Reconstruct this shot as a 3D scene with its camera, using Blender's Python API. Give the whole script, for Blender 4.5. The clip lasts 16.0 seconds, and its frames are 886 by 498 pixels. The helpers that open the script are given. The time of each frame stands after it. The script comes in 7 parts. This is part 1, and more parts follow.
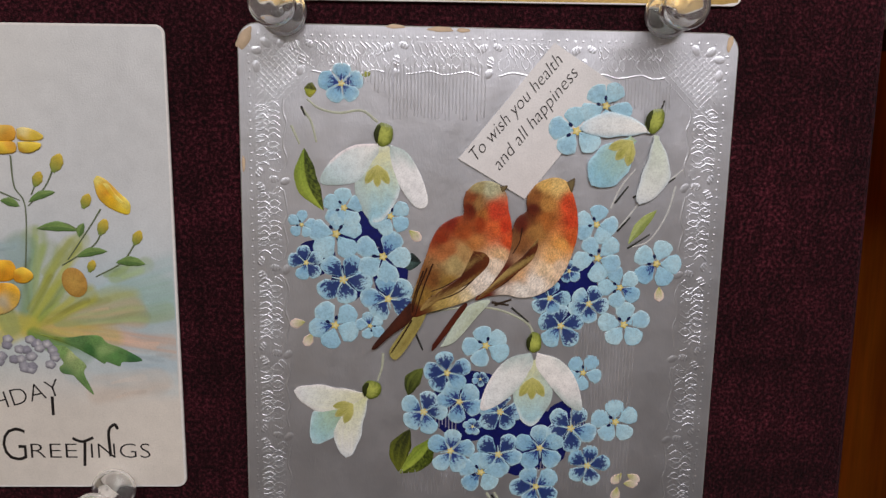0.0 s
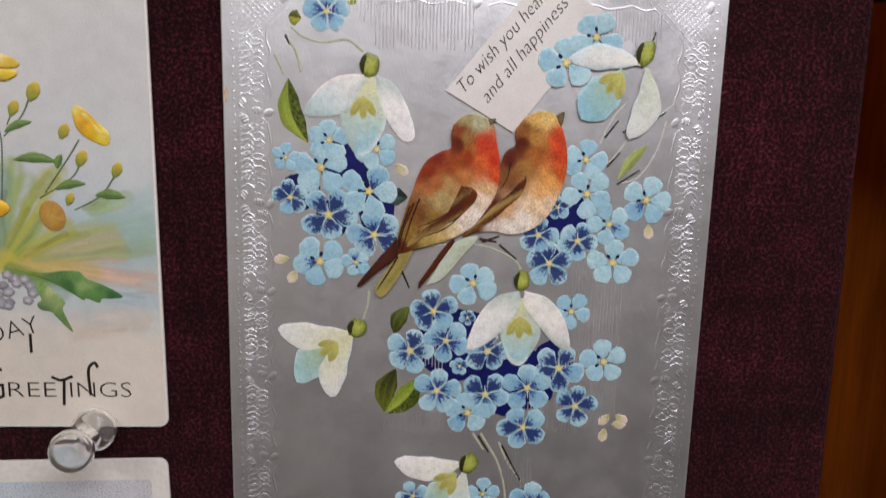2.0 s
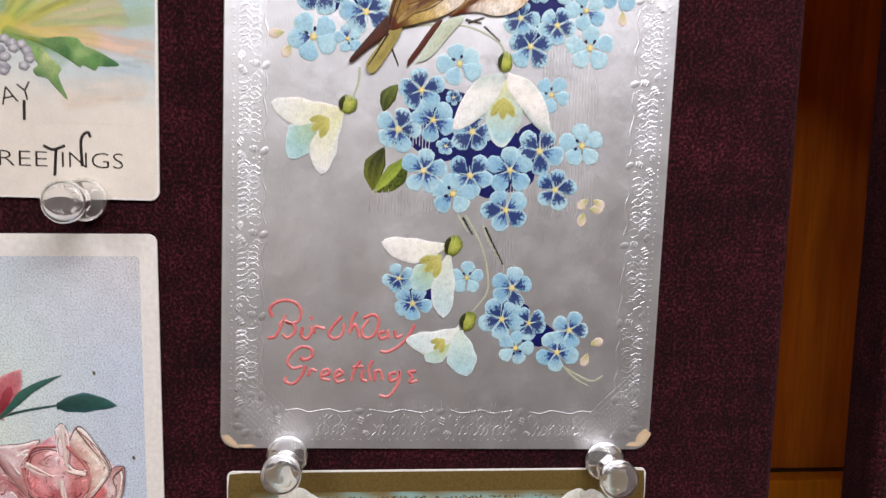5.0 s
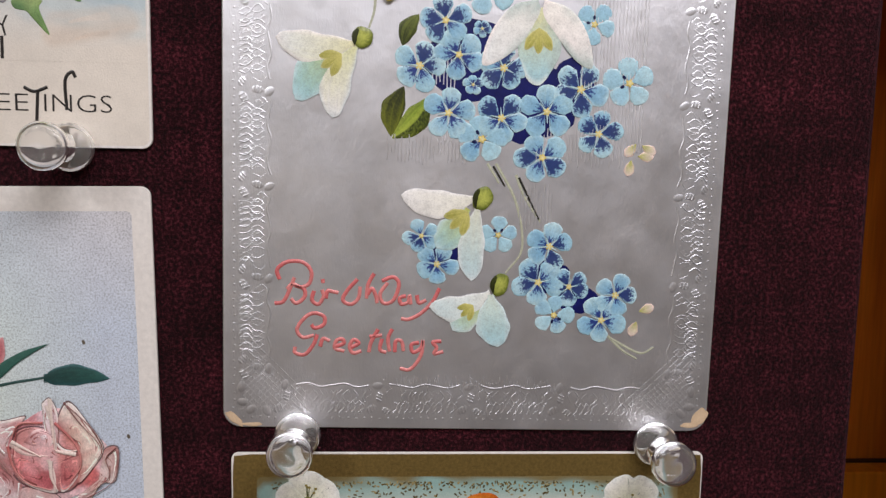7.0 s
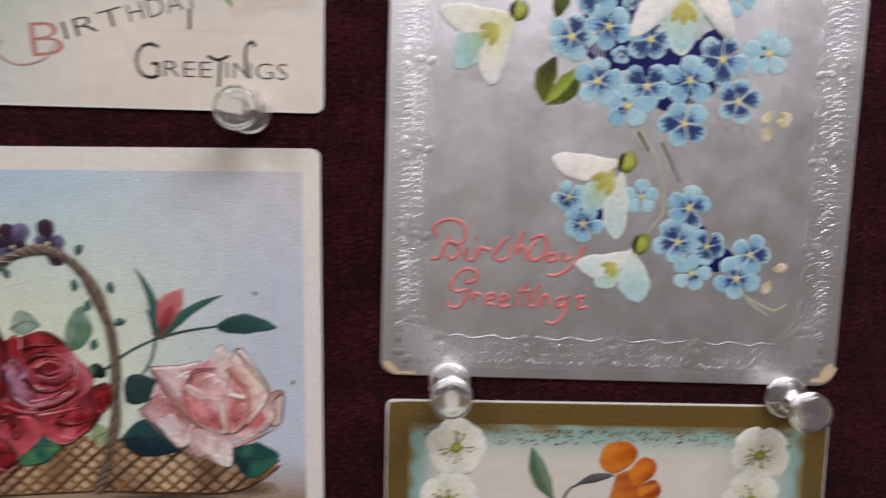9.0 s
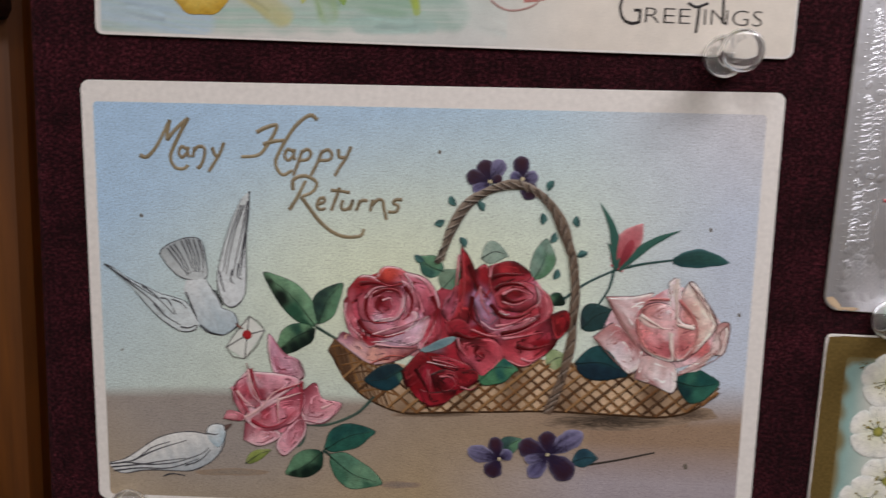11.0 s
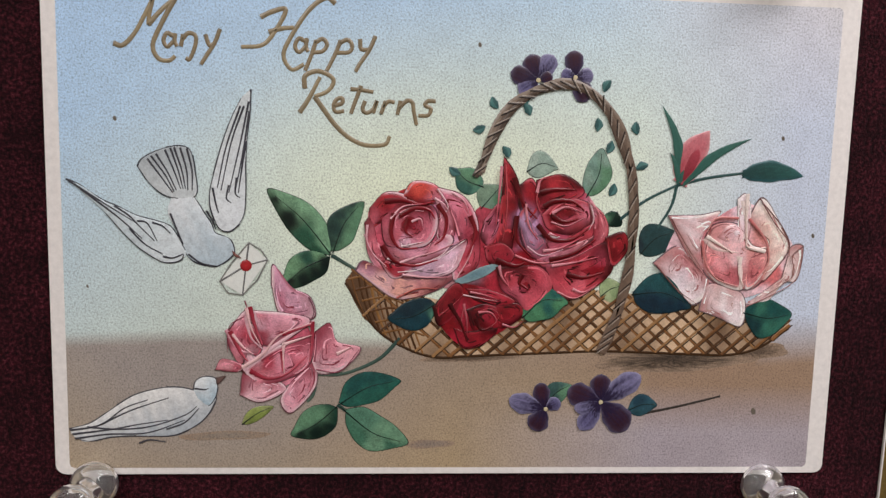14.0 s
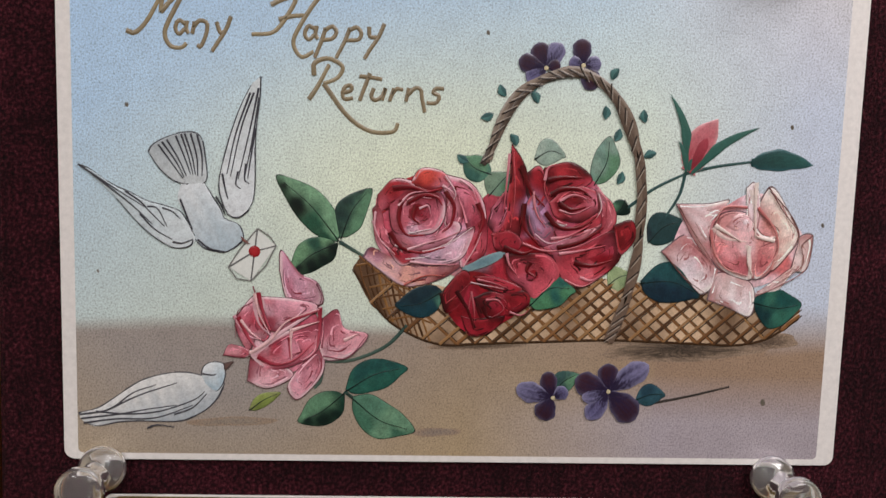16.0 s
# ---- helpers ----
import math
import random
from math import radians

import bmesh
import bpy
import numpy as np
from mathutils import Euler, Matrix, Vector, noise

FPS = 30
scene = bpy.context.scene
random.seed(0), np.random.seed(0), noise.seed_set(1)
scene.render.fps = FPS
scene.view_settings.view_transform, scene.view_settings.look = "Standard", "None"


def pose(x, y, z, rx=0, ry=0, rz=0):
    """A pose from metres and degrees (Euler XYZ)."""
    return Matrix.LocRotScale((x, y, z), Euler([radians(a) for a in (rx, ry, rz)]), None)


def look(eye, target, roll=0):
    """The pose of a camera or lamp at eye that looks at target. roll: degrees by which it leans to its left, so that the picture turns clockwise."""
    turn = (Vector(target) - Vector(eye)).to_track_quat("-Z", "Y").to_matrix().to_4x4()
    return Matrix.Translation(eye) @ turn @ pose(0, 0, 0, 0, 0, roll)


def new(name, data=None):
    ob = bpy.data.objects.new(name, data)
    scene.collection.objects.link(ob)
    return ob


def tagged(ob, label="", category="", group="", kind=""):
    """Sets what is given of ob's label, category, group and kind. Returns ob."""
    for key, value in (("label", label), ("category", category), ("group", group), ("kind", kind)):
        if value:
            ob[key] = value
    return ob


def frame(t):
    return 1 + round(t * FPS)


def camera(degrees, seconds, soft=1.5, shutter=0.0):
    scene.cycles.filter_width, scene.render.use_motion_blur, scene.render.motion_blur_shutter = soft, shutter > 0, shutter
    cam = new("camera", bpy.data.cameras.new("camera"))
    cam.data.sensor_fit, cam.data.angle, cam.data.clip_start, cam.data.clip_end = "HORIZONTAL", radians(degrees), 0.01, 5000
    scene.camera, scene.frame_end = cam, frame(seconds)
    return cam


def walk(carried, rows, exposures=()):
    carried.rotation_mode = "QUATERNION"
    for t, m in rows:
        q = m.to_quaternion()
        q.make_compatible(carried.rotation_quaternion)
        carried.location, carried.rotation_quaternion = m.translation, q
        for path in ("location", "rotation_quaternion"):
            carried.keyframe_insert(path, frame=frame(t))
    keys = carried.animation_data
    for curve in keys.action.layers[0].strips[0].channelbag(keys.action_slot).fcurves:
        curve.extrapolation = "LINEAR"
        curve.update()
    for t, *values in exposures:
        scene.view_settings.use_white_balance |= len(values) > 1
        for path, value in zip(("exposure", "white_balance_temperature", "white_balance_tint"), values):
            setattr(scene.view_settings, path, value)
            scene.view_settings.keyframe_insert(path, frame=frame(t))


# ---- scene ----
cam = camera(63.0, 16.0, soft=1.4, shutter=0.5)
# seconds, eye x y z, yaw, pitch, roll
PATH = [
    (0, 0.00481, -0.13101, 1.53480, -1.342, -9.148, 0.298),
    (0.5, 0.00468, -0.13254, 1.53521, -1.563, -9.220, 0.435),
    (1, 0.00382, -0.13509, 1.53150, -1.494, -9.574, 0.533),
    (1.5, 0.00532, -0.12954, 1.52941, -1.682, -9.594, 0.564),
    (2, 0.00541, -0.13051, 1.52494, -2.171, -10.036, 0.678),
    (2.5, 0.00663, -0.13423, 1.51770, -2.528, -10.850, 0.864),
    (3, 0.00640, -0.13885, 1.51322, -3.082, -11.111, 0.867),
    (3.5, 0.00491, -0.14277, 1.50694, -4.112, -12.061, 0.901),
    (4, 0.00470, -0.14691, 1.49881, -4.797, -10.705, 0.671),
    (4.5, 0.00176, -0.15002, 1.48917, -5.482, -9.221, 0.911),
    (5, 0.00037, -0.14314, 1.47408, -5.338, -5.874, 1.439),
    (7.3, 0.00297, -0.12719, 1.46532, -3.005, -6.441, 0.853),
    (7.5, 0.00358, -0.12739, 1.46527, -3.134, -6.007, 0.721),
    (8, -0.00080, -0.12783, 1.46309, -3.406, -7.173, 0.953),
    (8.5, -0.00063, -0.12966, 1.46220, -3.097, -7.047, 1.109),
    (9, -0.02178, -0.13582, 1.45792, -1.444, -6.239, 1.175),
    (9.5, -0.03894, -0.14064, 1.45374, 0.026, -6.397, 1.368),
    (10, -0.06090, -0.14557, 1.44747, 0.796, -6.750, 1.831),
    (10.2, -0.06939, -0.14759, 1.45025, 2.172, -8.388, 1.630),
    (12.3, -0.13301, -0.13218, 1.43027, -1.468, -7.092, 2.805),
    (12.5, -0.13184, -0.12873, 1.42664, -2.188, -7.181, 2.801),
    (13, -0.12598, -0.12566, 1.42642, -3.833, -6.453, 2.694),
    (13.5, -0.12447, -0.12533, 1.42634, -4.301, -6.469, 2.371),
    (14, -0.12203, -0.12609, 1.42630, -3.981, -6.259, 2.248),
    (14.5, -0.12133, -0.12703, 1.42668, -3.623, -5.501, 2.141),
    (15, -0.12011, -0.12563, 1.42613, -3.829, -5.503, 2.334),
    (15.5, -0.11982, -0.12684, 1.42541, -3.095, -5.186, 2.514),
    (16, -0.12125, -0.12682, 1.42222, -3.050, -5.426, 2.444),
]
walk(cam, [(t, pose(x, y, z, 90 + pitch, 0, yaw) @ pose(0, 0, 0, 0, 0, roll)) for t, x, y, z, yaw, pitch, roll in PATH],
     exposures=[(0.0, -0.74), (1.5, -0.65), (2.5, -0.45), (3.5, 0.02), (4.3, 0.1), (5.0, -0.02), (7.5, -0.32), (9.0, -0.4), (10.2, -0.42), (12.5, -0.27), (14.0, -0.06), (16.0, -0.12)])

# ---- light: plain room, display lamp above, added fill lamp behind the viewer ----
world = bpy.data.worlds.new("room_air")
world.use_nodes = True
world.node_tree.nodes["Background"].inputs[0].default_value = (1.0, 0.98, 0.97, 1)
world.node_tree.nodes["Background"].inputs[1].default_value = 0.05
scene.world = world


def area_lamp(name, m, sx, sy, watts, colour):
    data = bpy.data.lights.new(name, "AREA")
    data.shape, data.size, data.size_y, data.energy, data.color = "RECTANGLE", sx, sy, watts, colour
    ob = new(name, data)
    ob.matrix_world = m
    return ob


area_lamp("display_light", look((0.14, -0.32, 1.8), (-0.02, 0.0, 1.45)), 0.4, 0.16, 2.7, (1.0, 0.955, 0.975))
# unseen fill lamp, placed so that it reaches the wood between the boards
area_lamp("gap_fill_light", look((-1.25, -2.2, 2.76), (-1.25, -2.2, 0)), 0.5, 1.2, 50, (1.0, 0.98, 0.99))


# ---- materials ----
def lin(h):
    """A colour given as six hex digits, in linear light."""
    v = [int(h[i:i + 2], 16) / 255 for i in (0, 2, 4)]
    return np.array([c / 12.92 if c <= 0.04045 else ((c + 0.055) / 1.055) ** 2.4 for c in v])


class Nodes:
    def __init__(self, name):
        self.mat = bpy.data.materials.new(name)
        self.mat.use_nodes = True
        self.t = self.mat.node_tree
        self.b = self.t.nodes["Principled BSDF"]
        self.co = self.t.nodes.new("ShaderNodeTexCoord").outputs["Object"]

    def put(self, socket, value):
        if hasattr(value, "is_output"):
            self.t.links.new(value, socket)
        else:
            socket.default_value = value

    def noise(self, scale, detail=3, rough=0.5, stretch=(1, 1, 1), shift=0.0):
        mp = self.t.nodes.new("ShaderNodeMapping")
        mp.inputs["Scale"].default_value = stretch
        mp.inputs["Location"].default_value = (shift, shift, shift)
        self.put(mp.inputs["Vector"], self.co)
        n = self.t.nodes.new("ShaderNodeTexNoise")
        n.inputs["Scale"].default_value, n.inputs["Detail"].default_value, n.inputs["Roughness"].default_value = scale, detail, rough
        self.put(n.inputs["Vector"], mp.outputs[0])
        return n.outputs["Fac"]

    def ramp(self, fac, stops):
        r = self.t.nodes.new("ShaderNodeValToRGB")
        while len(r.color_ramp.elements) < len(stops):
            r.color_ramp.elements.new(0.5)
        for e, (p, c) in zip(r.color_ramp.elements, stops):
            e.position, e.color = p, (*c, 1) if len(c) == 3 else c
        self.put(r.inputs[0], fac)
        return r.outputs[0]

    def mix(self, kind, fac, a, b):
        m = self.t.nodes.new("ShaderNodeMix")
        m.data_type, m.blend_type = "RGBA", kind
        self.put(m.inputs[0], fac)
        for s, v in ((m.inputs[6], a), (m.inputs[7], b)):
            self.put(s, v if hasattr(v, "is_output") else (*v, 1))
        return m.outputs[2]

    def attribute(self, name):
        a = self.t.nodes.new("ShaderNodeAttribute")
        a.attribute_name = name
        return a.outputs["Color"]

    def bump(self, height, distance, strength=1.0, under=None):
        b = self.t.nodes.new("ShaderNodeBump")
        b.inputs["Distance"].default_value, b.inputs["Strength"].default_value = distance, strength
        self.put(b.inputs["Height"], height)
        if under is not None:
            self.put(b.inputs["Normal"], under)
        self.put(self.b.inputs["Normal"], b.outputs[0])
        return b.outputs[0]

    def set(self, **kw):
        for k, v in kw.items():
            self.put(self.b.inputs[k.replace("_", " ")], v)
        return self


def grey(v):
    return (v, v, v)


def ink_material(name, rough, grain, relief, daub=0.0):
    """Printing ink: the colour comes with the mesh, broken up by press grain."""
    n = Nodes(name)
    fine = n.ramp(n.noise(3000, 2, 0.65), [(0.34, grey(1 - grain)), (0.5, grey(1.0)), (0.7, grey(1 + grain * 0.4))])
    broad = n.ramp(n.noise(260, 3, 0.6), [(0.3, grey(0.93)), (0.7, grey(1.03))])
    col = n.mix("MULTIPLY", 1.0, n.mix("MULTIPLY", 1.0, n.attribute("tint"), fine), broad)
    if daub:
        strokes = n.ramp(n.noise(850, 4, 0.7), [(0.36, grey(1 - daub)), (0.5, grey(1.0)), (0.66, grey(1 + daub * 0.55))])
        col = n.mix("MULTIPLY", 1.0, col, strokes)
    n.set(Base_Color=col, Roughness=rough, Specular_IOR_Level=0.45)
    n.bump(n.noise(3300, 2, 0.55), 0.00008, relief)
    return n.mat


INK = ink_material("glossy_ink", 0.33, 0.14, 0.4, 0.12)
PAPER_INK = ink_material("paper_ink", 0.38, 0.26, 1.5)
STIPPLED_INK = ink_material("stippled_ink", 0.4, 0.34, 0.9)
MATT_INK = ink_material("matt_ink", 0.55, 0.06, 0.4)


def plain_material(name, colour, rough, metal=0.0, grain=0.1, scale=900, relief=0.3, depth=0.00006):
    n = Nodes(name)
    c = np.array(colour)
    col = n.ramp(n.noise(scale, 4, 0.6), [(0.3, tuple(c * (1 - grain))), (0.7, tuple(np.minimum(c * (1 + grain), 1)))])
    n.set(Base_Color=col, Roughness=rough, Metallic=metal)
    n.bump(n.noise(scale * 3, 2), depth, relief)
    return n.mat


CARD = plain_material("aged_card", lin("e4dfdb"), 0.7, grain=0.08)
GREY_CARD = plain_material("silvered_card_edge", lin("a9a5a2"), 0.5, 0.3, 0.15)
GILT = plain_material("gilt_ink", lin("b89a5c"), 0.36, 0.75, 0.2, 1300, 0.8)
OLIVE_GILT = plain_material("tarnished_gilt", lin("86703f"), 0.42, 0.55, 0.25, 1700, 1.0)
STEEL = plain_material("pin_steel", (0.6, 0.6, 0.62), 0.25, 1.0, 0.05)


def silver_material():
    n = Nodes("silver_foil_card")
    tarnish = n.ramp(n.noise(60, 4, 0.65), [(0.3, lin("dcdee6")), (0.72, lin("f0f1f8"))])
    n.set(Base_Color=tarnish, Metallic=0.9, Roughness=n.ramp(n.noise(140, 4, 0.6), [(0.3, grey(0.36)), (0.7, grey(0.45))]))
    dents = n.bump(n.noise(110, 3, 0.5), 0.0016, 0.06)
    one = n.bump(n.noise(300, 3, 0.5, (1, 1, 0.7)), 0.0005, 0.12, dents)
    n.bump(n.noise(2600, 2, 0.6, (1, 1, 0.35)), 0.00006, 0.5, one)
    return n.mat


SILVER = silver_material()


def velvet_material():
    n = Nodes("maroon_velvet")
    tuft = n.noise(1550, 3, 0.75)
    warp = n.noise(420, 2, 0.5, (1.0, 1.0, 0.35))
    patch = n.noise(55, 3, 0.6)
    rows = n.noise(90, 3, 0.6, (0.25, 1.0, 1.6))
    base = n.ramp(tuft, [(0.36, lin("12050a")), (0.51, lin("3c0f19")), (0.70, lin("7e3844"))])
    base = n.mix("MULTIPLY", 0.9, base, n.ramp(rows, [(0.34, grey(0.62)), (0.66, grey(1.25))]))
    base = n.mix("MULTIPLY", 1.0, base, n.ramp(patch, [(0.3, grey(0.34)), (0.7, grey(0.7))]))
    base = n.mix("MULTIPLY", 0.8, base, n.ramp(warp, [(0.35, grey(0.65)), (0.65, grey(1.25))]))
    n.set(Base_Color=base, Roughness=0.95, Sheen_Weight=0.06, Sheen_Roughness=0.5, Specular_IOR_Level=0.15)
    n.put(n.b.inputs["Sheen Tint"], (*lin("c98fa0"), 1))
    n.bump(tuft, 0.0006, 0.9)
    return n.mat


VELVET = velvet_material()


def wood_material(name, dark, light, rough=0.4):
    n = Nodes(name)
    grain = n.noise(42, 5, 0.65, (1.0, 1.0, 0.12))
    fine = n.noise(500, 3, 0.6, (1.0, 1.0, 0.05))
    col = n.ramp(grain, [(0.32, lin(dark)), (0.68, lin(light))])
    figure = n.noise(16, 3, 0.5, (1.0, 1.0, 0.4), 3.0)
    col = n.mix("MULTIPLY", 0.8, col, n.ramp(figure, [(0.36, grey(0.6)), (0.5, grey(1.0))]))
    col = n.mix("MULTIPLY", 0.6, col, n.ramp(fine, [(0.35, grey(0.7)), (0.65, grey(1.1))]))
    n.set(Base_Color=col, Roughness=rough)
    n.bump(fine, 0.0002, 0.3)
    return n.mat


WOOD = wood_material("orange_varnished_wood", "b4540e", "e88a28")
# brighter copy of the wood: the light on the lower panel is in its tint
LIT_WOOD = wood_material("lit_honey_wood", "f08a14", "ffae30")
POST_WOOD = wood_material("brown_varnished_wood", "4a2408", "804a14", 0.5)
DARK_WOOD = wood_material("dark_brown_wood", "200e06", "3a1c0c", 0.6)
WALL = plain_material("cream_wall_paint", lin("d8cdbb"), 0.8, grain=0.05, scale=20, depth=0.001)
FLOOR = plain_material("brown_carpet", lin("54463c"), 0.95, grain=0.25, scale=60, depth=0.002)
CEILING = plain_material("white_ceiling_paint", lin("e8e4dc"), 0.85, grain=0.04, scale=20, depth=0.001)
IRON = plain_material("grey_painted_steel", lin("5a564e"), 0.45, 0.3, 0.1, 400)
SLOT = plain_material("slot_shadow_paint", (0.01, 0.01, 0.01), 0.8)


def clear_plastic():
    n = Nodes("clear_acrylic")
    n.set(Base_Color=(0.97, 0.97, 0.97, 1), Roughness=0.07, IOR=1.46, Transmission_Weight=0.93)
    n.bump(n.noise(300, 2), 0.0002, 0.12)
    return n.mat


ACRYLIC = clear_plastic()


# ---- mesh helpers ----
def mesh_object(name, verts, faces, material, parent=None, label="", tint=None, smooth=True):
    me = bpy.data.meshes.new(name)
    me.from_pydata(verts, [], faces)
    if tint is not None:
        a = me.color_attributes.new("tint", "FLOAT_COLOR", "POINT")
        t = np.ones((len(verts), 4), np.float32)
        t[:, :3] = tint
        a.data.foreach_set("color", t.ravel())
    me.polygons.foreach_set("use_smooth", [smooth] * len(me.polygons))
    me.materials.append(material)
    me.update()
    ob = new(name, me)
    ob.parent = parent
    if label:
        tagged(ob, label)
    return ob


def part(name, bm, material, parent, label="", smooth=False):
    me = bpy.data.meshes.new(name)
    bmesh.ops.recalc_face_normals(bm, faces=bm.faces)
    bm.to_mesh(me)
    bm.free()
    me.polygons.foreach_set("use_smooth", [smooth] * len(me.polygons))
    me.materials.append(material)
    ob = new(name, me)
    ob.parent = parent
    if label:
        tagged(ob, label)
    return ob


def box(x0, x1, y0, y1, z0, z1, bevel=0.0, segments=2):
    bm = bmesh.new()
    bmesh.ops.create_cube(bm, size=1)
    for v in bm.verts:
        v.co = Vector(((x0 + x1) / 2 + v.co.x * (x1 - x0), (y0 + y1) / 2 + v.co.y * (y1 - y0), (z0 + z1) / 2 + v.co.z * (z1 - z0)))
    if bevel:
        bmesh.ops.bevel(bm, geom=bm.edges[:], offset=bevel, segments=segments, affect="EDGES", profile=0.6)
    return bm


def structure(name, bm, material, label, category):
    return tagged(part(name, bm, material, None), label, category, kind="structure")


MM = 0.001
DOME = 1.0


def mixc(a, b, k):
    k = np.clip(np.asarray(k, float), 0, 1)[..., None]
    return np.asarray(a) * (1 - k) + np.asarray(b) * k


def spline(pts, n=10):
    """A smooth line through the points."""
    p = np.array(pts, float)
    if len(p) < 3:
        s = np.linspace(0, 1, max(n, 2))[:, None]
        return p[0] * (1 - s) + p[-1] * s
    q = np.vstack([2 * p[0] - p[1], p, 2 * p[-1] - p[-2]])
    out = []
    for i in range(1, len(q) - 2):
        t = np.linspace(0, 1, n, endpoint=False)[:, None]
        a, b, c, d = q[i - 1], q[i], q[i + 1], q[i + 2]
        out.append(0.5 * (2 * b + (c - a) * t + (2 * a - 5 * b + 4 * c - d) * t ** 2 + (3 * b - a - 3 * c + d) * t ** 3))
    return np.vstack(out + [p[-1:]])


class Relief:
    """Raised printed shapes of a card, in millimetres: u to the right, v up, h out of the card."""

    def __init__(self, height=0.36):
        self.v, self.f, self.c, self.n, self.height = [], [], [], 0, height

    def grid(self, u, v, h, col, wrap=False):
        r, s = u.shape
        i = self.n + np.arange(r * s).reshape(r, s)
        a, b, c, d = i[:-1, :-1], i[:-1, 1:], i[1:, 1:], i[1:, :-1]
        self.f += np.stack([a, b, c, d], -1).reshape(-1, 4).tolist()
        if wrap:
            self.f += np.stack([i[:-1, -1], i[:-1, 0], i[1:, 0], i[1:, -1]], -1).tolist()
        self.v.append(np.stack([u * MM, -h * self.height * MM, v * MM], -1).reshape(-1, 3))
        self.c.append(np.broadcast_to(col, (r, s, 3)).reshape(-1, 3))
        self.n += r * s

    def blob(self, cu, cv, ru, rv, turn=0, inner="ffffff", outer=None, lift=0.1, dome=0.25, lobes=0, wave=0.0, wob=0.0, rings=6, n=28, grain=0.0, power=1.0):
        th = np.linspace(0, 2 * math.pi, n, endpoint=False)
        rad = 1 + wave * np.cos(lobes * th) + wob * (np.sin(3 * th + cu) * 0.5 + np.sin(5 * th + cv) * 0.5)
        k = np.linspace(0, 1, rings)[:, None]
        x, y = k * rad * np.cos(th) * ru, k * rad * np.sin(th) * rv
        ct, st = math.cos(radians(turn)), math.sin(radians(turn))
        h = lift + DOME * dome * np.sqrt(np.clip(1 - k ** 2, 0, 1)) + 0 * th
        col = mixc(lin(inner), lin(outer or inner), (k ** power + 0 * th) + grain * (np.random.rand(rings, n) - 0.5))
        self.grid(cu + x * ct - y * st, cv + x * st + y * ct, h, col, True)
        return self

    def petal(self, p0, p1, w, base="ffffff", tip=None, edge=None, lift=0.1, dome=0.25, bend=0.0, peak=0.6, sharp=0.55, start=0.12, streak=None, reach=0.5, side=None, grain=0.0, nu=22, nv=15, cup=0.0, soft=0.0, ribs=None, clover=False):
        """A petal or leaf from p0 to p1. peak: where it is widest; sharp: how blunt its end is; streak: a darker tint that runs out from the base;
        side: the tint of its lower half; ribs: the tint of slanting side veins; clover: narrow at the base and round at the end."""
        p0, p1 = np.array(p0, float), np.array(p1, float)
        d = p1 - p0
        length = np.hypot(*d)
        d = d / length
        nrm = np.array([-d[1], d[0]])
        s = np.linspace(0, 1, nu)
        if clover:
            prof = np.where(s < peak, np.sin(math.pi / 2 * s / peak) ** 1.5, np.sqrt(np.clip(1 - ((s - peak) / (1 - peak)) ** 2, 0, 1)))
            prof = np.maximum(prof, start * (s < 0.3))
        else:
            prof = np.sin(math.pi * np.clip(s, 0, 1) ** (math.log(0.5) / math.log(peak))) ** sharp
            prof = np.maximum(prof, start * (1 - s / 0.3).clip(0, 1))
        c = np.linspace(-1, 1, nv)
        S, C = np.meshgrid(s, c, indexing="ij")
        off = bend * length * np.sin(math.pi * S)
        wob = 1 + 0.05 * np.sin(S * 17 + p0[0]) * (abs(C) > 0.8)
        u = p0[0] + d[0] * S * length + nrm[0] * (C * wob * prof[:, None] * w / 2 + off)
        v = p0[1] + d[1] * S * length + nrm[1] * (C * wob * prof[:, None] * w / 2 + off)
        if clover:
            dip = 0.07 * length * np.exp(-(C / 0.3) ** 2) * S ** 6
            u, v = u - d[0] * dip, v - d[1] * dip
        h = lift + DOME * dome * np.sqrt(np.clip(1 - C ** 2, 0, 1)) * (0.25 + 0.75 * prof[:, None]) - cup * np.exp(-(C / 0.25) ** 2)
        jit = np.random.rand(nu, nv) - 0.5
        vein = (np.random.rand(1, nv) - 0.5) * grain * 0.8
        col = mixc(lin(base), lin(tip or base), S + 0.55 * grain * jit + vein)
        if side:
            col = mixc(col, np.broadcast_to(lin(side), col.shape), np.clip((C < -0.04) * (0.8 + 0.5 * jit) + 0.25 * (C > 0.55), 0, 1))
        if ribs:
            col = mixc(col, np.broadcast_to(lin(ribs), col.shape), np.clip(np.sin((S * 7 - abs(C) * 2.2) * 6.28) - 0.35 + 0.5 * jit, 0, 1) * 0.7)
        if edge:
            col = mixc(col, np.broadcast_to(lin(edge), col.shape), np.clip(np.maximum(abs(C), (S - 0.55) / 0.45) ** (5 - 3.4 * soft) + 0.2 * grain * jit, 0, 1))
        if streak:
            fan = 0.5 + 0.5 * np.cos(C * 11 + np.random.rand() * 6)
            amount = np.clip((reach - S) * 3.2 + 0.5 * fan * (S < reach + 0.2), 0, 1) * (1 - 0.9 * C ** 4) * (S > 0.04)
            col = mixc(col, np.broadcast_to(lin(streak), col.shape), (amount > 0.15 + 0.8 * (jit + 0.5)) * 0.9)
        self.grid(u, v, h, col)
        return self

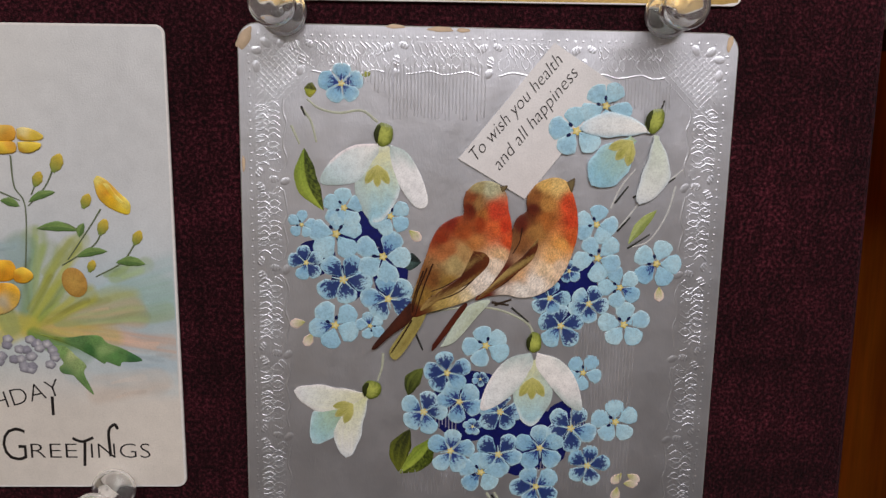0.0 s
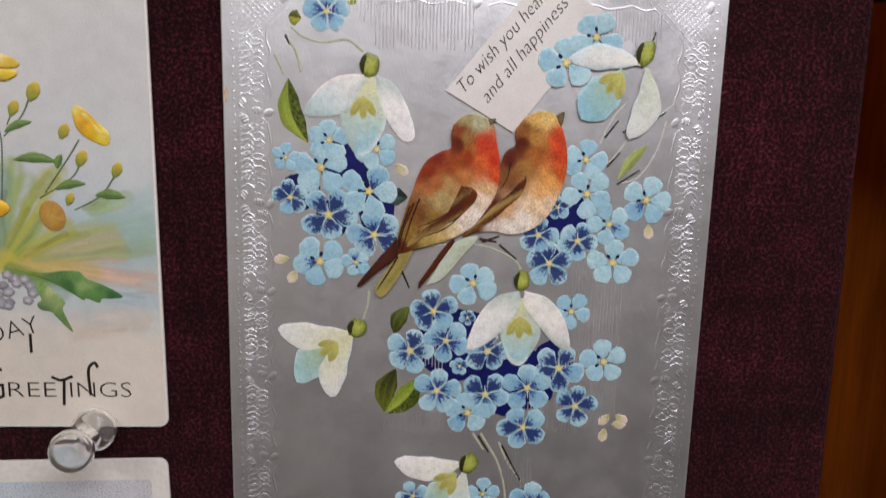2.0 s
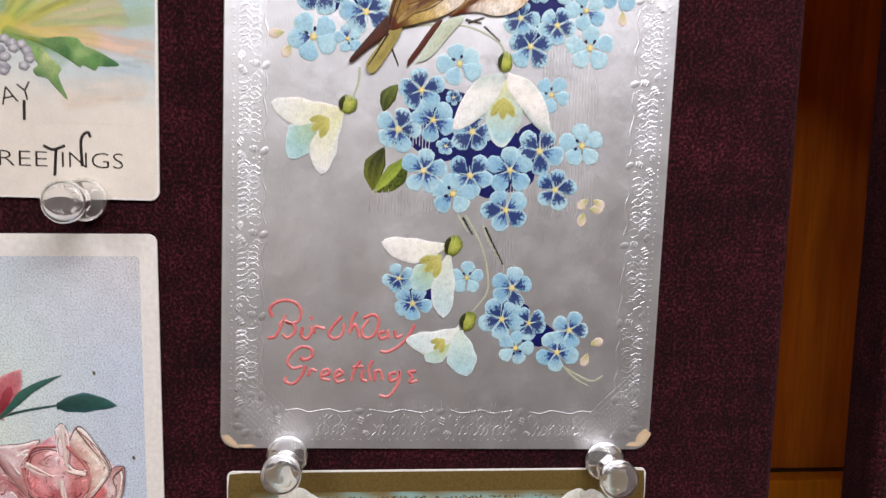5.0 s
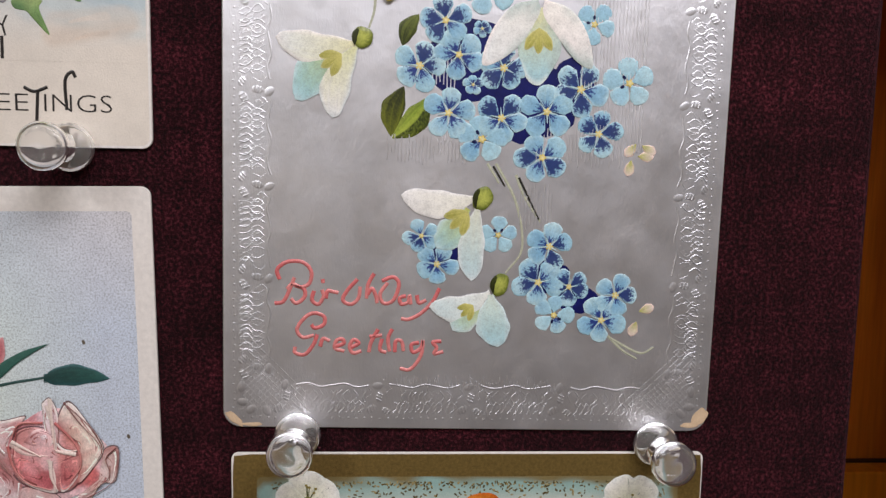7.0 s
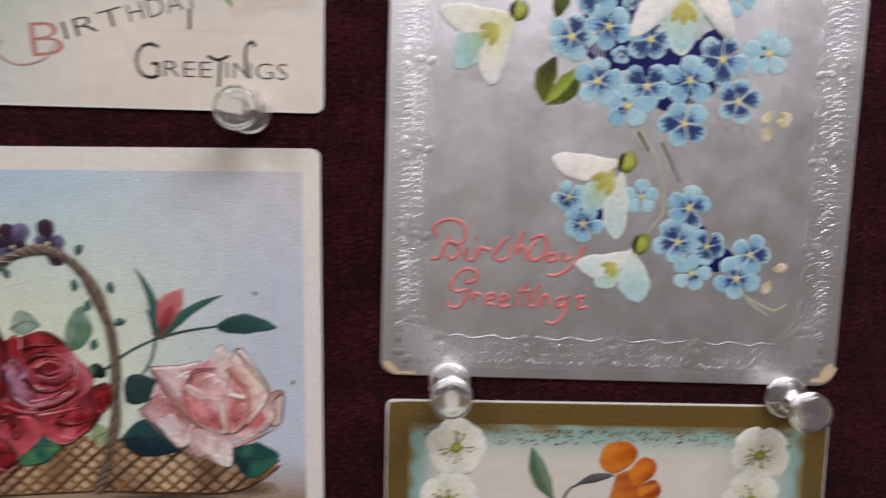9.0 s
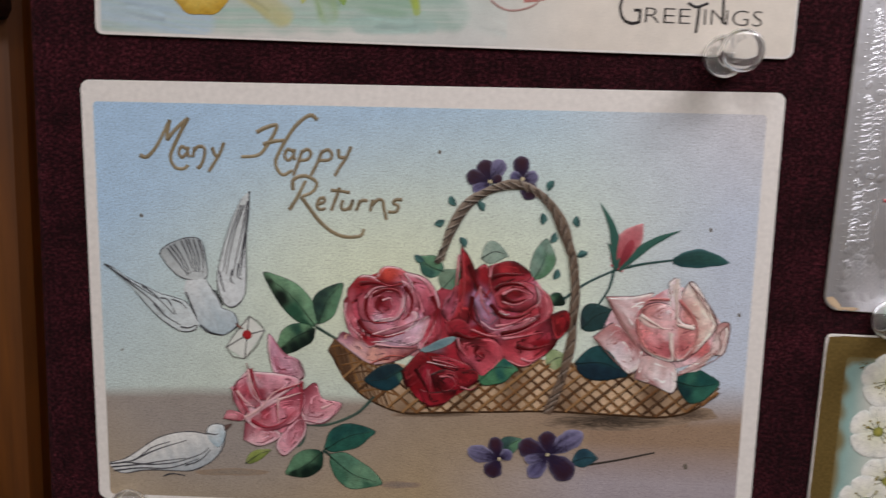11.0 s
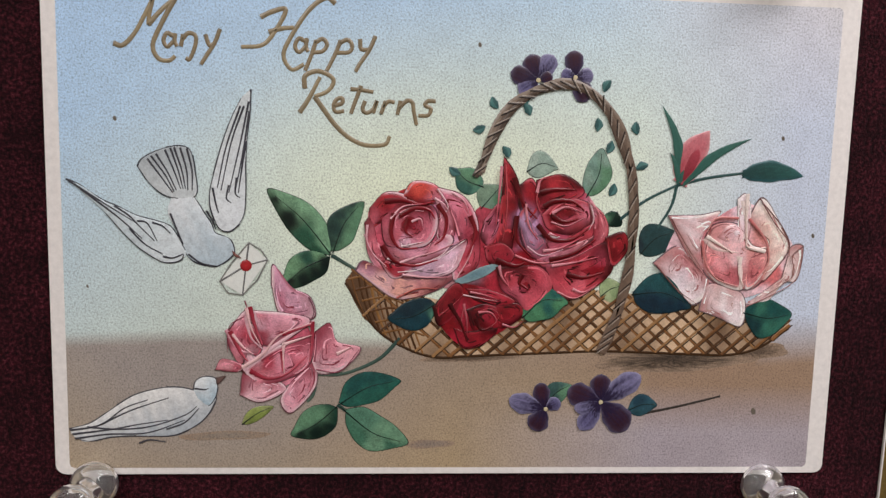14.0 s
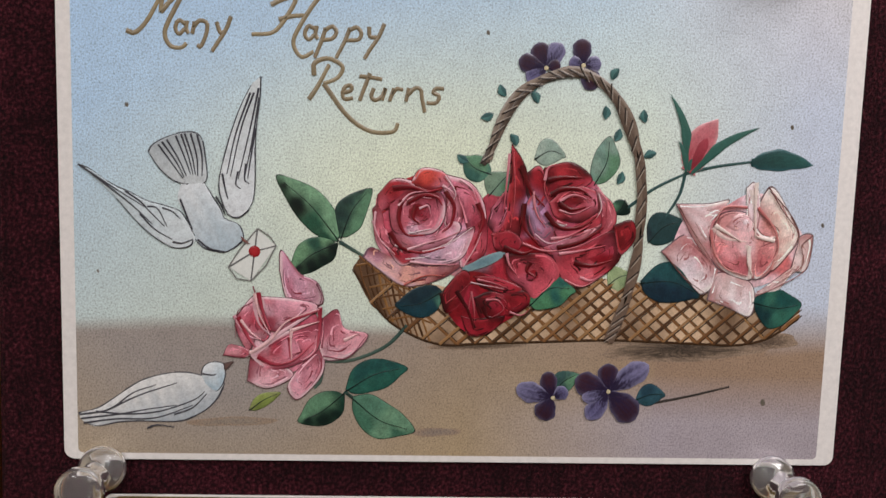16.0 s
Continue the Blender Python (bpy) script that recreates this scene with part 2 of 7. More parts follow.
    def stroke(self, pts, w, tint="000000", lift=0.08, dome=0.12, taper=0.0, n=8, tip=None, nv=4):
        p = spline(pts, n)
        t = np.gradient(p, axis=0)
        t /= np.maximum(np.hypot(t[:, 0], t[:, 1]), 1e-6)[:, None]
        nrm = np.stack([-t[:, 1], t[:, 0]], 1)
        s = np.linspace(0, 1, len(p))
        wid = w / 2 * (1 - taper * s)
        c = np.linspace(-1, 1, nv)
        u = p[:, :1] + nrm[:, :1] * c * wid[:, None]
        v = p[:, 1:] + nrm[:, 1:] * c * wid[:, None]
        h = lift + dome * np.sqrt(np.clip(1 - c ** 2, 0, 1))[None] + 0 * s[:, None]
        self.grid(u, v, h, mixc(lin(tint), lin(tip or tint), s)[:, None, :] + np.zeros((1, nv, 1)))
        return self

    def patch(self, outline, inner, outer=None, lift=0.1, dome=0.25, n=14, rings=18, grain=0.4, toward=None, far=None, streak=0.0, rim=None, under="000000", paint=None, coat=1.0):
        """A filled closed curve through a few points. toward: the direction in degrees in which the tint turns to far, with brush streaks along it; paint(u, v, jitter): a tint of its own."""
        p = spline(list(outline) + [outline[0]], n)[:-1]
        c = p.mean(0)
        k = np.linspace(0, 1, rings)[:, None]
        u, v = c[0] + k * (p[:, 0] - c[0]), c[1] + k * (p[:, 1] - c[1])
        jit = np.random.rand(*u.shape) - 0.5
        col = mixc(lin(inner), lin(outer or inner), k ** 2 + grain * jit)
        if far:
            ax = np.array((math.cos(radians(toward)), math.sin(radians(toward))))
            s = (u - c[0]) * ax[0] + (v - c[1]) * ax[1]
            s = (s - s.min()) / (s.max() - s.min())
            across = -(u - c[0]) * ax[1] + (v - c[1]) * ax[0]
            r = random.Random(int(c[0] * 31 + c[1] * 17))
            brush = sum(np.sin(across * r.uniform(0.7, 3.2) + s * r.uniform(-3, 3) + r.uniform(0, 6.3)) for _ in range(5)) / 3
            col = mixc(col, np.broadcast_to(lin(far), col.shape), np.clip(s * 1.35 - 0.18 + (0.15 + streak) * brush + grain * jit, 0, 1))
        if paint:
            col = mixc(col, paint(u, v, jit), np.full(u.shape, coat))
        if rim:
            th = np.linspace(0, 2 * math.pi, u.shape[1])[None, :]
            w = np.clip(1.4 * np.sin(th + c[0]) + np.sin(th * 2 + c[1]), -1, 1)
            col = mixc(col, np.broadcast_to(lin(under), col.shape), np.clip((k - 0.35) / 0.6, 0, 1) * np.clip(-w, 0, 1) * 0.9 + 0.25 * jit * (w < 0) * k)
            col = mixc(col, np.broadcast_to(lin(rim), col.shape), np.clip((k - 0.8) / 0.15, 0, 1) * np.clip(w * 1.3, 0, 1))
        self.grid(u, v, lift + DOME * dome * np.sqrt(np.clip(1 - k ** 2, 0, 1)) + 0 * u, col, True)
        return self

    def make(self, name, parent, label="", material=None):
        return mesh_object(name, np.vstack(self.v).tolist(), self.f, material or INK, parent, label, np.vstack(self.c))


def painter(swatches, sharp=4.0, warp=0.35, grain=0.3, size=0.9):
    """Blended brush colour: each swatch (u, v, tint) tints what lies round it."""
    pts = np.array([q[:2] for q in swatches], float)
    cols = np.array([lin(q[2]) for q in swatches])

    def paint(u, v, jit):
        x, y = u + warp * wash(u, v, 5, size), v + warp * wash(u, v, 9, size)
        d = (x[..., None] - pts[:, 0]) ** 2 + (y[..., None] - pts[:, 1]) ** 2 + 0.04
        w = d ** (-sharp / 2)
        col = (w[..., None] * cols).sum(-2) / w.sum(-1)[..., None]
        return col * np.clip(1 + grain * jit + 0.12 * wash(u, v, 14, 0.35), 0.3, 1.6)[..., None]
    return paint


def brushed(u, v, col, strokes):
    """Soft brush strokes over a ground: from, to, half-width at both ends, tint, strength."""
    r, fine = random.Random(6), []
    for (au, av), (bu, bv), w0, w1, tint, strength in strokes:
        fine.append(((au, av), (bu, bv), w0, w1, tint, strength))
        for q in range(3):
            k0, k1, off = r.uniform(0.05, 0.4), r.uniform(0.6, 1.0), r.uniform(-0.8, 0.8)
            wide = lambda k: off * (w0 * (1 - k) + w1 * k)
            ln = math.hypot(bu - au, bv - av)
            at = lambda k: (au + (bu - au) * k - (bv - av) / ln * wide(k), av + (bv - av) * k + (bu - au) / ln * wide(k))
            c = lin(tint) * r.choice((0.55, 0.7, 1.25, 1.4))
            tone = "".join("%02x" % int(255 * min(1.0, x) ** 0.4545) for x in c)
            fine.append((at(k0), at(k1), 0.3, r.uniform(0.3, 0.9), tone, 0.6 * strength))
    for i, ((au, av), (bu, bv), w0, w1, tint, strength) in enumerate(fine):
        du, dv = bu - au, bv - av
        x, y = u + 0.35 * wash(u, v, i, 1.2), v + 0.35 * wash(u, v, i + 50, 1.2)
        k = np.clip(((x - au) * du + (y - av) * dv) / (du * du + dv * dv), 0, 1)
        d = np.hypot(x - au - k * du, y - av - k * dv) / (w0 * (1 - k) + w1 * k)
        fibre = 0.8 + 0.3 * wash(u * dv - v * du, k * 20, i + 90, 4.0)
        col = mixc(col, np.broadcast_to(lin(tint), col.shape), np.clip(1.5 * (1.1 - d ** 2), 0, 1) * np.clip(fibre, 0, 1) * strength)
    return col


def rounded_outline(w, h, r, n=6):
    pts = []
    for cx, cy, a0 in ((w / 2 - r, h / 2 - r, 0), (-w / 2 + r, h / 2 - r, 90), (-w / 2 + r, -h / 2 + r, 180), (w / 2 - r, -h / 2 + r, 270)):
        for i in range(n + 1):
            a = radians(a0 + 90 * i / n)
            pts.append((cx + r * math.cos(a), cy + r * math.sin(a)))
    return pts


def card_slab(w, h, r, thick, material, parent, name="card_stock", label=""):
    """A thin card with softened edges; its face lies at h = 0."""
    rings = [(0.25, 0.0), (0.06, 0.0), (0.0, 0.08), (0.0, thick - 0.05), (0.08, thick)]
    verts, faces = [], []
    for inset, back in rings:
        pts = rounded_outline(w - 2 * inset, h - 2 * inset, r)
        for i, (x, y) in enumerate(pts):
            j = 0.05 * math.sin(i * 12.9 + w)
            verts.append(((x + j) * MM, back * MM, (y + j) * MM))
    n = len(pts)
    for k in range(len(rings) - 1):
        for i in range(n):
            a, b = k * n + i, k * n + (i + 1) % n
            faces.append((a, b, b + n, a + n))
    faces.append(tuple(range(n))[::-1])
    faces.append(tuple(range((len(rings) - 1) * n, len(rings) * n)))
    return mesh_object(name, verts, faces, material, parent, label, smooth=False)


def picture(w, h, r, tint, parent, name="printed_picture", material=None, lift=0.04, step=0.8, at=(0, 0), label=""):
    """The printed field of a card; tint(u, v) gives its ink from the place on the card."""
    nu, nv = int(w / step), int(h / step)
    a, b = np.meshgrid(np.linspace(-1, 1, nu), np.linspace(-1, 1, nv), indexing="ij")
    u, v = a * w / 2, b * h / 2
    du, dv = np.maximum(abs(u) - (w / 2 - r), 0), np.maximum(abs(v) - (h / 2 - r), 0)
    d = np.maximum(np.hypot(du, dv), 1e-9)
    k = np.where((du > 0) & (dv > 0) & (d > r), r / d, 1)
    u = np.sign(u) * np.where(k < 1, w / 2 - r + du * k, abs(u)) + at[0]
    v = np.sign(v) * np.where(k < 1, h / 2 - r + dv * k, abs(v)) + at[1]
    rel = Relief()
    rel.grid(u, v, np.full_like(u, lift), tint(u, v))
    return rel.make(name, parent, label, material or PAPER_INK)


def postcard(x, z, turn, label, h=0.5):
    ob = new("postcard")
    ob.matrix_world = pose(x * MM, -h * MM, z * MM, 0, -turn, 0)
    return tagged(ob, label, "postcard", "postcards pinned to the board")


def wash(u, v, seed, scale):
    """Soft random patches between -1 and 1."""
    r = random.Random(seed)
    out = np.zeros_like(u)
    for i in range(5):
        a, s = r.uniform(0, 6.28), scale * r.uniform(0.7, 2.2)
        out += np.sin((u * math.cos(a) + v * math.sin(a)) / s + r.uniform(0, 6.28)) / 5
    return out * 1.8


def lettering(text, at, size, turn, tint, parent, name="lettering", slant=0.0, thin=0.0, lift=0.12, width=None, squash=1.0):
    cu = bpy.data.curves.new(name, "FONT")
    cu.body, cu.size, cu.shear, cu.offset, cu.extrude = text, 1.0, slant, thin, 0.0
    cu.resolution_u = 3
    tmp = new("tmp", cu)
    bpy.context.view_layer.update()
    me = bpy.data.meshes.new_from_object(tmp.evaluated_get(bpy.context.evaluated_depsgraph_get()))
    bpy.data.objects.remove(tmp)
    ct, st = math.cos(radians(turn)), math.sin(radians(turn))
    if width:
        xs = [v.co.x for v in me.vertices]
        squash = width / (max(xs) - min(xs)) / size
    for v in me.vertices:
        x, y = v.co.x * size * squash, v.co.y * size
        v.co = Vector(((at[0] + x * ct - y * st) * MM, -lift * 0.36 * MM, (at[1] + x * st + y * ct) * MM))
    a = me.color_attributes.new("tint", "FLOAT_COLOR", "POINT")
    t = np.ones((len(me.vertices), 4), np.float32)
    t[:, :3] = lin(tint)
    a.data.foreach_set("color", t.ravel())
    me.materials.clear()
    me.materials.append(INK)
    me.name = name
    ob = new(name, me)
    ob.parent = parent
    return ob


# ---- the large structure ----
structure("floor", box(-2.5, 2.5, -4.5, 0.156, -0.05, 0.0), FLOOR, "brown carpet floor of a plain room", "floor")
structure("ceiling", box(-2.6, 2.6, -4.6, 0.256, 2.8, 2.9), CEILING, "unseen white painted ceiling", "ceiling")
structure("wall_north", box(-2.5, 2.5, 0.156, 0.256, 0, 2.8), WALL, "cream painted wall behind the display", "wall")
structure("wall_south", box(-2.5, 2.5, -4.6, -4.5, 0, 2.8), WALL, "cream painted wall", "wall")
structure("wall_east", box(2.5, 2.6, -4.6, 0.256, 0, 2.8), WALL, "cream painted wall", "wall")
structure("wall_west", box(-2.6, -2.5, -4.6, 0.256, 0, 2.8), WALL, "cream painted wall", "wall")

# wooden case behind the boards
case = tagged(new("display_case"), "orange varnished wooden case behind the velvet boards", "display case")
part("back_panel", box(-0.62, 0.85, 0.135, 0.155, 0.9, 1.95, 0.001), WOOD, case)
# unseen bar, added to throw the top of the back panel into shade
part("shade_bar", box(-0.15, 0.85, 0.022, 0.06, 1.556, 1.62, 0.002), DARK_WOOD, case, "unseen bar added to shade the upper wood")
part("joint_strip", box(-0.62, 0.85, 0.1325, 0.1348, 1.3545, 1.3553), DARK_WOOD, case, "dark gap between two panels")
part("lower_panel", box(-0.62, 0.85, 0.124, 0.1345, 0.9, 1.3545, 0.0008), LIT_WOOD, case, "lower panel in a honey tint brightened as if lit")
part("bottom_ledge", box(-0.18, 0.85, -0.004, 0.118, 1.178, 1.2, 0.002), WOOD, case)
part("cornice", box(-0.62, 0.85, 0.02, 0.155, 1.95, 2.0, 0.004), WOOD, case)
post = tagged(new("wooden_post"), "honey varnished wooden upright beside the velvet board", "post")
part("upright", box(-0.262, -0.212, 0.03, 0.09, 0.0, 1.95, 0.006, 3), POST_WOOD, post)
part("back_strip", box(-0.214, -0.182, 0.06, 0.085, 0.0, 1.95, 0.003, 3), DARK_WOOD, post, "dark brown inner strip")
part("cross_rail", box(-0.3, -0.214, 0.02, 0.088, 1.475, 1.51, 0.003), DARK_WOOD, post)
strip = tagged(new("slotted_strip"), "grey slotted steel strip leaning beside the wooden upright", "shelf strip")
strip.matrix_world = pose(-0.2455, 0.012, 1.40, 0, -8, 0)
part("web", box(-0.02, 0.006, -0.002, 0.002, -0.3, 0.3, 0.0006), IRON, strip)
part("flange", box(0.005, 0.0075, -0.006, 0.002, -0.3, 0.3, 0.0006), IRON, strip)
for i in range(-12, 13):
    part("slot", box(-0.006, -0.0005, -0.0026, -0.0019, i * 0.0225 - 0.0022, i * 0.0225 + 0.0022, 0.0002), SLOT, strip)


def velvet_board(x0, x1, z0, z1, front, label):
    ob = tagged(new("display_board"), label, "display board", "velvet display boards")
    ob.matrix_world = pose((x0 + x1) / 2, front, (z0 + z1) / 2)
    w, h = (x1 - x0) / 2, (z1 - z0) / 2
    part("velvet_face", box(-w, w, 0, 0.012, -h, h, 0.0025, 4), VELVET, ob, smooth=False)
    part("backing_board", box(-w + 0.004, w - 0.004, 0.0122, 0.016, -h + 0.004, h - 0.004), CARD, ob, "plain backing card")
    return ob


velvet_board(-0.1915, 0.0868, 1.20, 1.72, 0.0, "maroon velvet board holding rows of pinned postcards")
velvet_board(0.1130, 0.38, 1.20, 1.72, 0.004, "second maroon velvet board with an empty edge")


# ---- flowers that the cards carry ----
def forget_me_not(card, at, r, turn, kind, lift=0.25, squash=1.0):
    """Five round petals; kind: 'l' pale, 'm' streaked, 'd' deep blue."""
    rel = Relief()
    jr = random.Random(int(at[0] * 100 + at[1] * 7))
    r *= jr.uniform(0.98, 1.1)
    squash *= jr.uniform(0.86, 1.0)
    for i in range(5):
        a = radians(turn + 72 * i + jr.uniform(-8, 8))
        ln = r * jr.uniform(0.92, 1.05)
        tip = (at[0] + ln * math.cos(a), at[1] + ln * math.sin(a) * squash)
        base = (at[0] + 0.05 * r * math.cos(a), at[1] + 0.05 * r * math.sin(a))
        pale = jr.choice(("b0d4e0", "bcdce6", "a2cade", "98c2da"))
        k = kind if jr.random() < 0.7 else jr.choice("mmd" if kind != "l" else "llm")
        streak, reach = {"l": ("1c3a96", 0.1), "m": ("0e1a78", jr.uniform(0.36, 0.55)), "d": ("0a1266", jr.uniform(0.6, 0.88))}[k]
        rel.petal(base, tip, r * jr.uniform(0.7, 0.82), "6fa6cc" if k != "l" else "a2cddf", pale, jr.choice(("b9dbe4", "a3cfe0", "c4e2ea")), lift + 0.03 * i, 0.3, jr.uniform(-0.06, 0.06), jr.uniform(0.6, 0.68), 0.62, 0.1, streak, reach, None, 0.35, 26, 21, 0.05, clover=True)
    ob = rel.make("forget_me_not", card)
    eye = Relief().blob(at[0], at[1], r * 0.13, r * 0.13, 0, "efe6b4", "d8c05c", lift + 0.3, 0.12, 5, 0.25, n=20, rings=4)
    if kind != "l":
        for i in range(5):
            a = radians(turn + 36 + 72 * i)
            eye.stroke([at, (at[0] + r * 0.42 * math.cos(a), at[1] + r * 0.42 * math.sin(a) * squash)], r * 0.07, "d5e2d8", lift + 0.32, 0.05, 0.6, 4, "a9cfdc")
    for i in range(2 if kind == "l" else 0):
        a = radians(turn + 36 + 72 * i)
        eye.blob(at[0] + r * 0.3 * math.cos(a), at[1] + r * 0.3 * math.sin(a), r * 0.09, r * 0.06, turn + 36 + 72 * i, "141c4a", None, lift + 0.34, 0.05, n=8, rings=3)
    eye.make("flower_centre", ob, "yellow flower centre")
    return ob


def snowdrop(card, bud, petals, mark=None, size=(1.7, 2.2), tilt=0, lift=0.5):
    """petals: from, to, width, base, tip and edge colours, bend. The bud is a part of the flower."""
    ob = None
    for i, (p, q, w, base, tip, edge, bend) in enumerate(petals):
        rel = Relief()
        if isinstance(q[0], tuple):
            rel.patch((p, *q), base, base, lift + 0.07 * i, 0.4, grain=0.12, toward=w, far=tip, streak=-0.1, rim=edge, under="b8c8c4")
        else:
            rel.petal(p, q, w, base, tip, edge, lift + 0.07 * i, 0.4, bend, 0.58, 0.62, 0.25, None, 0, None, 0.14, 24, 17)
        made = rel.make("petal" if ob else "snowdrop", ob or card)
        ob = ob or made
    if mark:
        (mu, mv), ml, turn = mark
        m = Relief()
        for k in (-1, 0, 1):
            a = radians(turn + 32 * k)
            m.petal((mu, mv), (mu + ml * math.cos(a), mv + ml * math.sin(a)), ml * 0.42, "cfc878", "a3a04a", "d8d29a", lift + 0.42, 0.1, 0, 0.55, 0.7, grain=0.7)
        m.make("green_mark", ob, "yellow-green marking")
    b = Relief().blob(bud[0], bud[1], size[0], size[1], tilt, "b7bd5c", "5d6a24", lift + 0.25, 0.6, wob=0.06, grain=0.5, power=2)
    b.petal((bud[0] - size[0] * 0.7, bud[1] - size[1] * 0.8), (bud[0] - size[0] * 0.4, bud[1] + size[1] * 0.8), size[0] * 0.6, "23250f", "3b421a", None, lift + 0.72, 0.1, 0.1, grain=0.6)
    b.make("green_bud", ob, "olive green bud")
    return ob


def small_buds(card, pts, r=1.1):
    for (u, v), turn in pts:
        a = radians(turn)
        rel = Relief().petal((u, v), (u + 2.6 * r * math.cos(a), v + 2.6 * r * math.sin(a)), 1.7 * r, "a9ad55", "eedcd2", "e9c9c4", 0.2, 0.3, 0, 0.6, 0.6, grain=0.3)
        rel.make("flower_bud", card, "small pinkish flower bud")


def leaf(card, p, q, w, base="a6b54a", tip="7d9433", side="26300f", bend=0.05, name="leaf", lift=0.15, edge=None, vein=None, grain=0.8, peak=0.5):
    rel = Relief().petal(p, q, w, base, tip, edge, lift, 0.25, bend, peak, 0.85, 0.05, None, 0, side, grain, 40, 17, 0.05, ribs=vein)
    if name == "rose_leaf":
        rel.petal(p, q, w * 1.07, "1a2c28", "20342c", None, lift - 0.06, 0.05, bend, peak, 0.85, 0.05)
    ob = rel.make(name, card)
    if vein:
        mid = ((p[0] + q[0]) / 2 - (q[1] - p[1]) * bend, (p[1] + q[1]) / 2 + (q[0] - p[0]) * bend)
        Relief().stroke([p, mid, q], 0.28, vein, lift + 0.22, 0.04, 0.5).make("leaf_vein", ob)
    return ob


def stems(card, lines, w=0.35, tint="8b9160", lift=0.15, name="stem", tip=None, taper=0.3):
    for pts in lines:
        Relief().stroke(pts, w, tint, lift, 0.15, taper, tip=tip).make(name, card)


# ---- the silver card ----
silver_card = postcard(15.05, 1485.5, -0.8, "embossed silver birthday postcard with blue flowers and lace border", 0.7)
SW, SH = 87.9, 134.7
card_slab(SW, SH, 3.2, 0.5, GREY_CARD, silver_card)


def silver_sheet():
    """Foil face, a little smaller than the card, with a worn rim."""
    rim = rounded_outline(SW - 0.3, SH - 0.3, 3.2, 8)
    verts, faces = [], []
    for i, (x, y) in enumerate(rim):
        verts.append((x * MM, -0.05 * MM, y * MM))
    faces.append(tuple(range(len(rim)))[::-1])
    return mesh_object("silver_foil", verts, faces, SILVER, silver_card, "dull silver foil face", smooth=False)


silver_sheet()


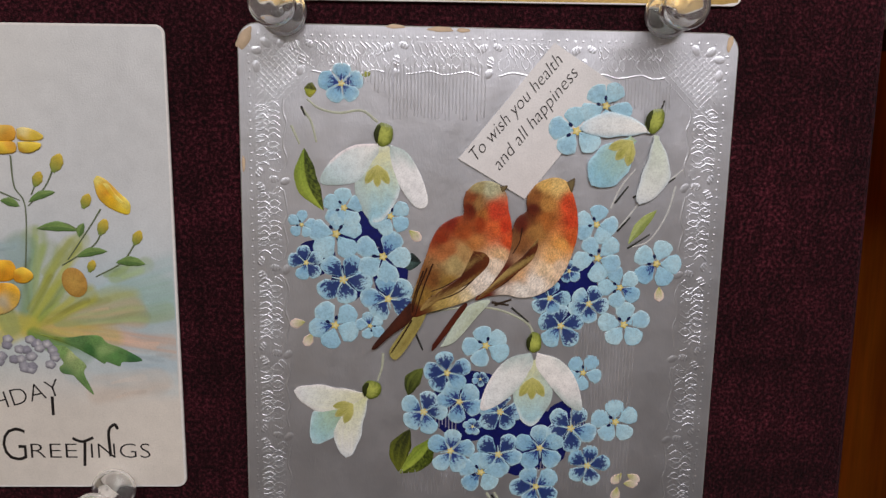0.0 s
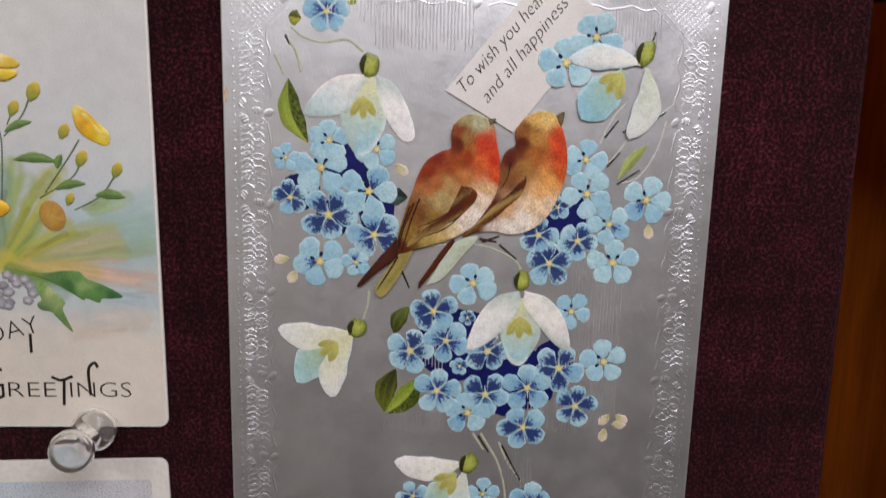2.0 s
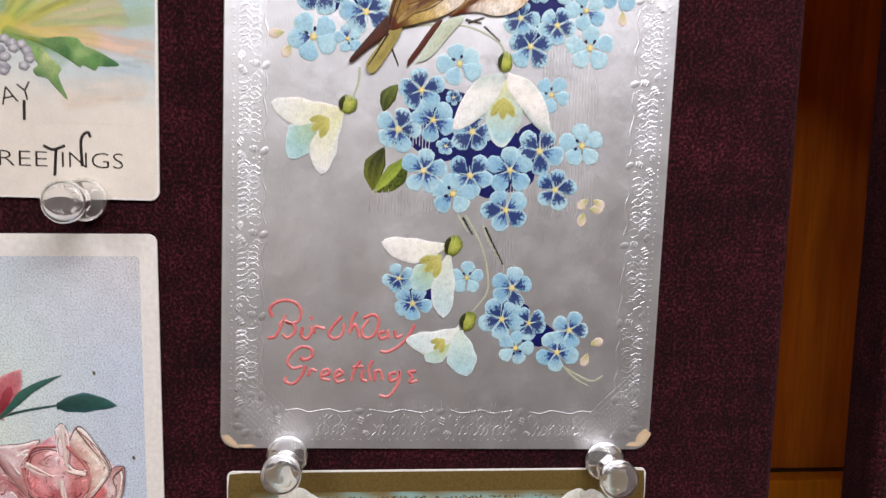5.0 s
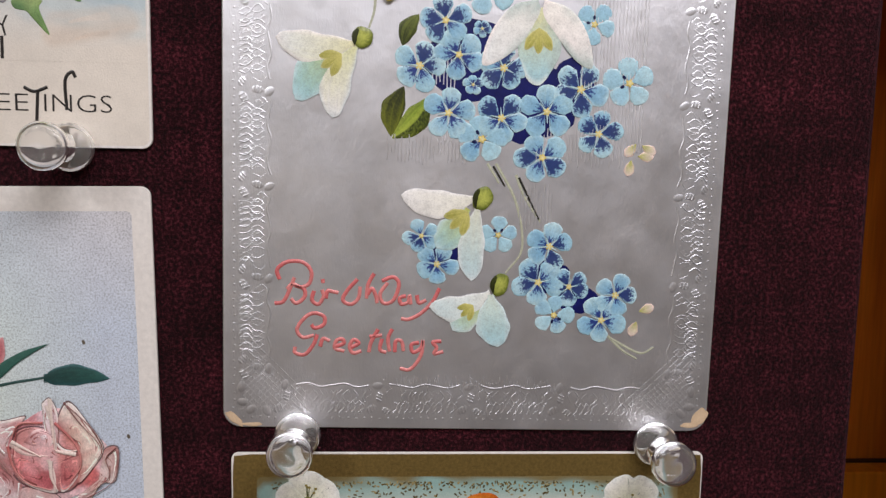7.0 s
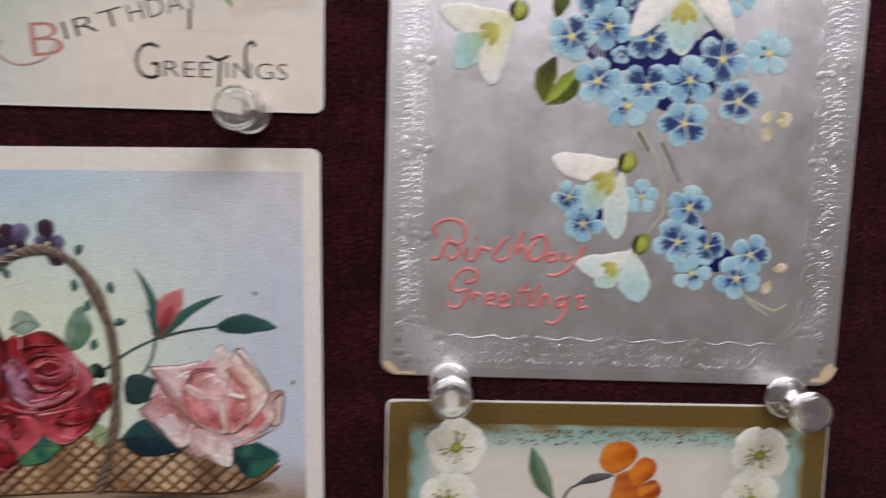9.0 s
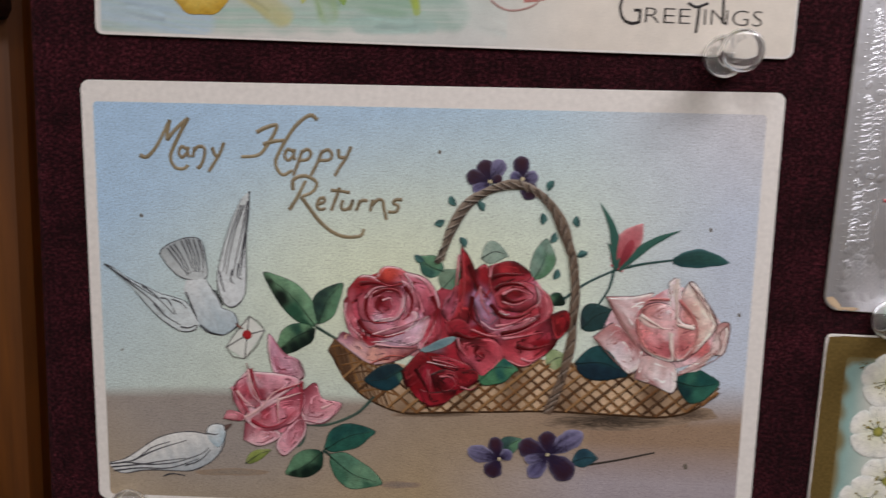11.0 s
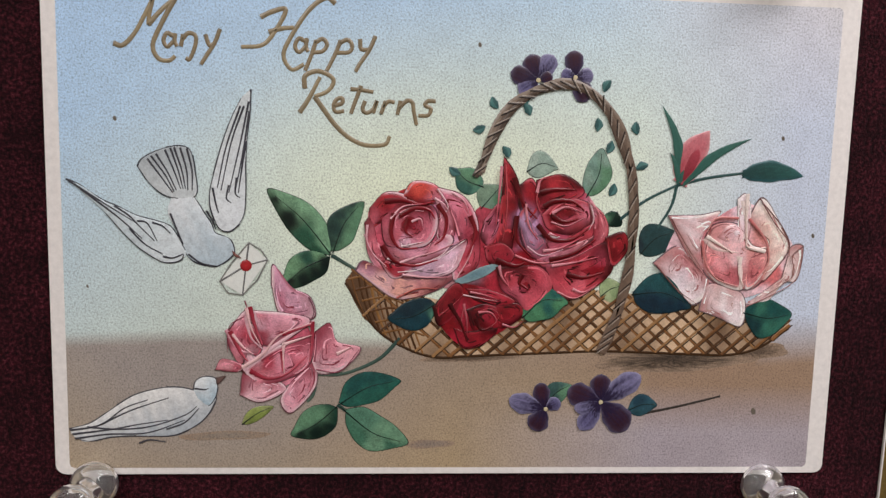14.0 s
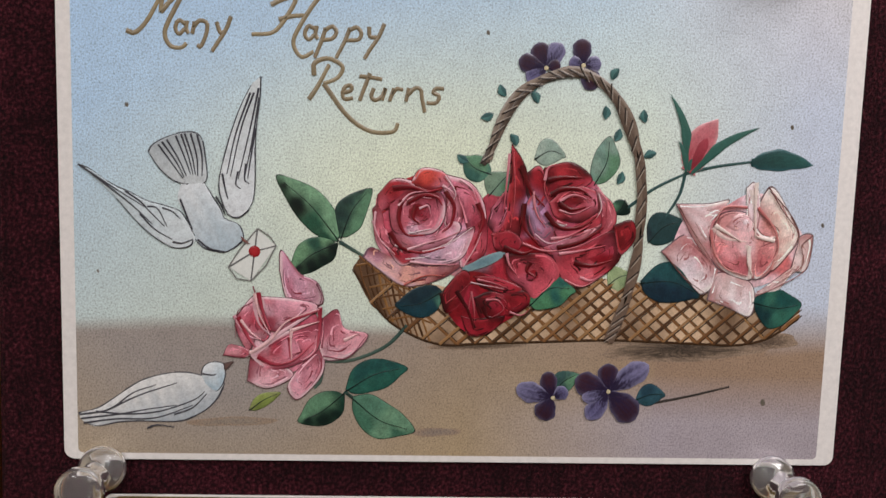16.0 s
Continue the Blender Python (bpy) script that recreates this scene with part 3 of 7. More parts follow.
def lace_border():
    """Pressed lace all round: a beaded rim, zigzag netting, striped bud clusters, a scalloped inner line and netted corners, all of the silver itself."""
    r = random.Random(4)
    rel = Relief(0.34)
    hw, hh = SW / 2, SH / 2

    def along(side, s, d):
        # s along the side from its middle, d in from the rim
        return {"t": (s, hh - d), "b": (s, -hh + d), "l": (-hw + d, s), "r": (hw - d, s)}[side]

    def line(side, pts, w=0.26, dome=0.2, n=4):
        rel.stroke([along(side, *p) for p in pts], w, "ffffff", 0.04, dome, 0.1, n)

    def bud(side, s, d, turn, size=1.0):
        u, v = along(side, s, d)
        turn += {"t": 0, "b": 180, "l": 90, "r": -90}[side]
        rel.blob(u, v, 1.3 * size, 0.8 * size, turn, "ffffff", None, 0.04, 0.28, n=18, rings=5)
        ca, sa = math.cos(radians(turn)), math.sin(radians(turn))
        for q in (-0.6, 0, 0.6):
            a, b = (q * size - 0.12, -0.55 * size), (q * size + 0.12, 0.55 * size)
            rel.stroke([(u + a[0] * ca - a[1] * sa, v + a[0] * sa + a[1] * ca), (u + b[0] * ca - b[1] * sa, v + b[0] * sa + b[1] * ca)], 0.24, "ffffff", 0.26, 0.14, 0, 3)

    for side, half in (("t", hw), ("b", hw), ("l", hh), ("r", hh)):
        s = -half + 3.5
        while s < half - 3.5:
            u, v = along(side, s, 1.9 + 0.12 * math.sin(s * 1.3))
            rel.blob(u, v, 0.34, 0.26, r.uniform(0, 180), "ffffff", None, 0.04, 0.22, n=10, rings=3)
            s += r.uniform(1.25, 1.55)
        count = round((2 * half - 22) / 15.5)
        step = (2 * half - 22) / count
        for k in range(count):
            s0 = -half + 11 + step * k
            # zigzag netting between two clusters
            s = s0 + 2.6
            up = True
            while s < s0 + step - 2.6:
                j = r.uniform(-0.3, 0.3)
                line(side, [(s, 2.9), (s + (0.85 if up else -0.1) + j, 4.0), (s + (0.1 if up else 0.75), 5.1)], 0.36, r.uniform(0.15, 0.34))
                line(side, [(s + 0.4, 5.0), (s + (0.9 if up else 0.1) - j, 6.0), (s + (0.2 if up else 0.9), 7.1)], 0.34, r.uniform(0.1, 0.28))
                up = not up
                s += r.uniform(0.42, 0.66)
            line(side, [(s0 + 2.4, 2.7), (s0 + step / 2, 2.5), (s0 + step - 2.4, 2.7)], 0.2, 0.12)
            # scalloped inner line
            line(side, [(s0 + 1.8 + q * (step - 3.6) / 6, 7.9 + 0.35 * math.sin(q * 2.1 + k)) for q in range(7)], 0.5, 0.3, 6)
            # cluster of striped buds with a smooth leaf
            bud(side, s0 - 1.3, 3.6, 35)
            bud(side, s0 + 1.4, 3.3, -30, 0.85)
            bud(side, s0 + 0.1, 5.9, 80, 0.95)
            u, v = along(side, s0 - 0.2, 7.9)
            rel.blob(u, v, 1.2, 0.8, r.uniform(0, 90), "ffffff", None, 0.04, 0.3, n=16, rings=4)
            line(side, [(s0 - 2.2, 5.6), (s0 - 1.2, 6.6), (s0 - 2.0, 7.6)], 0.26, 0.2)
            line(side, [(s0 + 2.0, 5.2), (s0 + 1.4, 6.6), (s0 + 2.3, 7.4)], 0.26, 0.2)
    # netted corners
    for su in (-1, 1):
        for sv in (-1, 1):
            for k in range(10):
                d = 6.0 + 1.3 * k
                rel.stroke([(su * (hw - 3.2), sv * (hh - d)), (su * (hw - d), sv * (hh - 3.2))], 0.24, "ffffff", 0.04, 0.18, 0.0, 4)
            for k in range(-6, 7):
                e = 3.2 + max(0.0, 1.1 * k), 3.2 + max(0.0, -1.1 * k)
                run = (19 - e[0] - e[1]) / 2
                rel.stroke([(su * (hw - e[0]), sv * (hh - e[1])), (su * (hw - e[0] - run), sv * (hh - e[1] - run))], 0.24, "ffffff", 0.05, 0.18, 0.0, 4)
            for k, (a, b) in enumerate(((3.4, 4.6), (4.9, 3.3), (3.2, 7.4), (7.6, 3.1))):
                rel.blob(su * (hw - a), sv * (hh - b), 1.25, 0.85, 40 * k * su * sv, "ffffff", None, 0.06, 0.28, n=16, rings=4)
    return rel.make("embossed_lace", silver_card, "raised silver lace border", SILVER)


tagged(lace_border(), kind="stuff")


def ribbing():
    """Groups of fine upright ribs pressed into the ground of the card."""
    r = random.Random(9)
    rel = Relief(0.6)
    for (u0, v0), (u1, v1) in (((-17.50, 61.01), (-0.40, 51.81)), ((-26.37, 60.82), (-16.47, 56.39)), ((17.39, 59.03), (32.88, 53.45)), ((-15.85, -15.14), (-1.65, -19.33)), ((17.48, 15.93), (29.02, -17.71)), ((10.16, -13.20), (25.80, -19.14)), ((-6.94, -13.74), (3.01, -15.83)), ((7.65, -30.00), (13.41, -23.85)), ((-15.73, -57.59), (15.28, -59.79)), ((-8.30, -1.43), (-4.23, -6.94))):
        u = u0
        while u < u1:
            a, b = v0 + r.uniform(-1.5, 0.5), v1 + r.uniform(-0.5, 1.5)
            rel.stroke([(u, a), (u + r.uniform(-0.1, 0.1), (a + b) / 2), (u, b)], 0.26, "ffffff", 0.05, 0.22, 0.0, 4)
            u += 0.62
    return rel.make("embossed_ribs", silver_card, "fine ribs pressed into the foil", SILVER)


tagged(ribbing(), kind="stuff")

# worn corners and edge chips of bare card
for (u, v), a, b, turn in (((-42.75, 64.67), 2.1, 1.0, 60), ((-16.57, 67.23), 1.6, 0.35, 0), ((-8.71, 66.93), 2.2, 0.45, 0), ((42.26, 65.57), 1.4, 0.5, 80), ((-43.38, 43.05), 0.3, 1.4, 0), ((42.58, -64.62), 2.0, 1.2, 50), ((40.76, -66.16), 1.6, 0.5, 0), ((-42.03, -65.78), 1.9, 0.7, -40), ((-38.83, -66.79), 1.8, 0.35, 0), ((-4.77, 66.83), 1.2, 0.35, 0)):
    Relief().blob(u, v, a, b, turn, "d9bfa0", "cbb193", 0.32, 0.06, wob=0.15).make("worn_spot", silver_card, "bare card where the silver has rubbed off", MATT_INK)

# deep blue ground behind the clusters
for (u, v), a, b in (((-22.40, 32.24), 6.0, 5.5), ((-30.60, 26.40), 3.8, 4.0), ((-17.23, 23.98), 4.0, 6.5), ((-24.45, 21.77), 4.5, 4.0), ((17.17, 22.37), 5.0, 5.5), ((13.71, 17.50), 3.5, 5.5), ((-2.08, -1.93), 9.5, 8.5), ((8.90, -8.62), 9.0, 8.5), ((16.31, -4.56), 4.5, 5.0), ((13.68, -38.96), 4.0, 3.5), ((18.53, -42.96), 4.5, 3.0), ((-4.77, -34.33), 4.0, 3.5)):
    Relief().blob(u, v, a, b, 0, "121a66", "0e1454", 0.08, 0.12, wob=0.12, grain=0.6).make("blue_ground", silver_card, "deep blue printed ground")

# far pale petals behind the greeting slip
forget_me_not(silver_card, (15.82, 49.94), 4.9, 100, "l", 1.05)
forget_me_not(silver_card, (20.86, 54.40), 4.6, 60, "l", 1.05)
slip = Relief()
(ax, ay), (bx, by), (cx, cy), (dx, dy) = (11.21, 65.08), (22.67, 57.97), (6.97, 37.66), (-5.16, 44.65)
S1, S2 = np.meshgrid(np.linspace(0, 1, 12), np.linspace(0, 1, 16), indexing="ij")
slip.grid((ax * (1 - S1) + bx * S1) * (1 - S2) + (dx * (1 - S1) + cx * S1) * S2, (ay * (1 - S1) + by * S1) * (1 - S2) + (dy * (1 - S1) + cy * S1) * S2, 0.95 + 0.06 * S1 * S2, mixc(lin("e6e2e0"), lin("dcd5d2"), S1 * S2))
slip = slip.make("greeting_slip", silver_card, "small white printed slip with a greeting", MATT_INK)
for text, p, q in (("To wish you health", (-2.20, 43.90), (12.57, 61.46)), ("and all happiness", (2.21, 42.46), (15.75, 59.78))):
    lettering(text, p, 3.3, math.degrees(math.atan2(q[1] - p[1], q[0] - p[0])), "2c2726", slip, slant=0.3, thin=-0.014, lift=1.1, width=math.hypot(q[0] - p[0], q[1] - p[1]))
for (u, v), r, turn, kind in (((-25.99, 57.36), 4.0, 20, "m"), ((-25.55, 35.47), 4.0, 90, "l"), ((-26.99, 30.72), 4.9, 20, "l"), ((-17.20, 34.08), 4.1, 40, "l"), ((-18.48, 26.69), 4.9, 70, "l"), ((-32.46, 25.33), 3.4, 100, "d"), ((-25.69, 22.28), 4.8, 60, "d"), ((-17.50, 18.79), 5.0, 30, "d"), ((-27.27, 13.62), 4.8, 45, "l"), ((-33.19, 32.27), 2.6, 80, "l"), ((-20.81, 13.60), 2.8, 250, "l")):
    forget_me_not(silver_card, (u, v), r, turn, kind)
for (u, v), r, turn, kind in (((20.37, 33.14), 4.2, 80, "l"), ((20.91, 26.98), 4.5, 50, "l"), ((31.85, 26.09), 4.5, 75, "l"), ((25.30, 21.52), 3.9, 110, "l"), ((26.46, 14.43), 4.8, 20, "l"), ((19.68, 18.34), 4.2, 60, "d"), ((14.61, 14.05), 4.3, 90, "d"), ((15.70, 24.47), 2.4, 30, "d"), ((12.37, 19.31), 3.6, 75, "d")):
    forget_me_not(silver_card, (u, v), r, turn, kind)
for (u, v), r, turn, kind in (((0.79, 10.07), 4.7, 40, "l"), ((-6.39, 4.71), 4.5, 100, "d"), ((-10.62, -3.02), 4.8, 70, "d"), ((-3.92, -0.94), 4.3, 45, "m"), ((3.85, -2.88), 4.3, 80, "d"), ((17.46, -6.03), 4.8, 60, "d"), ((-5.43, -10.80), 4.5, 85, "m"), ((3.79, -11.41), 4.6, 60, "m"), ((11.67, -10.08), 4.6, 95, "m"), ((25.96, -4.70), 4.5, 100, "l"), ((20.99, -13.58), 4.4, 75, "d"), ((0.53, -15.13), 4.4, 90, "l"), ((11.22, -17.96), 4.6, 110, "m")):
    forget_me_not(silver_card, (u, v), r, turn, kind)
for (u, v), r, turn, kind in (((19.29, 5.00), 3.7, 60, "l"), ((-1.34, -5.87), 1.9, 20, "m"), ((-0.09, 3.56), 1.6, 60, "d"), ((-9.54, -32.25), 3.2, 110, "m"), ((-6.69, -37.20), 4.1, 60, "m"), ((3.99, -31.80), 3.7, 20, "l"), ((13.20, -33.58), 4.2, 80, "m"), ((11.48, -40.03), 4.4, 120, "m"), ((17.07, -40.73), 4.0, 45, "d"), ((25.53, -42.09), 4.3, 70, "m"), ((23.21, -46.71), 4.4, 50, "m"), ((14.56, -45.94), 3.6, 220, "l")):
    forget_me_not(silver_card, (u, v), r, turn, kind)

snowdrop(silver_card, (-18.51, 48.69), (((-20.91, 46.26), ((-17.39, 46.32), (-15.52, 39.52), (-17.31, 34.90), (-19.95, 32.69), (-22.40, 35.32), (-23.62, 39.88)), -90, "e0dfb4", "a9d4e2", "e4f0f2", 0), ((-19.61, 47.08), ((-23.92, 46.60), (-27.64, 44.14), (-29.88, 40.28), (-27.46, 39.51), (-22.41, 40.61), (-19.19, 44.99)), 235, "f0efea", "cfe4ea", "f4e8e8", 0), ((-17.40, 46.92), ((-14.16, 45.38), (-11.47, 40.80), (-10.49, 36.55), (-12.42, 35.69), (-15.10, 38.71), (-17.17, 43.52)), -60, "f4f2f0", "f6f4f4", "f6f4f2", 0)), ((-19.59, 43.28), 4.0, -90), (1.7, 2.1), 0)
snowdrop(silver_card, (29.72, 52.00), (((26.05, 48.84), (18.96, 40.32), 7.0, "b9c9a0", "8cc4dd", "b0d8e6", 0.0), ((29.02, 50.19), (16.40, 50.55), 4.4, "f2efe8", "e2e8ea", "bcd9e6", -0.06), ((30.10, 49.41), (27.81, 36.99), 5.0, "d2dcc8", "e6e6e4", "d4dce0", 0.14)), ((25.88, 48.33), 4.5, 230), (1.6, 2.3), -20, 1.4)
snowdrop(silver_card, (9.76, 10.84), (((8.53, 7.09), ((11.51, 7.12), (13.69, 1.04), (11.94, -3.47), (9.87, -5.65), (7.43, -3.86), (6.17, 1.52)), -90, "dcdcae", "b0d6e0", "e2eeee", 0), ((9.31, 8.86), ((4.90, 7.49), (1.42, 3.03), (0.07, -2.35), (3.48, -1.42), (7.85, 2.43), (9.85, 6.00)), 235, "f2f0ea", "eef0f0", "f6f0ee", 0), ((10.37, 8.87), ((14.91, 7.39), (18.09, 3.43), (19.33, -2.16), (16.37, -1.29), (12.30, 3.37), (10.27, 6.01)), -60, "f4f0ea", "f6f0ee", "f6efec", 0)), ((9.71, 4.01), 4.4, -90), (1.4, 2.0), 0)
snowdrop(silver_card, (-20.45, 1.34), (((-22.36, -0.46), (-31.66, -9.44), 6.2, "b8c06a", "a5d3df", "cfe6ea", -0.1), ((-21.30, 0.11), (-25.35, -12.35), 5.6, "dfe0ac", "f4f2f0", "dfe6ea", -0.12), ((-21.51, 0.33), (-35.04, 0.85), 5.4, "e6e2b8", "eef2f2", "f0eae8", 0.1)), ((-23.95, -1.59), 4.2, 215), (1.8, 1.8), -40)
snowdrop(silver_card, (1.01, -25.40), (((-1.52, -27.26), (-6.78, -34.38), 5.6, "c2c766", "a9d4de", "cfe4e6", 0.05), ((0.01, -25.43), (-13.30, -25.23), 5.0, "f2f0e2", "f6f4f2", "f0eeee", 0.1), ((0.27, -27.01), (-0.43, -40.09), 4.8, "e0e2d0", "bcd9e2", "e9eef0", -0.05)), ((-1.50, -27.76), 4.4, 225), (1.7, 2.2), -25)
snowdrop(silver_card, (4.56, -40.59), (((1.32, -43.53), (-3.57, -49.08), 5.0, "b9c565", "c2dfe2", "dde9ea", 0.0), ((2.89, -42.06), (-7.86, -44.84), 5.0, "eef0ea", "cfe4e8", "eef0ee", 0.16), ((3.11, -42.46), (4.74, -51.94), 6.0, "d9e6da", "a8d2de", "d6e8ec", -0.05)), ((-0.07, -44.38), 3.0, 225), (1.6, 2.1), -20)
small_buds(silver_card, (((-13.80, 31.55), -40), ((-32.78, 14.19), 190), ((-31.45, 12.06), 240), ((32.56, 21.73), -85), ((27.77, -15.15), 230), ((28.88, -15.37), -30), ((30.11, -45.01), 20), ((29.71, -46.89), 250), ((27.07, -17.98), 260), ((28.24, -17.25), 0)))

leaf(silver_card, (-29.31, 35.00), (-32.63, 46.04), 4.2, bend=0.12)
leaf(silver_card, (-30.34, 56.11), (-32.51, 56.45), 2.6, "b5b040", "8f9a38")
leaf(silver_card, (-11.56, 25.65), (-15.70, 26.32), 3.2, "303c38", "55706c", "1a2020", bend=0.05)
leaf(silver_card, (-14.99, -15.48), (-8.61, -8.21), 4.4, bend=-0.08)
leaf(silver_card, (-15.31, -15.14), (-13.25, -6.55), 4.0, "6e7428", "30351a", None, bend=0.1)
leaf(silver_card, (-13.65, 0.19), (-10.96, 5.54), 3.0, "303818", "6a7434", None, bend=0.1)
leaf(silver_card, (26.39, 29.69), (31.29, 36.01), 2.0, "b5c080", "a3ad5e", "8c9a52", bend=0.05)
leaf(silver_card, (-22.43, 58.79), (-20.75, 59.21), 1.0, "a8ac48", "8c9440", None)
stems(silver_card, (((-19.62, 50.84), (-22.42, 52.75), (-26.40, 52.28), (-29.87, 53.00), (-32.04, 54.61)), ((-33.05, 53.13), (-31.38, 50.71), (-30.42, 47.07)), ((-34.87, 49.96), (-33.42, 46.72)), ((-18.37, 8.42), (-18.57, 5.67), (-19.40, 2.91)), ((9.70, 12.36), (8.03, 14.73), (2.69, 17.03), (-3.60, 17.27), (-10.90, 16.09)), ((3.16, -19.24), (6.96, -26.03), (8.34, -34.00), (5.50, -38.63)), ((6.74, -21.09), (8.42, -24.99), (11.47, -29.39)), ((1.67, -19.28), (3.80, -22.65)), ((25.20, -50.12), (30.62, -52.66), (33.18, -51.56)), ((24.64, -49.61), (27.43, -52.19), (30.16, -53.73))), 0.5, "b4b7a2")
stems(silver_card, (((23.46, 37.12), (25.76, 40.24)), ((26.70, 38.20), (28.70, 39.26)), ((24.17, 31.95), (26.41, 34.59)), ((26.23, 28.85), (30.24, 31.53)), ((31.25, 39.82), (34.20, 41.92)), ((30.66, 53.11), (31.31, 55.59)), ((2.68, -19.74), (4.82, -23.12)), ((7.26, -21.56), (11.14, -28.90)), ((-12.42, 12.30), (-11.01, 9.05)), ((5.30, 17.39), (8.56, 14.73)), ((-33.04, 53.33), (-32.37, 51.68))), 0.4, "2a2a26", 0.3, "dark_stem")
stems(silver_card, (((31.25, 39.82), (34.18, 42.22), (35.63, 43.47)), ((34.41, 40.39), (33.11, 35.22), (30.31, 30.48), (27.05, 29.07)), ((22.69, 36.08), (24.52, 40.21), (26.90, 43.31)), ((24.45, 32.48), (27.80, 37.19), (28.64, 40.29))), 0.45, "c8c8c4", 0.1, "pressed_stem")

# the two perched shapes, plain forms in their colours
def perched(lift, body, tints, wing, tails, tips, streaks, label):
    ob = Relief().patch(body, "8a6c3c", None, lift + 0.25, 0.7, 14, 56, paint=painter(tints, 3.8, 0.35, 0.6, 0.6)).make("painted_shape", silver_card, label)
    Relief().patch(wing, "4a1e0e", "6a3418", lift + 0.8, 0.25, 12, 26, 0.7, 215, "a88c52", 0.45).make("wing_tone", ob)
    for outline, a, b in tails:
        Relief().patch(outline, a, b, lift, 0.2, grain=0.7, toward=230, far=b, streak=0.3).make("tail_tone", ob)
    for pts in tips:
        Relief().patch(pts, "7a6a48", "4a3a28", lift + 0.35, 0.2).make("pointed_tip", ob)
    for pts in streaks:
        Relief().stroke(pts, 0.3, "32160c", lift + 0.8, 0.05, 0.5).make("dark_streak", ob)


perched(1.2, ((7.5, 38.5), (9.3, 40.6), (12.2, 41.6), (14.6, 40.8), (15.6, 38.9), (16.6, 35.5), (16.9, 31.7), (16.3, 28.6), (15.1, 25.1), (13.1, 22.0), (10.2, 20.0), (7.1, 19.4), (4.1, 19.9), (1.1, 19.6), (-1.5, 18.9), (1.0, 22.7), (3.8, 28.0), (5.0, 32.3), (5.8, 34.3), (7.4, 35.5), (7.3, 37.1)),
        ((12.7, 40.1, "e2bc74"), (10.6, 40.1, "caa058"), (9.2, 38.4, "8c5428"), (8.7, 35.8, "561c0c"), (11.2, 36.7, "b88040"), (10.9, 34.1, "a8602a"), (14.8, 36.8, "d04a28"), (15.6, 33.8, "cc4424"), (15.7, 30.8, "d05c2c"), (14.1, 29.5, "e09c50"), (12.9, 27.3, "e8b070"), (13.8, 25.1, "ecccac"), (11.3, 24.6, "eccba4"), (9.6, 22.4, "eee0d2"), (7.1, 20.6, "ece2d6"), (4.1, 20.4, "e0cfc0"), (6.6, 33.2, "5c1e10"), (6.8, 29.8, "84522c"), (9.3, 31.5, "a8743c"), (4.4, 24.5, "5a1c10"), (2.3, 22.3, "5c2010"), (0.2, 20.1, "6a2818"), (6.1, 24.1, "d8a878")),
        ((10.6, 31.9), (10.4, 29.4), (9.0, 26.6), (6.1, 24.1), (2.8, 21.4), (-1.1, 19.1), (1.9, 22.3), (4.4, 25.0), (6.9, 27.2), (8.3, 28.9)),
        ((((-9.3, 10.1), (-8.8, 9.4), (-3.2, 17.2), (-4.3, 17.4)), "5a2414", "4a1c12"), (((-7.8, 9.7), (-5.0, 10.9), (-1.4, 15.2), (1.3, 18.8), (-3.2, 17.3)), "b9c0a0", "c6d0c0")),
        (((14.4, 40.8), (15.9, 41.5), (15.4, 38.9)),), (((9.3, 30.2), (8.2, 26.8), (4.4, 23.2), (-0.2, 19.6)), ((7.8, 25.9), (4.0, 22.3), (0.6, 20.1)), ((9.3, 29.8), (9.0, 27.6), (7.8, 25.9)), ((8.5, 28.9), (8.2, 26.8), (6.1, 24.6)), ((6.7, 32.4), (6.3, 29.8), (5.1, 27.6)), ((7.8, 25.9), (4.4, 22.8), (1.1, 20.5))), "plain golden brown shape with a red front")
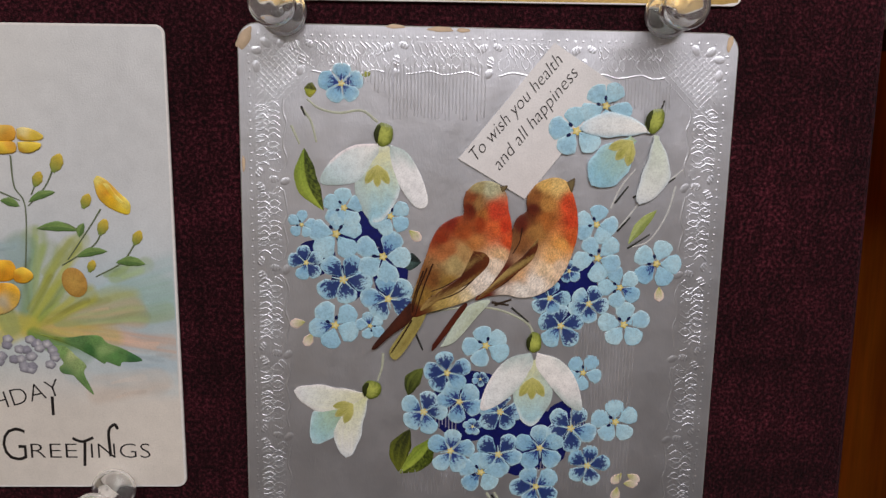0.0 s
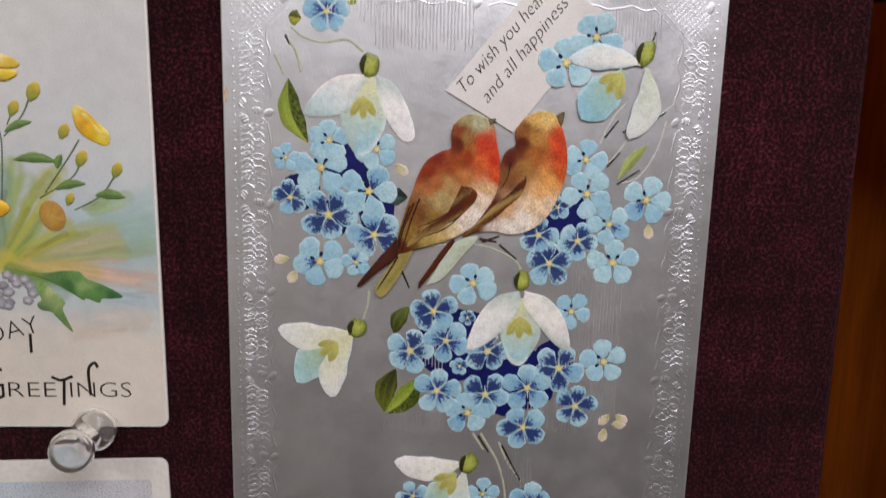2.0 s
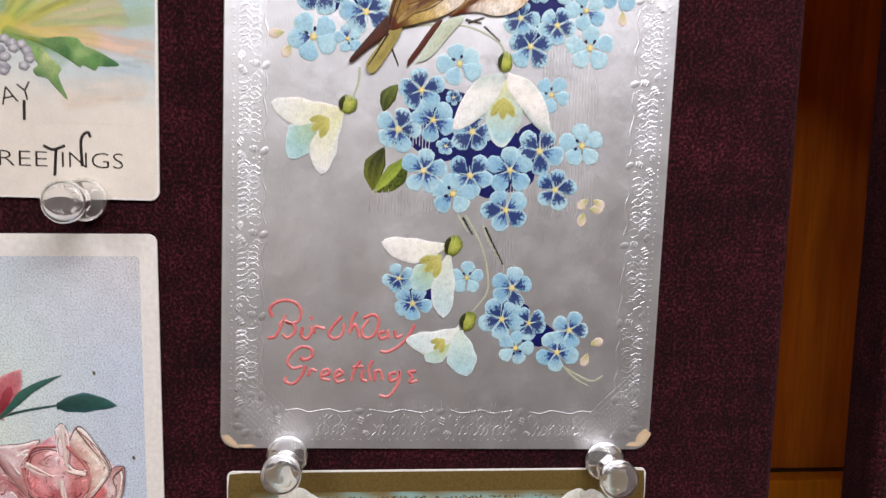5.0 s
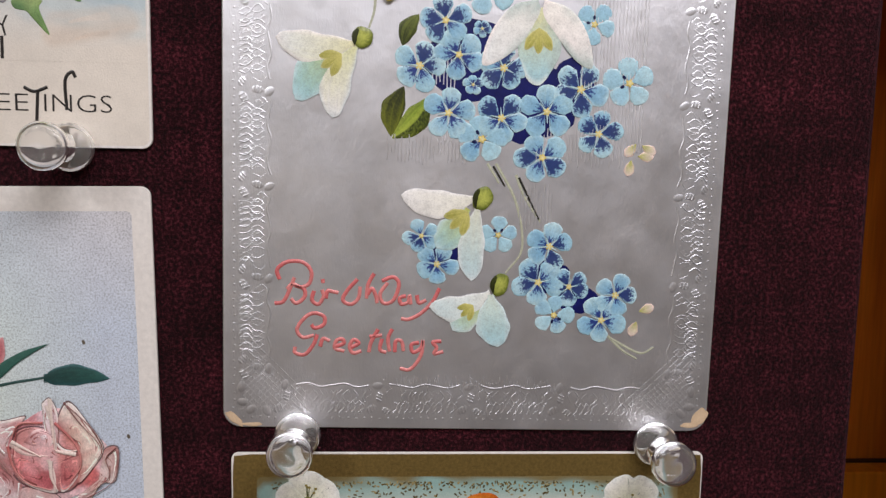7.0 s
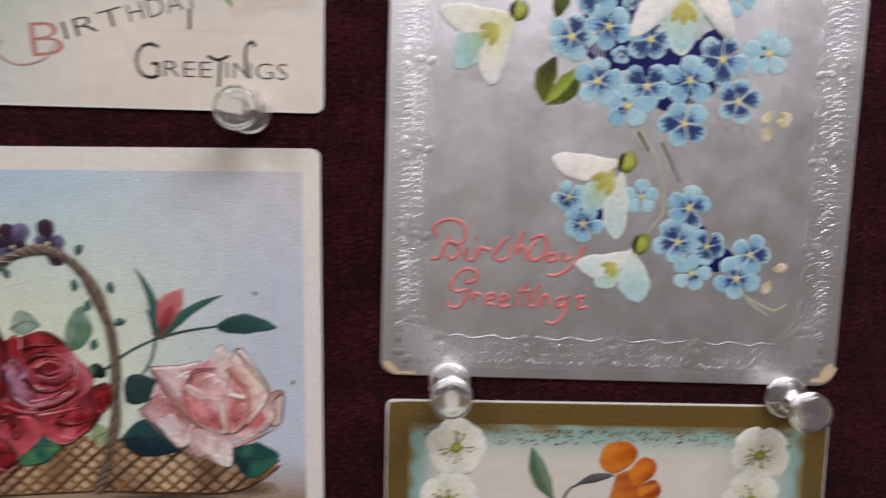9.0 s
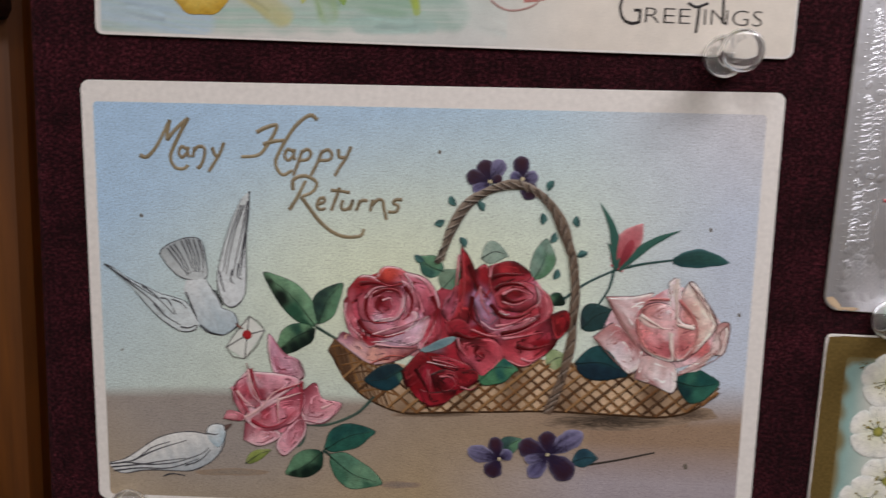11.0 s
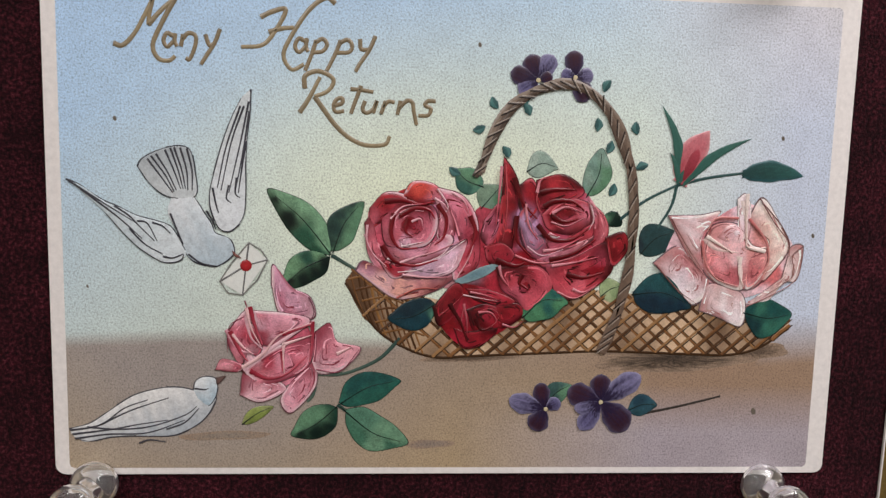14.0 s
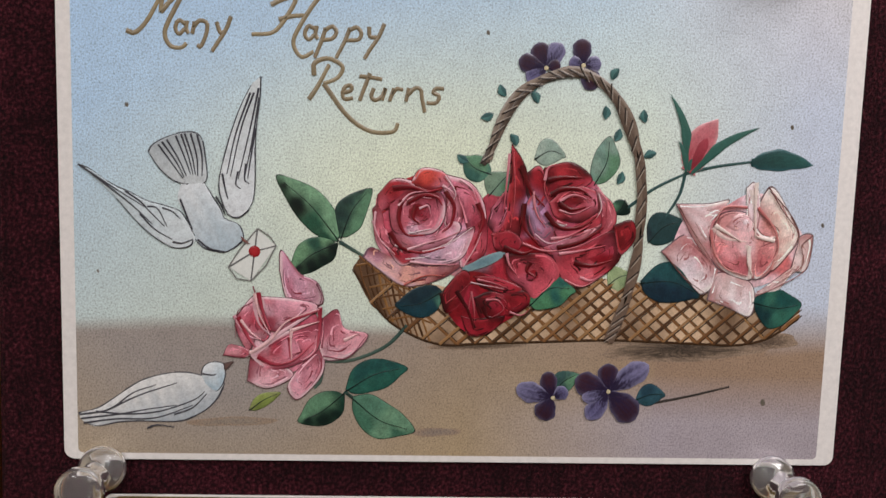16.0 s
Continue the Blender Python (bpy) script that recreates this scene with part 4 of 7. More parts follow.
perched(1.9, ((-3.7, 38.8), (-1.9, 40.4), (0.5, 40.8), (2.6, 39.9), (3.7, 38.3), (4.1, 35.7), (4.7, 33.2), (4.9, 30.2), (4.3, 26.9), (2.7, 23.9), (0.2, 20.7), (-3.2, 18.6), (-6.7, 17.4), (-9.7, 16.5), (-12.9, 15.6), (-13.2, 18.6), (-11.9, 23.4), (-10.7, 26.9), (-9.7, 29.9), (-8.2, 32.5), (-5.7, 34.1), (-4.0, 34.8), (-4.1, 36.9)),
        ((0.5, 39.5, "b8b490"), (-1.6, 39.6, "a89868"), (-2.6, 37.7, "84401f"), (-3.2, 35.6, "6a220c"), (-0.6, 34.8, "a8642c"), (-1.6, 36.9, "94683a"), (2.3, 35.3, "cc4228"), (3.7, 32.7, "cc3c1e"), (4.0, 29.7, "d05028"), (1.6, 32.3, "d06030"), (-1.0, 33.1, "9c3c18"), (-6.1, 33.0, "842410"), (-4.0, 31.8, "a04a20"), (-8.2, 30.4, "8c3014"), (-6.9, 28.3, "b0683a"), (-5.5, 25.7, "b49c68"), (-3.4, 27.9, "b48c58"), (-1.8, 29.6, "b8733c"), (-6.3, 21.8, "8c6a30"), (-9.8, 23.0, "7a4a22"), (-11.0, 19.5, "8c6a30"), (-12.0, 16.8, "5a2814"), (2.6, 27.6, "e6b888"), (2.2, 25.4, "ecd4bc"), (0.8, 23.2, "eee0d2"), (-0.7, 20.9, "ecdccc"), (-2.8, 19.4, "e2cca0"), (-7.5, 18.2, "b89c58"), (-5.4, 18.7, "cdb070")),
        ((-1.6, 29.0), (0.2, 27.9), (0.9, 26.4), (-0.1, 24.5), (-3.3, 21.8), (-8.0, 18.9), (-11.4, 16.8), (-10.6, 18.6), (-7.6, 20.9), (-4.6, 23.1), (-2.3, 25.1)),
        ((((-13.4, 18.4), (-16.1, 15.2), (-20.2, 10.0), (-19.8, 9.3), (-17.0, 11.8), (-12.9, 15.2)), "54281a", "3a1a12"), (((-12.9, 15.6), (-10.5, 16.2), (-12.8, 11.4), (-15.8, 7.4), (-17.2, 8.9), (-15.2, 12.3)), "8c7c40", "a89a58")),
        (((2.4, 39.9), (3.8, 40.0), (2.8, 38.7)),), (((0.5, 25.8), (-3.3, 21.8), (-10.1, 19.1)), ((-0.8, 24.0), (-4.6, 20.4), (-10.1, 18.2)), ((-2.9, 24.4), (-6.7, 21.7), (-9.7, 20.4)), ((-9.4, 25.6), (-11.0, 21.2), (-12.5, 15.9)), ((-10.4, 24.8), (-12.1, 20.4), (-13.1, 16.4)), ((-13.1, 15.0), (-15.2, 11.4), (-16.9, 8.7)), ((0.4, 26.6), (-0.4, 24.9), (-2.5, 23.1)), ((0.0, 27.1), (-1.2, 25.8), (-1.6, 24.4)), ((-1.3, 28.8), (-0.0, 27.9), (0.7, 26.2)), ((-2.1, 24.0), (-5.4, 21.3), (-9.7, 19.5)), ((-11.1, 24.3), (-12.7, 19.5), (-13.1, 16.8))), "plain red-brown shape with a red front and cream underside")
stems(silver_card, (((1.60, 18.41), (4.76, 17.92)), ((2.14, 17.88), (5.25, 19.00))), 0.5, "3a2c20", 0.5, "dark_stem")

for pts in (((-35.0, -44.8), (-33.5, -44.4), (-32.4, -42.2), (-31.6, -40.1)), ((-34.2, -40.5), (-34.6, -38.8), (-32.9, -37.4), (-30.2, -37.4), (-28.7, -39.0), (-29.0, -41.1), (-30.5, -41.8), (-31.9, -41.3), (-32.9, -42.2)), ((-31.5, -41.5), (-30.0, -42.1), (-29.8, -43.5), (-31.2, -44.7), (-32.2, -43.9)), ((-28.2, -42.4), (-28.5, -44.1), (-27.4, -44.8), (-26.5, -43.4), (-26.8, -42.2)), ((-26.7, -40.3), (-26.6, -41.0)), ((-26.1, -43.7), (-25.8, -42.4), (-24.9, -42.5), (-23.9, -42.7)), ((-20.6, -40.2), (-22.4, -42.3), (-23.1, -44.0), (-21.7, -44.7), (-20.4, -43.6), (-20.1, -41.5)), ((-17.7, -39.1), (-18.7, -41.1), (-19.0, -43.6)), ((-18.8, -42.9), (-18.0, -41.8), (-17.3, -43.2), (-17.1, -44.4)), ((-16.3, -40.4), (-14.3, -39.7), (-13.3, -41.0), (-14.2, -43.8), (-15.9, -44.4), (-16.6, -42.8), (-15.3, -40.7)), ((-12.0, -43.0), (-13.1, -43.4), (-12.8, -44.5), (-11.6, -44.1), (-11.4, -42.9), (-11.1, -44.5)), ((-10.1, -42.8), (-9.7, -44.2), (-8.4, -43.7)), ((-6.1, -41.5), (-7.3, -44.0), (-9.3, -46.1), (-11.4, -47.2), (-12.8, -47.1)), ((-28.6, -48.5), (-27.9, -49.1), (-26.4, -48.4), (-26.4, -47.0), (-28.1, -46.4), (-29.8, -47.3), (-31.1, -49.4), (-30.1, -50.8), (-28.1, -50.4)), ((-27.5, -50.2), (-28.2, -52.1), (-29.7, -53.9), (-31.4, -53.6), (-31.4, -52.5)), ((-27.0, -52.4), (-26.5, -51.0), (-25.3, -51.4)), ((-24.4, -52.4), (-22.9, -51.8), (-23.1, -51.0), (-24.1, -51.3), (-24.4, -52.7), (-22.7, -53.2)), ((-21.5, -52.5), (-20.2, -51.7), (-21.1, -51.1), (-21.8, -52.3), (-21.2, -53.5), (-19.7, -53.1)), ((-16.8, -49.1), (-18.0, -51.5), (-18.4, -53.3)), ((-18.3, -50.5), (-16.1, -50.2)), ((-16.1, -50.8), (-16.4, -52.8), (-15.3, -53.3)), ((-14.3, -49.0), (-15.0, -50.8), (-14.7, -53.1)), ((-13.8, -53.2), (-13.6, -51.2), (-12.6, -51.3), (-12.2, -53.0)), ((-9.5, -51.4), (-10.8, -51.8), (-10.5, -53.2), (-9.1, -52.4), (-8.8, -51.0), (-9.1, -53.8), (-10.9, -56.3), (-12.8, -56.2)), ((-5.5, -51.1), (-7.0, -51.3), (-6.3, -52.3), (-6.7, -53.4), (-5.1, -53.0))):
    Relief().stroke(pts, 0.72, "d06a6c", 0.2, 0.5, 0.1, 8, "dc8a88").make("red_letter", silver_card, "raised pinkish red script stroke")

# ---- the landscape card with the basket ----
basket_card = postcard(-110.55, 1416.0, 0.75, "cream birthday postcard with roses in a basket and white shapes", 0.7)
CW, CH = 139.2, 88.9
card_slab(CW, CH, 1.8, 0.5, CARD, basket_card)
GROUND = (-50.10, -19.04)[1]


def basket_sky(u, v):
    x, y = u / (CW / 2), v / (CH / 2)
    sky = mixc(lin("c0cdc8"), lin("9fbddb"), np.clip(-x * 0.65 + y * 1.05 - 0.02, 0, 1))
    sky = mixc(sky, np.broadcast_to(lin("d4dbc0"), sky.shape), np.exp(-((x + 0.06) / 0.62) ** 2 - ((y - 0.1) / 0.55) ** 2) * 0.9)
    sky = mixc(sky, np.broadcast_to(lin("b9c1d8"), sky.shape), np.clip((x - 0.45) * 1.8, 0, 0.75))
    sky = mixc(sky, np.broadcast_to(lin("c9c2c0"), sky.shape), np.clip((x - 0.3) * 1.2, 0, 1) * np.clip((y - 0.45) * 2, 0, 1))
    land = mixc(lin("a39a94"), lin("a08670"), np.clip(0.5 + x * 0.9, 0, 1))
    land = mixc(land, np.broadcast_to(lin("b59f7c"), land.shape), np.clip(-y * 1.6 - 0.85 + 0.25 * wash(u, v, 3, 7), 0, 1) * (x < 0.5))
    land = mixc(land, np.broadcast_to(lin("b4adb8"), land.shape), np.clip((-y - 0.62) * 4, 0, 0.8) * np.clip(x * 2, 0, 1))
    edge = GROUND + 0.5 * np.sin(u / 9) - np.clip(u, 0, 99) * -0.02
    k = np.clip((edge - v) / 2.5 + 0.2, 0, 1)
    k = np.where(u > 55, np.clip((edge - v + 3) / 9, 0, 1), k)
    out = mixc(sky, land, k)
    return out * (1.0 + 0.05 * wash(u, v, 8, 9) + 0.2 * (1 - k))[..., None]


picture(133.5, 83.4, 0.8, basket_sky, basket_card, material=STIPPLED_INK, step=0.7, at=(-0.45, -1.5), label="soft blue and cream printed sky over brown ground")
# cast tone under the basket, printed in stippled ink
for (u, v), a, b, c0 in (((39.60, -22.84), 15, 2.4, "3e342c"), ((54.32, -21.13), 7, 1.6, "5a4a3e"), ((2.37, -22.83), 9, 0.8, "54463a"), ((-4.36, -38.83), 4.5, 0.8, "8c7f74"), ((-40.51, -37.30), 8, 0.8, "8f8478")):
    Relief().blob(u, v, a, b, 2, c0, "a08a76", 0.09, 0.03, wob=0.1, grain=0.7, rings=12, n=70, power=2.0).make("stippled_tone", basket_card, "stippled brown printed tone", STIPPLED_INK)

# basket
W0, W1 = (-19.70, -9.14), (60.89, -15.79)
rel = Relief()
us = np.linspace(W0[0], W1[0], 50)
top = np.interp(us, [W0[0], -18.4, (-10.92, -13.55)[0], (4.25, -17.45)[0], (25.49, -11.55)[0], (45.42, -14.40)[0], W1[0]], [-9.2, -6.7, (-10.97, -11.03)[1], (4.14, -13.87)[1], (25.43, -10.22)[1], (45.30, -12.43)[1], (60.81, -14.74)[1]])
bot = np.interp(us, [W0[0], (-16.86, -15.65)[0], (-10.81, -20.17)[0], (-4.72, -22.68)[0], (25.94, -21.38)[0], (50.11, -21.80)[0], (56.40, -20.27)[0], W1[0]], [(-19.70, -9.64)[1], (-16.85, -15.6)[1], (-10.80, -20.47)[1], (-4.72, -22.88)[1], (25.94, -21.38)[1], (50.12, -22.01)[1], (56.40, -20.27)[1], (60.96, -16.84)[1]])
top = np.maximum(top, bot + 0.3)
k = np.linspace(0, 1, 9)[None, :]
uu = us[:, None] + 0 * k
vv = bot[:, None] * (1 - k) + top[:, None] * k
rel.grid(uu, vv, 0.12 + 0.14 * np.sin(math.pi * k) + 0 * uu, mixc(lin("d6b898"), lin("5e4430"), np.clip(0.35 + 0.5 * wash(uu, vv, 5, 1.4), 0, 1) + np.clip((-8 - uu) / 12, 0, 0.5)))
basket = rel.make("basket", basket_card, "woven brown cane basket")
rel = Relief()
rc = random.Random(12)
for i in range(27):
    s = i / 26
    u0 = W0[0] + (W1[0] - W0[0]) * s
    for lean in (-1, 1):
        x, y = u0, np.interp(u0, us, bot) + 0.1
        a = (x, y)
        while W0[0] < x < W1[0] and y < np.interp(x, us, top) - 0.1:
            x, y = x + lean * 0.25, y + 0.22
        if y - a[1] > 0.8 and a[0] > W0[0] + 0.6 and x > W0[0] + 0.3:
            t0 = rc.choice(("6e4a2c", "835a36", "523620", "97714a"))
            rel.stroke([a, ((a[0] + x) / 2, (a[1] + y) / 2 + 0.15), (x, y)], rc.uniform(0.42, 0.7), t0, 0.24 + 0.1 * (lean > 0), 0.2, 0.1, 6)
            rel.stroke([(a[0] + 0.45, a[1]), (x + 0.45, y)], 0.22, "2e1d10", 0.24 + 0.08 * (lean > 0), 0.1, 0.1, 6)
for k in range(10):
    u = W0[0] + 0.9 + 1.1 * k
    a, b = (u, np.interp(u, us, top) - 0.2), (u + 3.0, np.interp(u + 3.0, us, bot) + 0.2)
    rel.stroke([a, (u + 1.1, (a[1] + b[1]) / 2), b], rc.uniform(0.3, 0.5), rc.choice(("4a2e18", "6a4628", "8a6238")), 0.3, 0.15, 0.2, 6)
    if k < 6:
        v = -9.0 - 1.9 * k
        rel.stroke([(W0[0] + 0.5 + 1.2 * k, v), (W0[0] + 4.5 + 1.2 * k, v + 0.7), (W0[0] + 8.0 + 1.2 * k, v - 0.4)], 0.42, rc.choice(("5a3a20", "7c5630")), 0.36, 0.15, 0.2, 6)
rel.stroke([(u, np.interp(u, us, bot)) for u in np.linspace(W0[0], W1[0], 16)], 0.45, "3f2a18", 0.24, 0.15)
rel.make("cane_lattice", basket, "crossed brown canes")
rel = Relief()
line = [(2.96, 9.66), (5.24, 16.08), (8.53, 21.52), (13.86, 24.78), (18.80, 25.51), (23.91, 22.95), (27.71, 17.17), (30.13, 9.30), (30.84, 1.28), (30.01, -8.92), (27.82, -17.20), (26.14, -21.38)]
for k, t0 in ((-0.4, "4e443c"), (0.4, "86786a"), (0.0, "6a5c52")):
    rel.stroke([(u + 0.55 * math.sin(i * 2.1 + k * 4), v + k) for i, (u, v) in enumerate(line)], 1.15, t0, 0.9 + 0.1 * abs(k), 0.5, 0.0, tip="6e5a4c")
for k in range(0, len(line) - 1):
    for f in (0.1, 0.45, 0.8):
        u, v = (np.array(line[k]) * (1 - f) + np.array(line[k + 1]) * f)
        d = np.array(line[k + 1]) - np.array(line[k])
        d = d / np.hypot(*d)
        rel.stroke([(u - 0.8 * d[1] - 1.2 * d[0], v + 0.8 * d[0] - 1.2 * d[1]), (u + 0.8 * d[1] + 1.2 * d[0], v - 0.8 * d[0] + 1.2 * d[1])], 0.26, "2a211c", 1.46, 0.08, 0.3, 4)
        rel.stroke([(u - 0.7 * d[1] - 0.6 * d[0], v + 0.7 * d[0] - 0.6 * d[1]), (u + 0.7 * d[1] + 1.6 * d[0], v - 0.7 * d[0] + 1.6 * d[1])], 0.22, "a2968a", 1.45, 0.07, 0.5, 4)
rel.make("handle", basket, "twisted grey-brown handle")

# roses and leaves
def green(p, q, w, bend=0.05, base="0d2620", tip="1c4638", side="6c9a78", vein="0a1c1a", lift=0.2):
    """A broad painted leaf: one half in shade, the other mottled and lighter, with an inked midrib and a ragged dark edge."""
    p, q = np.array(p, float), np.array(q, float)
    d = q - p
    ln = np.hypot(*d)
    d = d / ln
    n = np.array((-d[1], d[0]))
    jr = random.Random(int(p[0] * 13 + q[1] * 7))
    mid = lambda s: p + d * ln * s + n * bend * ln * math.sin(math.pi * s)
    edge = [tuple(mid(s) + n * k * w * 0.56 * prof * jr.uniform(0.9, 1.08)) for k, run in ((1, ((0.02, 0.1), (0.22, 0.8), (0.48, 1.0), (0.74, 0.72))), (-1, ((0.86, 0.45), (0.6, 0.95), (0.34, 0.95), (0.12, 0.5)))) for s, prof in run]
    edge.insert(4, tuple(q))
    tints = []
    shade = lambda u, v, jit: coat(u, v, jit) * 0.78
    for s in (0.12, 0.35, 0.6, 0.85):
        for k, a, b in ((0.3, base, tip), (-0.3, side, tip)):
            at = mid(s) + n * k * w * (0.9 if s < 0.8 else 0.4)
            tints.append((at[0], at[1], a if jr.random() < 0.68 else b))
    coat = painter(tints, 3.2, 0.5, 0.55, 0.7)
    ob = Relief().patch([tuple(mid(0.5) + (np.array(e) - mid(0.5)) * 1.025) for e in edge], "16241f", "1c2c26", lift - 0.06, 0.05, 12, 4).patch(edge, base, base, lift, 0.4, 14, 26, paint=shade).make("rose_leaf", basket_card)
    Relief().stroke([tuple(mid(0.0)), tuple(mid(0.5)), tuple(mid(0.9))], 0.22, vein, lift + 0.4, 0.06, 0.6).make("leaf_vein", ob)
    return ob


green((-22.10, -4.89), (-33.02, 6.10), 5.4, -0.05, "0a1e1a", "2c5e48", "86b48e")
green((-21.91, -4.49), (-16.93, 4.49), 4.6, 0.08, "24403c", "2f5a48")
green((-22.40, -5.09), (-30.48, -10.80), 5.2, -0.08, "0a1e1c", "2a5848", "7aa880")
green((-20.66, -31.55), (-9.88, -27.05), 5.2, 0.08, "1f5450", "2f6a5c", "2f6a5c")
green((-20.85, -31.87), (-28.81, -37.29), 5.2, 0.06)
green((-19.65, -32.59), (-8.24, -38.52), 6.0, -0.1, "5c8c74", "78a484", "4a7c64")
green((-37.54, -35.23), (-32.10, -31.91), 2.2, 0.05, "9aa85c", "a8b070", "8a9a50")
green((4.01, 7.51), (-0.93, 10.35), 4.2, 0.1, "3c6a60", "5c8c78")
green((3.62, 3.74), (6.99, 7.78), 4.6, 0.0, "88a48c", "7fa08a")
green((22.14, 6.12), (24.49, 14.72), 4.4, -0.1, "7ea092", "93b0a0")
green((11.40, 10.35), (16.89, 11.17), 4.0, 0.2, "a3bcae", "b2c6b8", "a8c0b0")
green((27.85, 3.74), (26.13, 1.19), 3.0, 0.1)
green((32.33, -3.77), (38.50, 0.41), 5.0, 0.12, "2a3a42", "2c4a4c", "2a4a4a")
green((31.14, -10.96), (42.18, -12.88), 7.0, 0.12, "28585c", "2c6668", "1c3444", lift=0.66)
green((51.94, -14.01), (61.08, -14.11), 6.4, -0.1, "1f5450", "3d7a68", "183c40", lift=0.7)
green((-3.74, -13.06), (-12.08, -16.00), 5.0, 0.1, "1c4450", "5f947c", "16303c", lift=0.7)
green((11.50, -15.52), (19.56, -12.35), 6.2, 0.2, "3f7f5c", "2f6c64", "58946c", lift=1.2)
green((25.49, -11.55), (29.51, -9.44), 4.0, 0.1, "a8bc8c", "b8c89a", "9ab080")
stems(basket_card, (((-22.10, -4.89), (-19.44, -6.44), (-17.46, -7.61)), ((-20.86, -31.56), (-19.45, -32.59), (-20.45, -31.86)), ((-10.02, -19.44), (-13.76, -23.27), (-19.72, -25.88), (-24.69, -26.12)), ((-24.69, -25.91), (-25.06, -29.51), (-26.15, -31.06))), 0.7, "2f4a44", 0.3, "rose_stem", "55685c")
stems(basket_card, (((27.93, 2.03), (32.86, 5.85), (38.35, 8.69)), ((38.35, 8.69), (43.93, 10.12), (50.59, 11.18)), ((38.35, 8.69), (37.53, 4.95), (35.18, 0.85))), 0.6, "2c4c4a", 0.3, "rose_stem", "3d5a58")
def scaled(h, f):
    """The tint h as hex digits with its light scaled by f."""
    return "".join("%02x" % min(255, int(255 * min(1.0, (int(h[q:q + 2], 16) / 255) ** 2.2 * f) ** 0.4545)) for q in (0, 2, 4))


def drawn_rose(name, base, tints, petals, rims, lift, label, rim, under, deep, light, fill):
    """A rose built petal over petal; tints: swatches of the whole flower; petals: outline, tint, tint on the far side, direction. rims: lines, width, tint."""
    heart = np.mean(np.array(base), 0)
    jr = random.Random(int(heart[0] * 50))
    under_coat = painter(tints, 4.5, 0.45, 0.4, 0.7)
    coat = lambda u, v, jit: under_coat(u, v, jit) * np.array((1.03, 0.9, 1.06))
    dark = lambda u, v, jit: coat(u, v, jit) * 0.22
    ob = Relief().patch([tuple(heart + (np.array(q) - heart) * fill) for q in base], under, under, lift, 0.3, 14, 30, paint=coat).make(name, basket_card, label)
    level = lift + 0.16
    for outline, c0, c1, toward in petals:
        mid = np.mean(np.array(outline), 0)
        rel = Relief().patch([tuple(mid + (np.array(q) - mid) * 1.045) for q in outline], under, under, level - 0.02, 0.0, 14, 3, 0.1, paint=dark)
        rel.patch(outline, scaled(c0, deep * 0.8), scaled(c0, deep * 0.8), level, 0.5, 16, 30, 0.5, toward, scaled(c1, light * 1.2), 0.1, rim, under, coat, 0.52)
        line = spline(list(outline) + [outline[0]], 8)[:-1]
        size = math.sqrt(np.ptp(line[:, 0]) * np.ptp(line[:, 1]))
        for q in range(int(2 + size * 1.5)):
            k, i0, span = jr.uniform(0.3, 0.95), jr.randrange(len(line)), jr.randrange(5, 14)
            pts = [tuple(mid + (line[(i0 + m) % len(line)] - mid) * (k + 0.05 * jr.uniform(-1, 1))) for m in range(0, span, 3)]
            tone = jr.choice((scaled(c1, light * 1.25), scaled(c1, light * 1.1), scaled(c0, deep * 0.55), scaled(c0, deep * 0.7), under))
            rel.stroke(pts, jr.uniform(0.12, 0.5), tone, level + 0.5 * math.sqrt(max(0.0, 1 - k * k)) + 0.01, 0.05, 0.9, 5, nv=3)
        rel.make("petal", ob)
        level += 0.05
    for pts, w, c0 in rims:
        Relief().stroke(pts, w * 1.15, c0, level + 0.12, 0.3, 0.7).make("petal_rim", ob)
    return ob


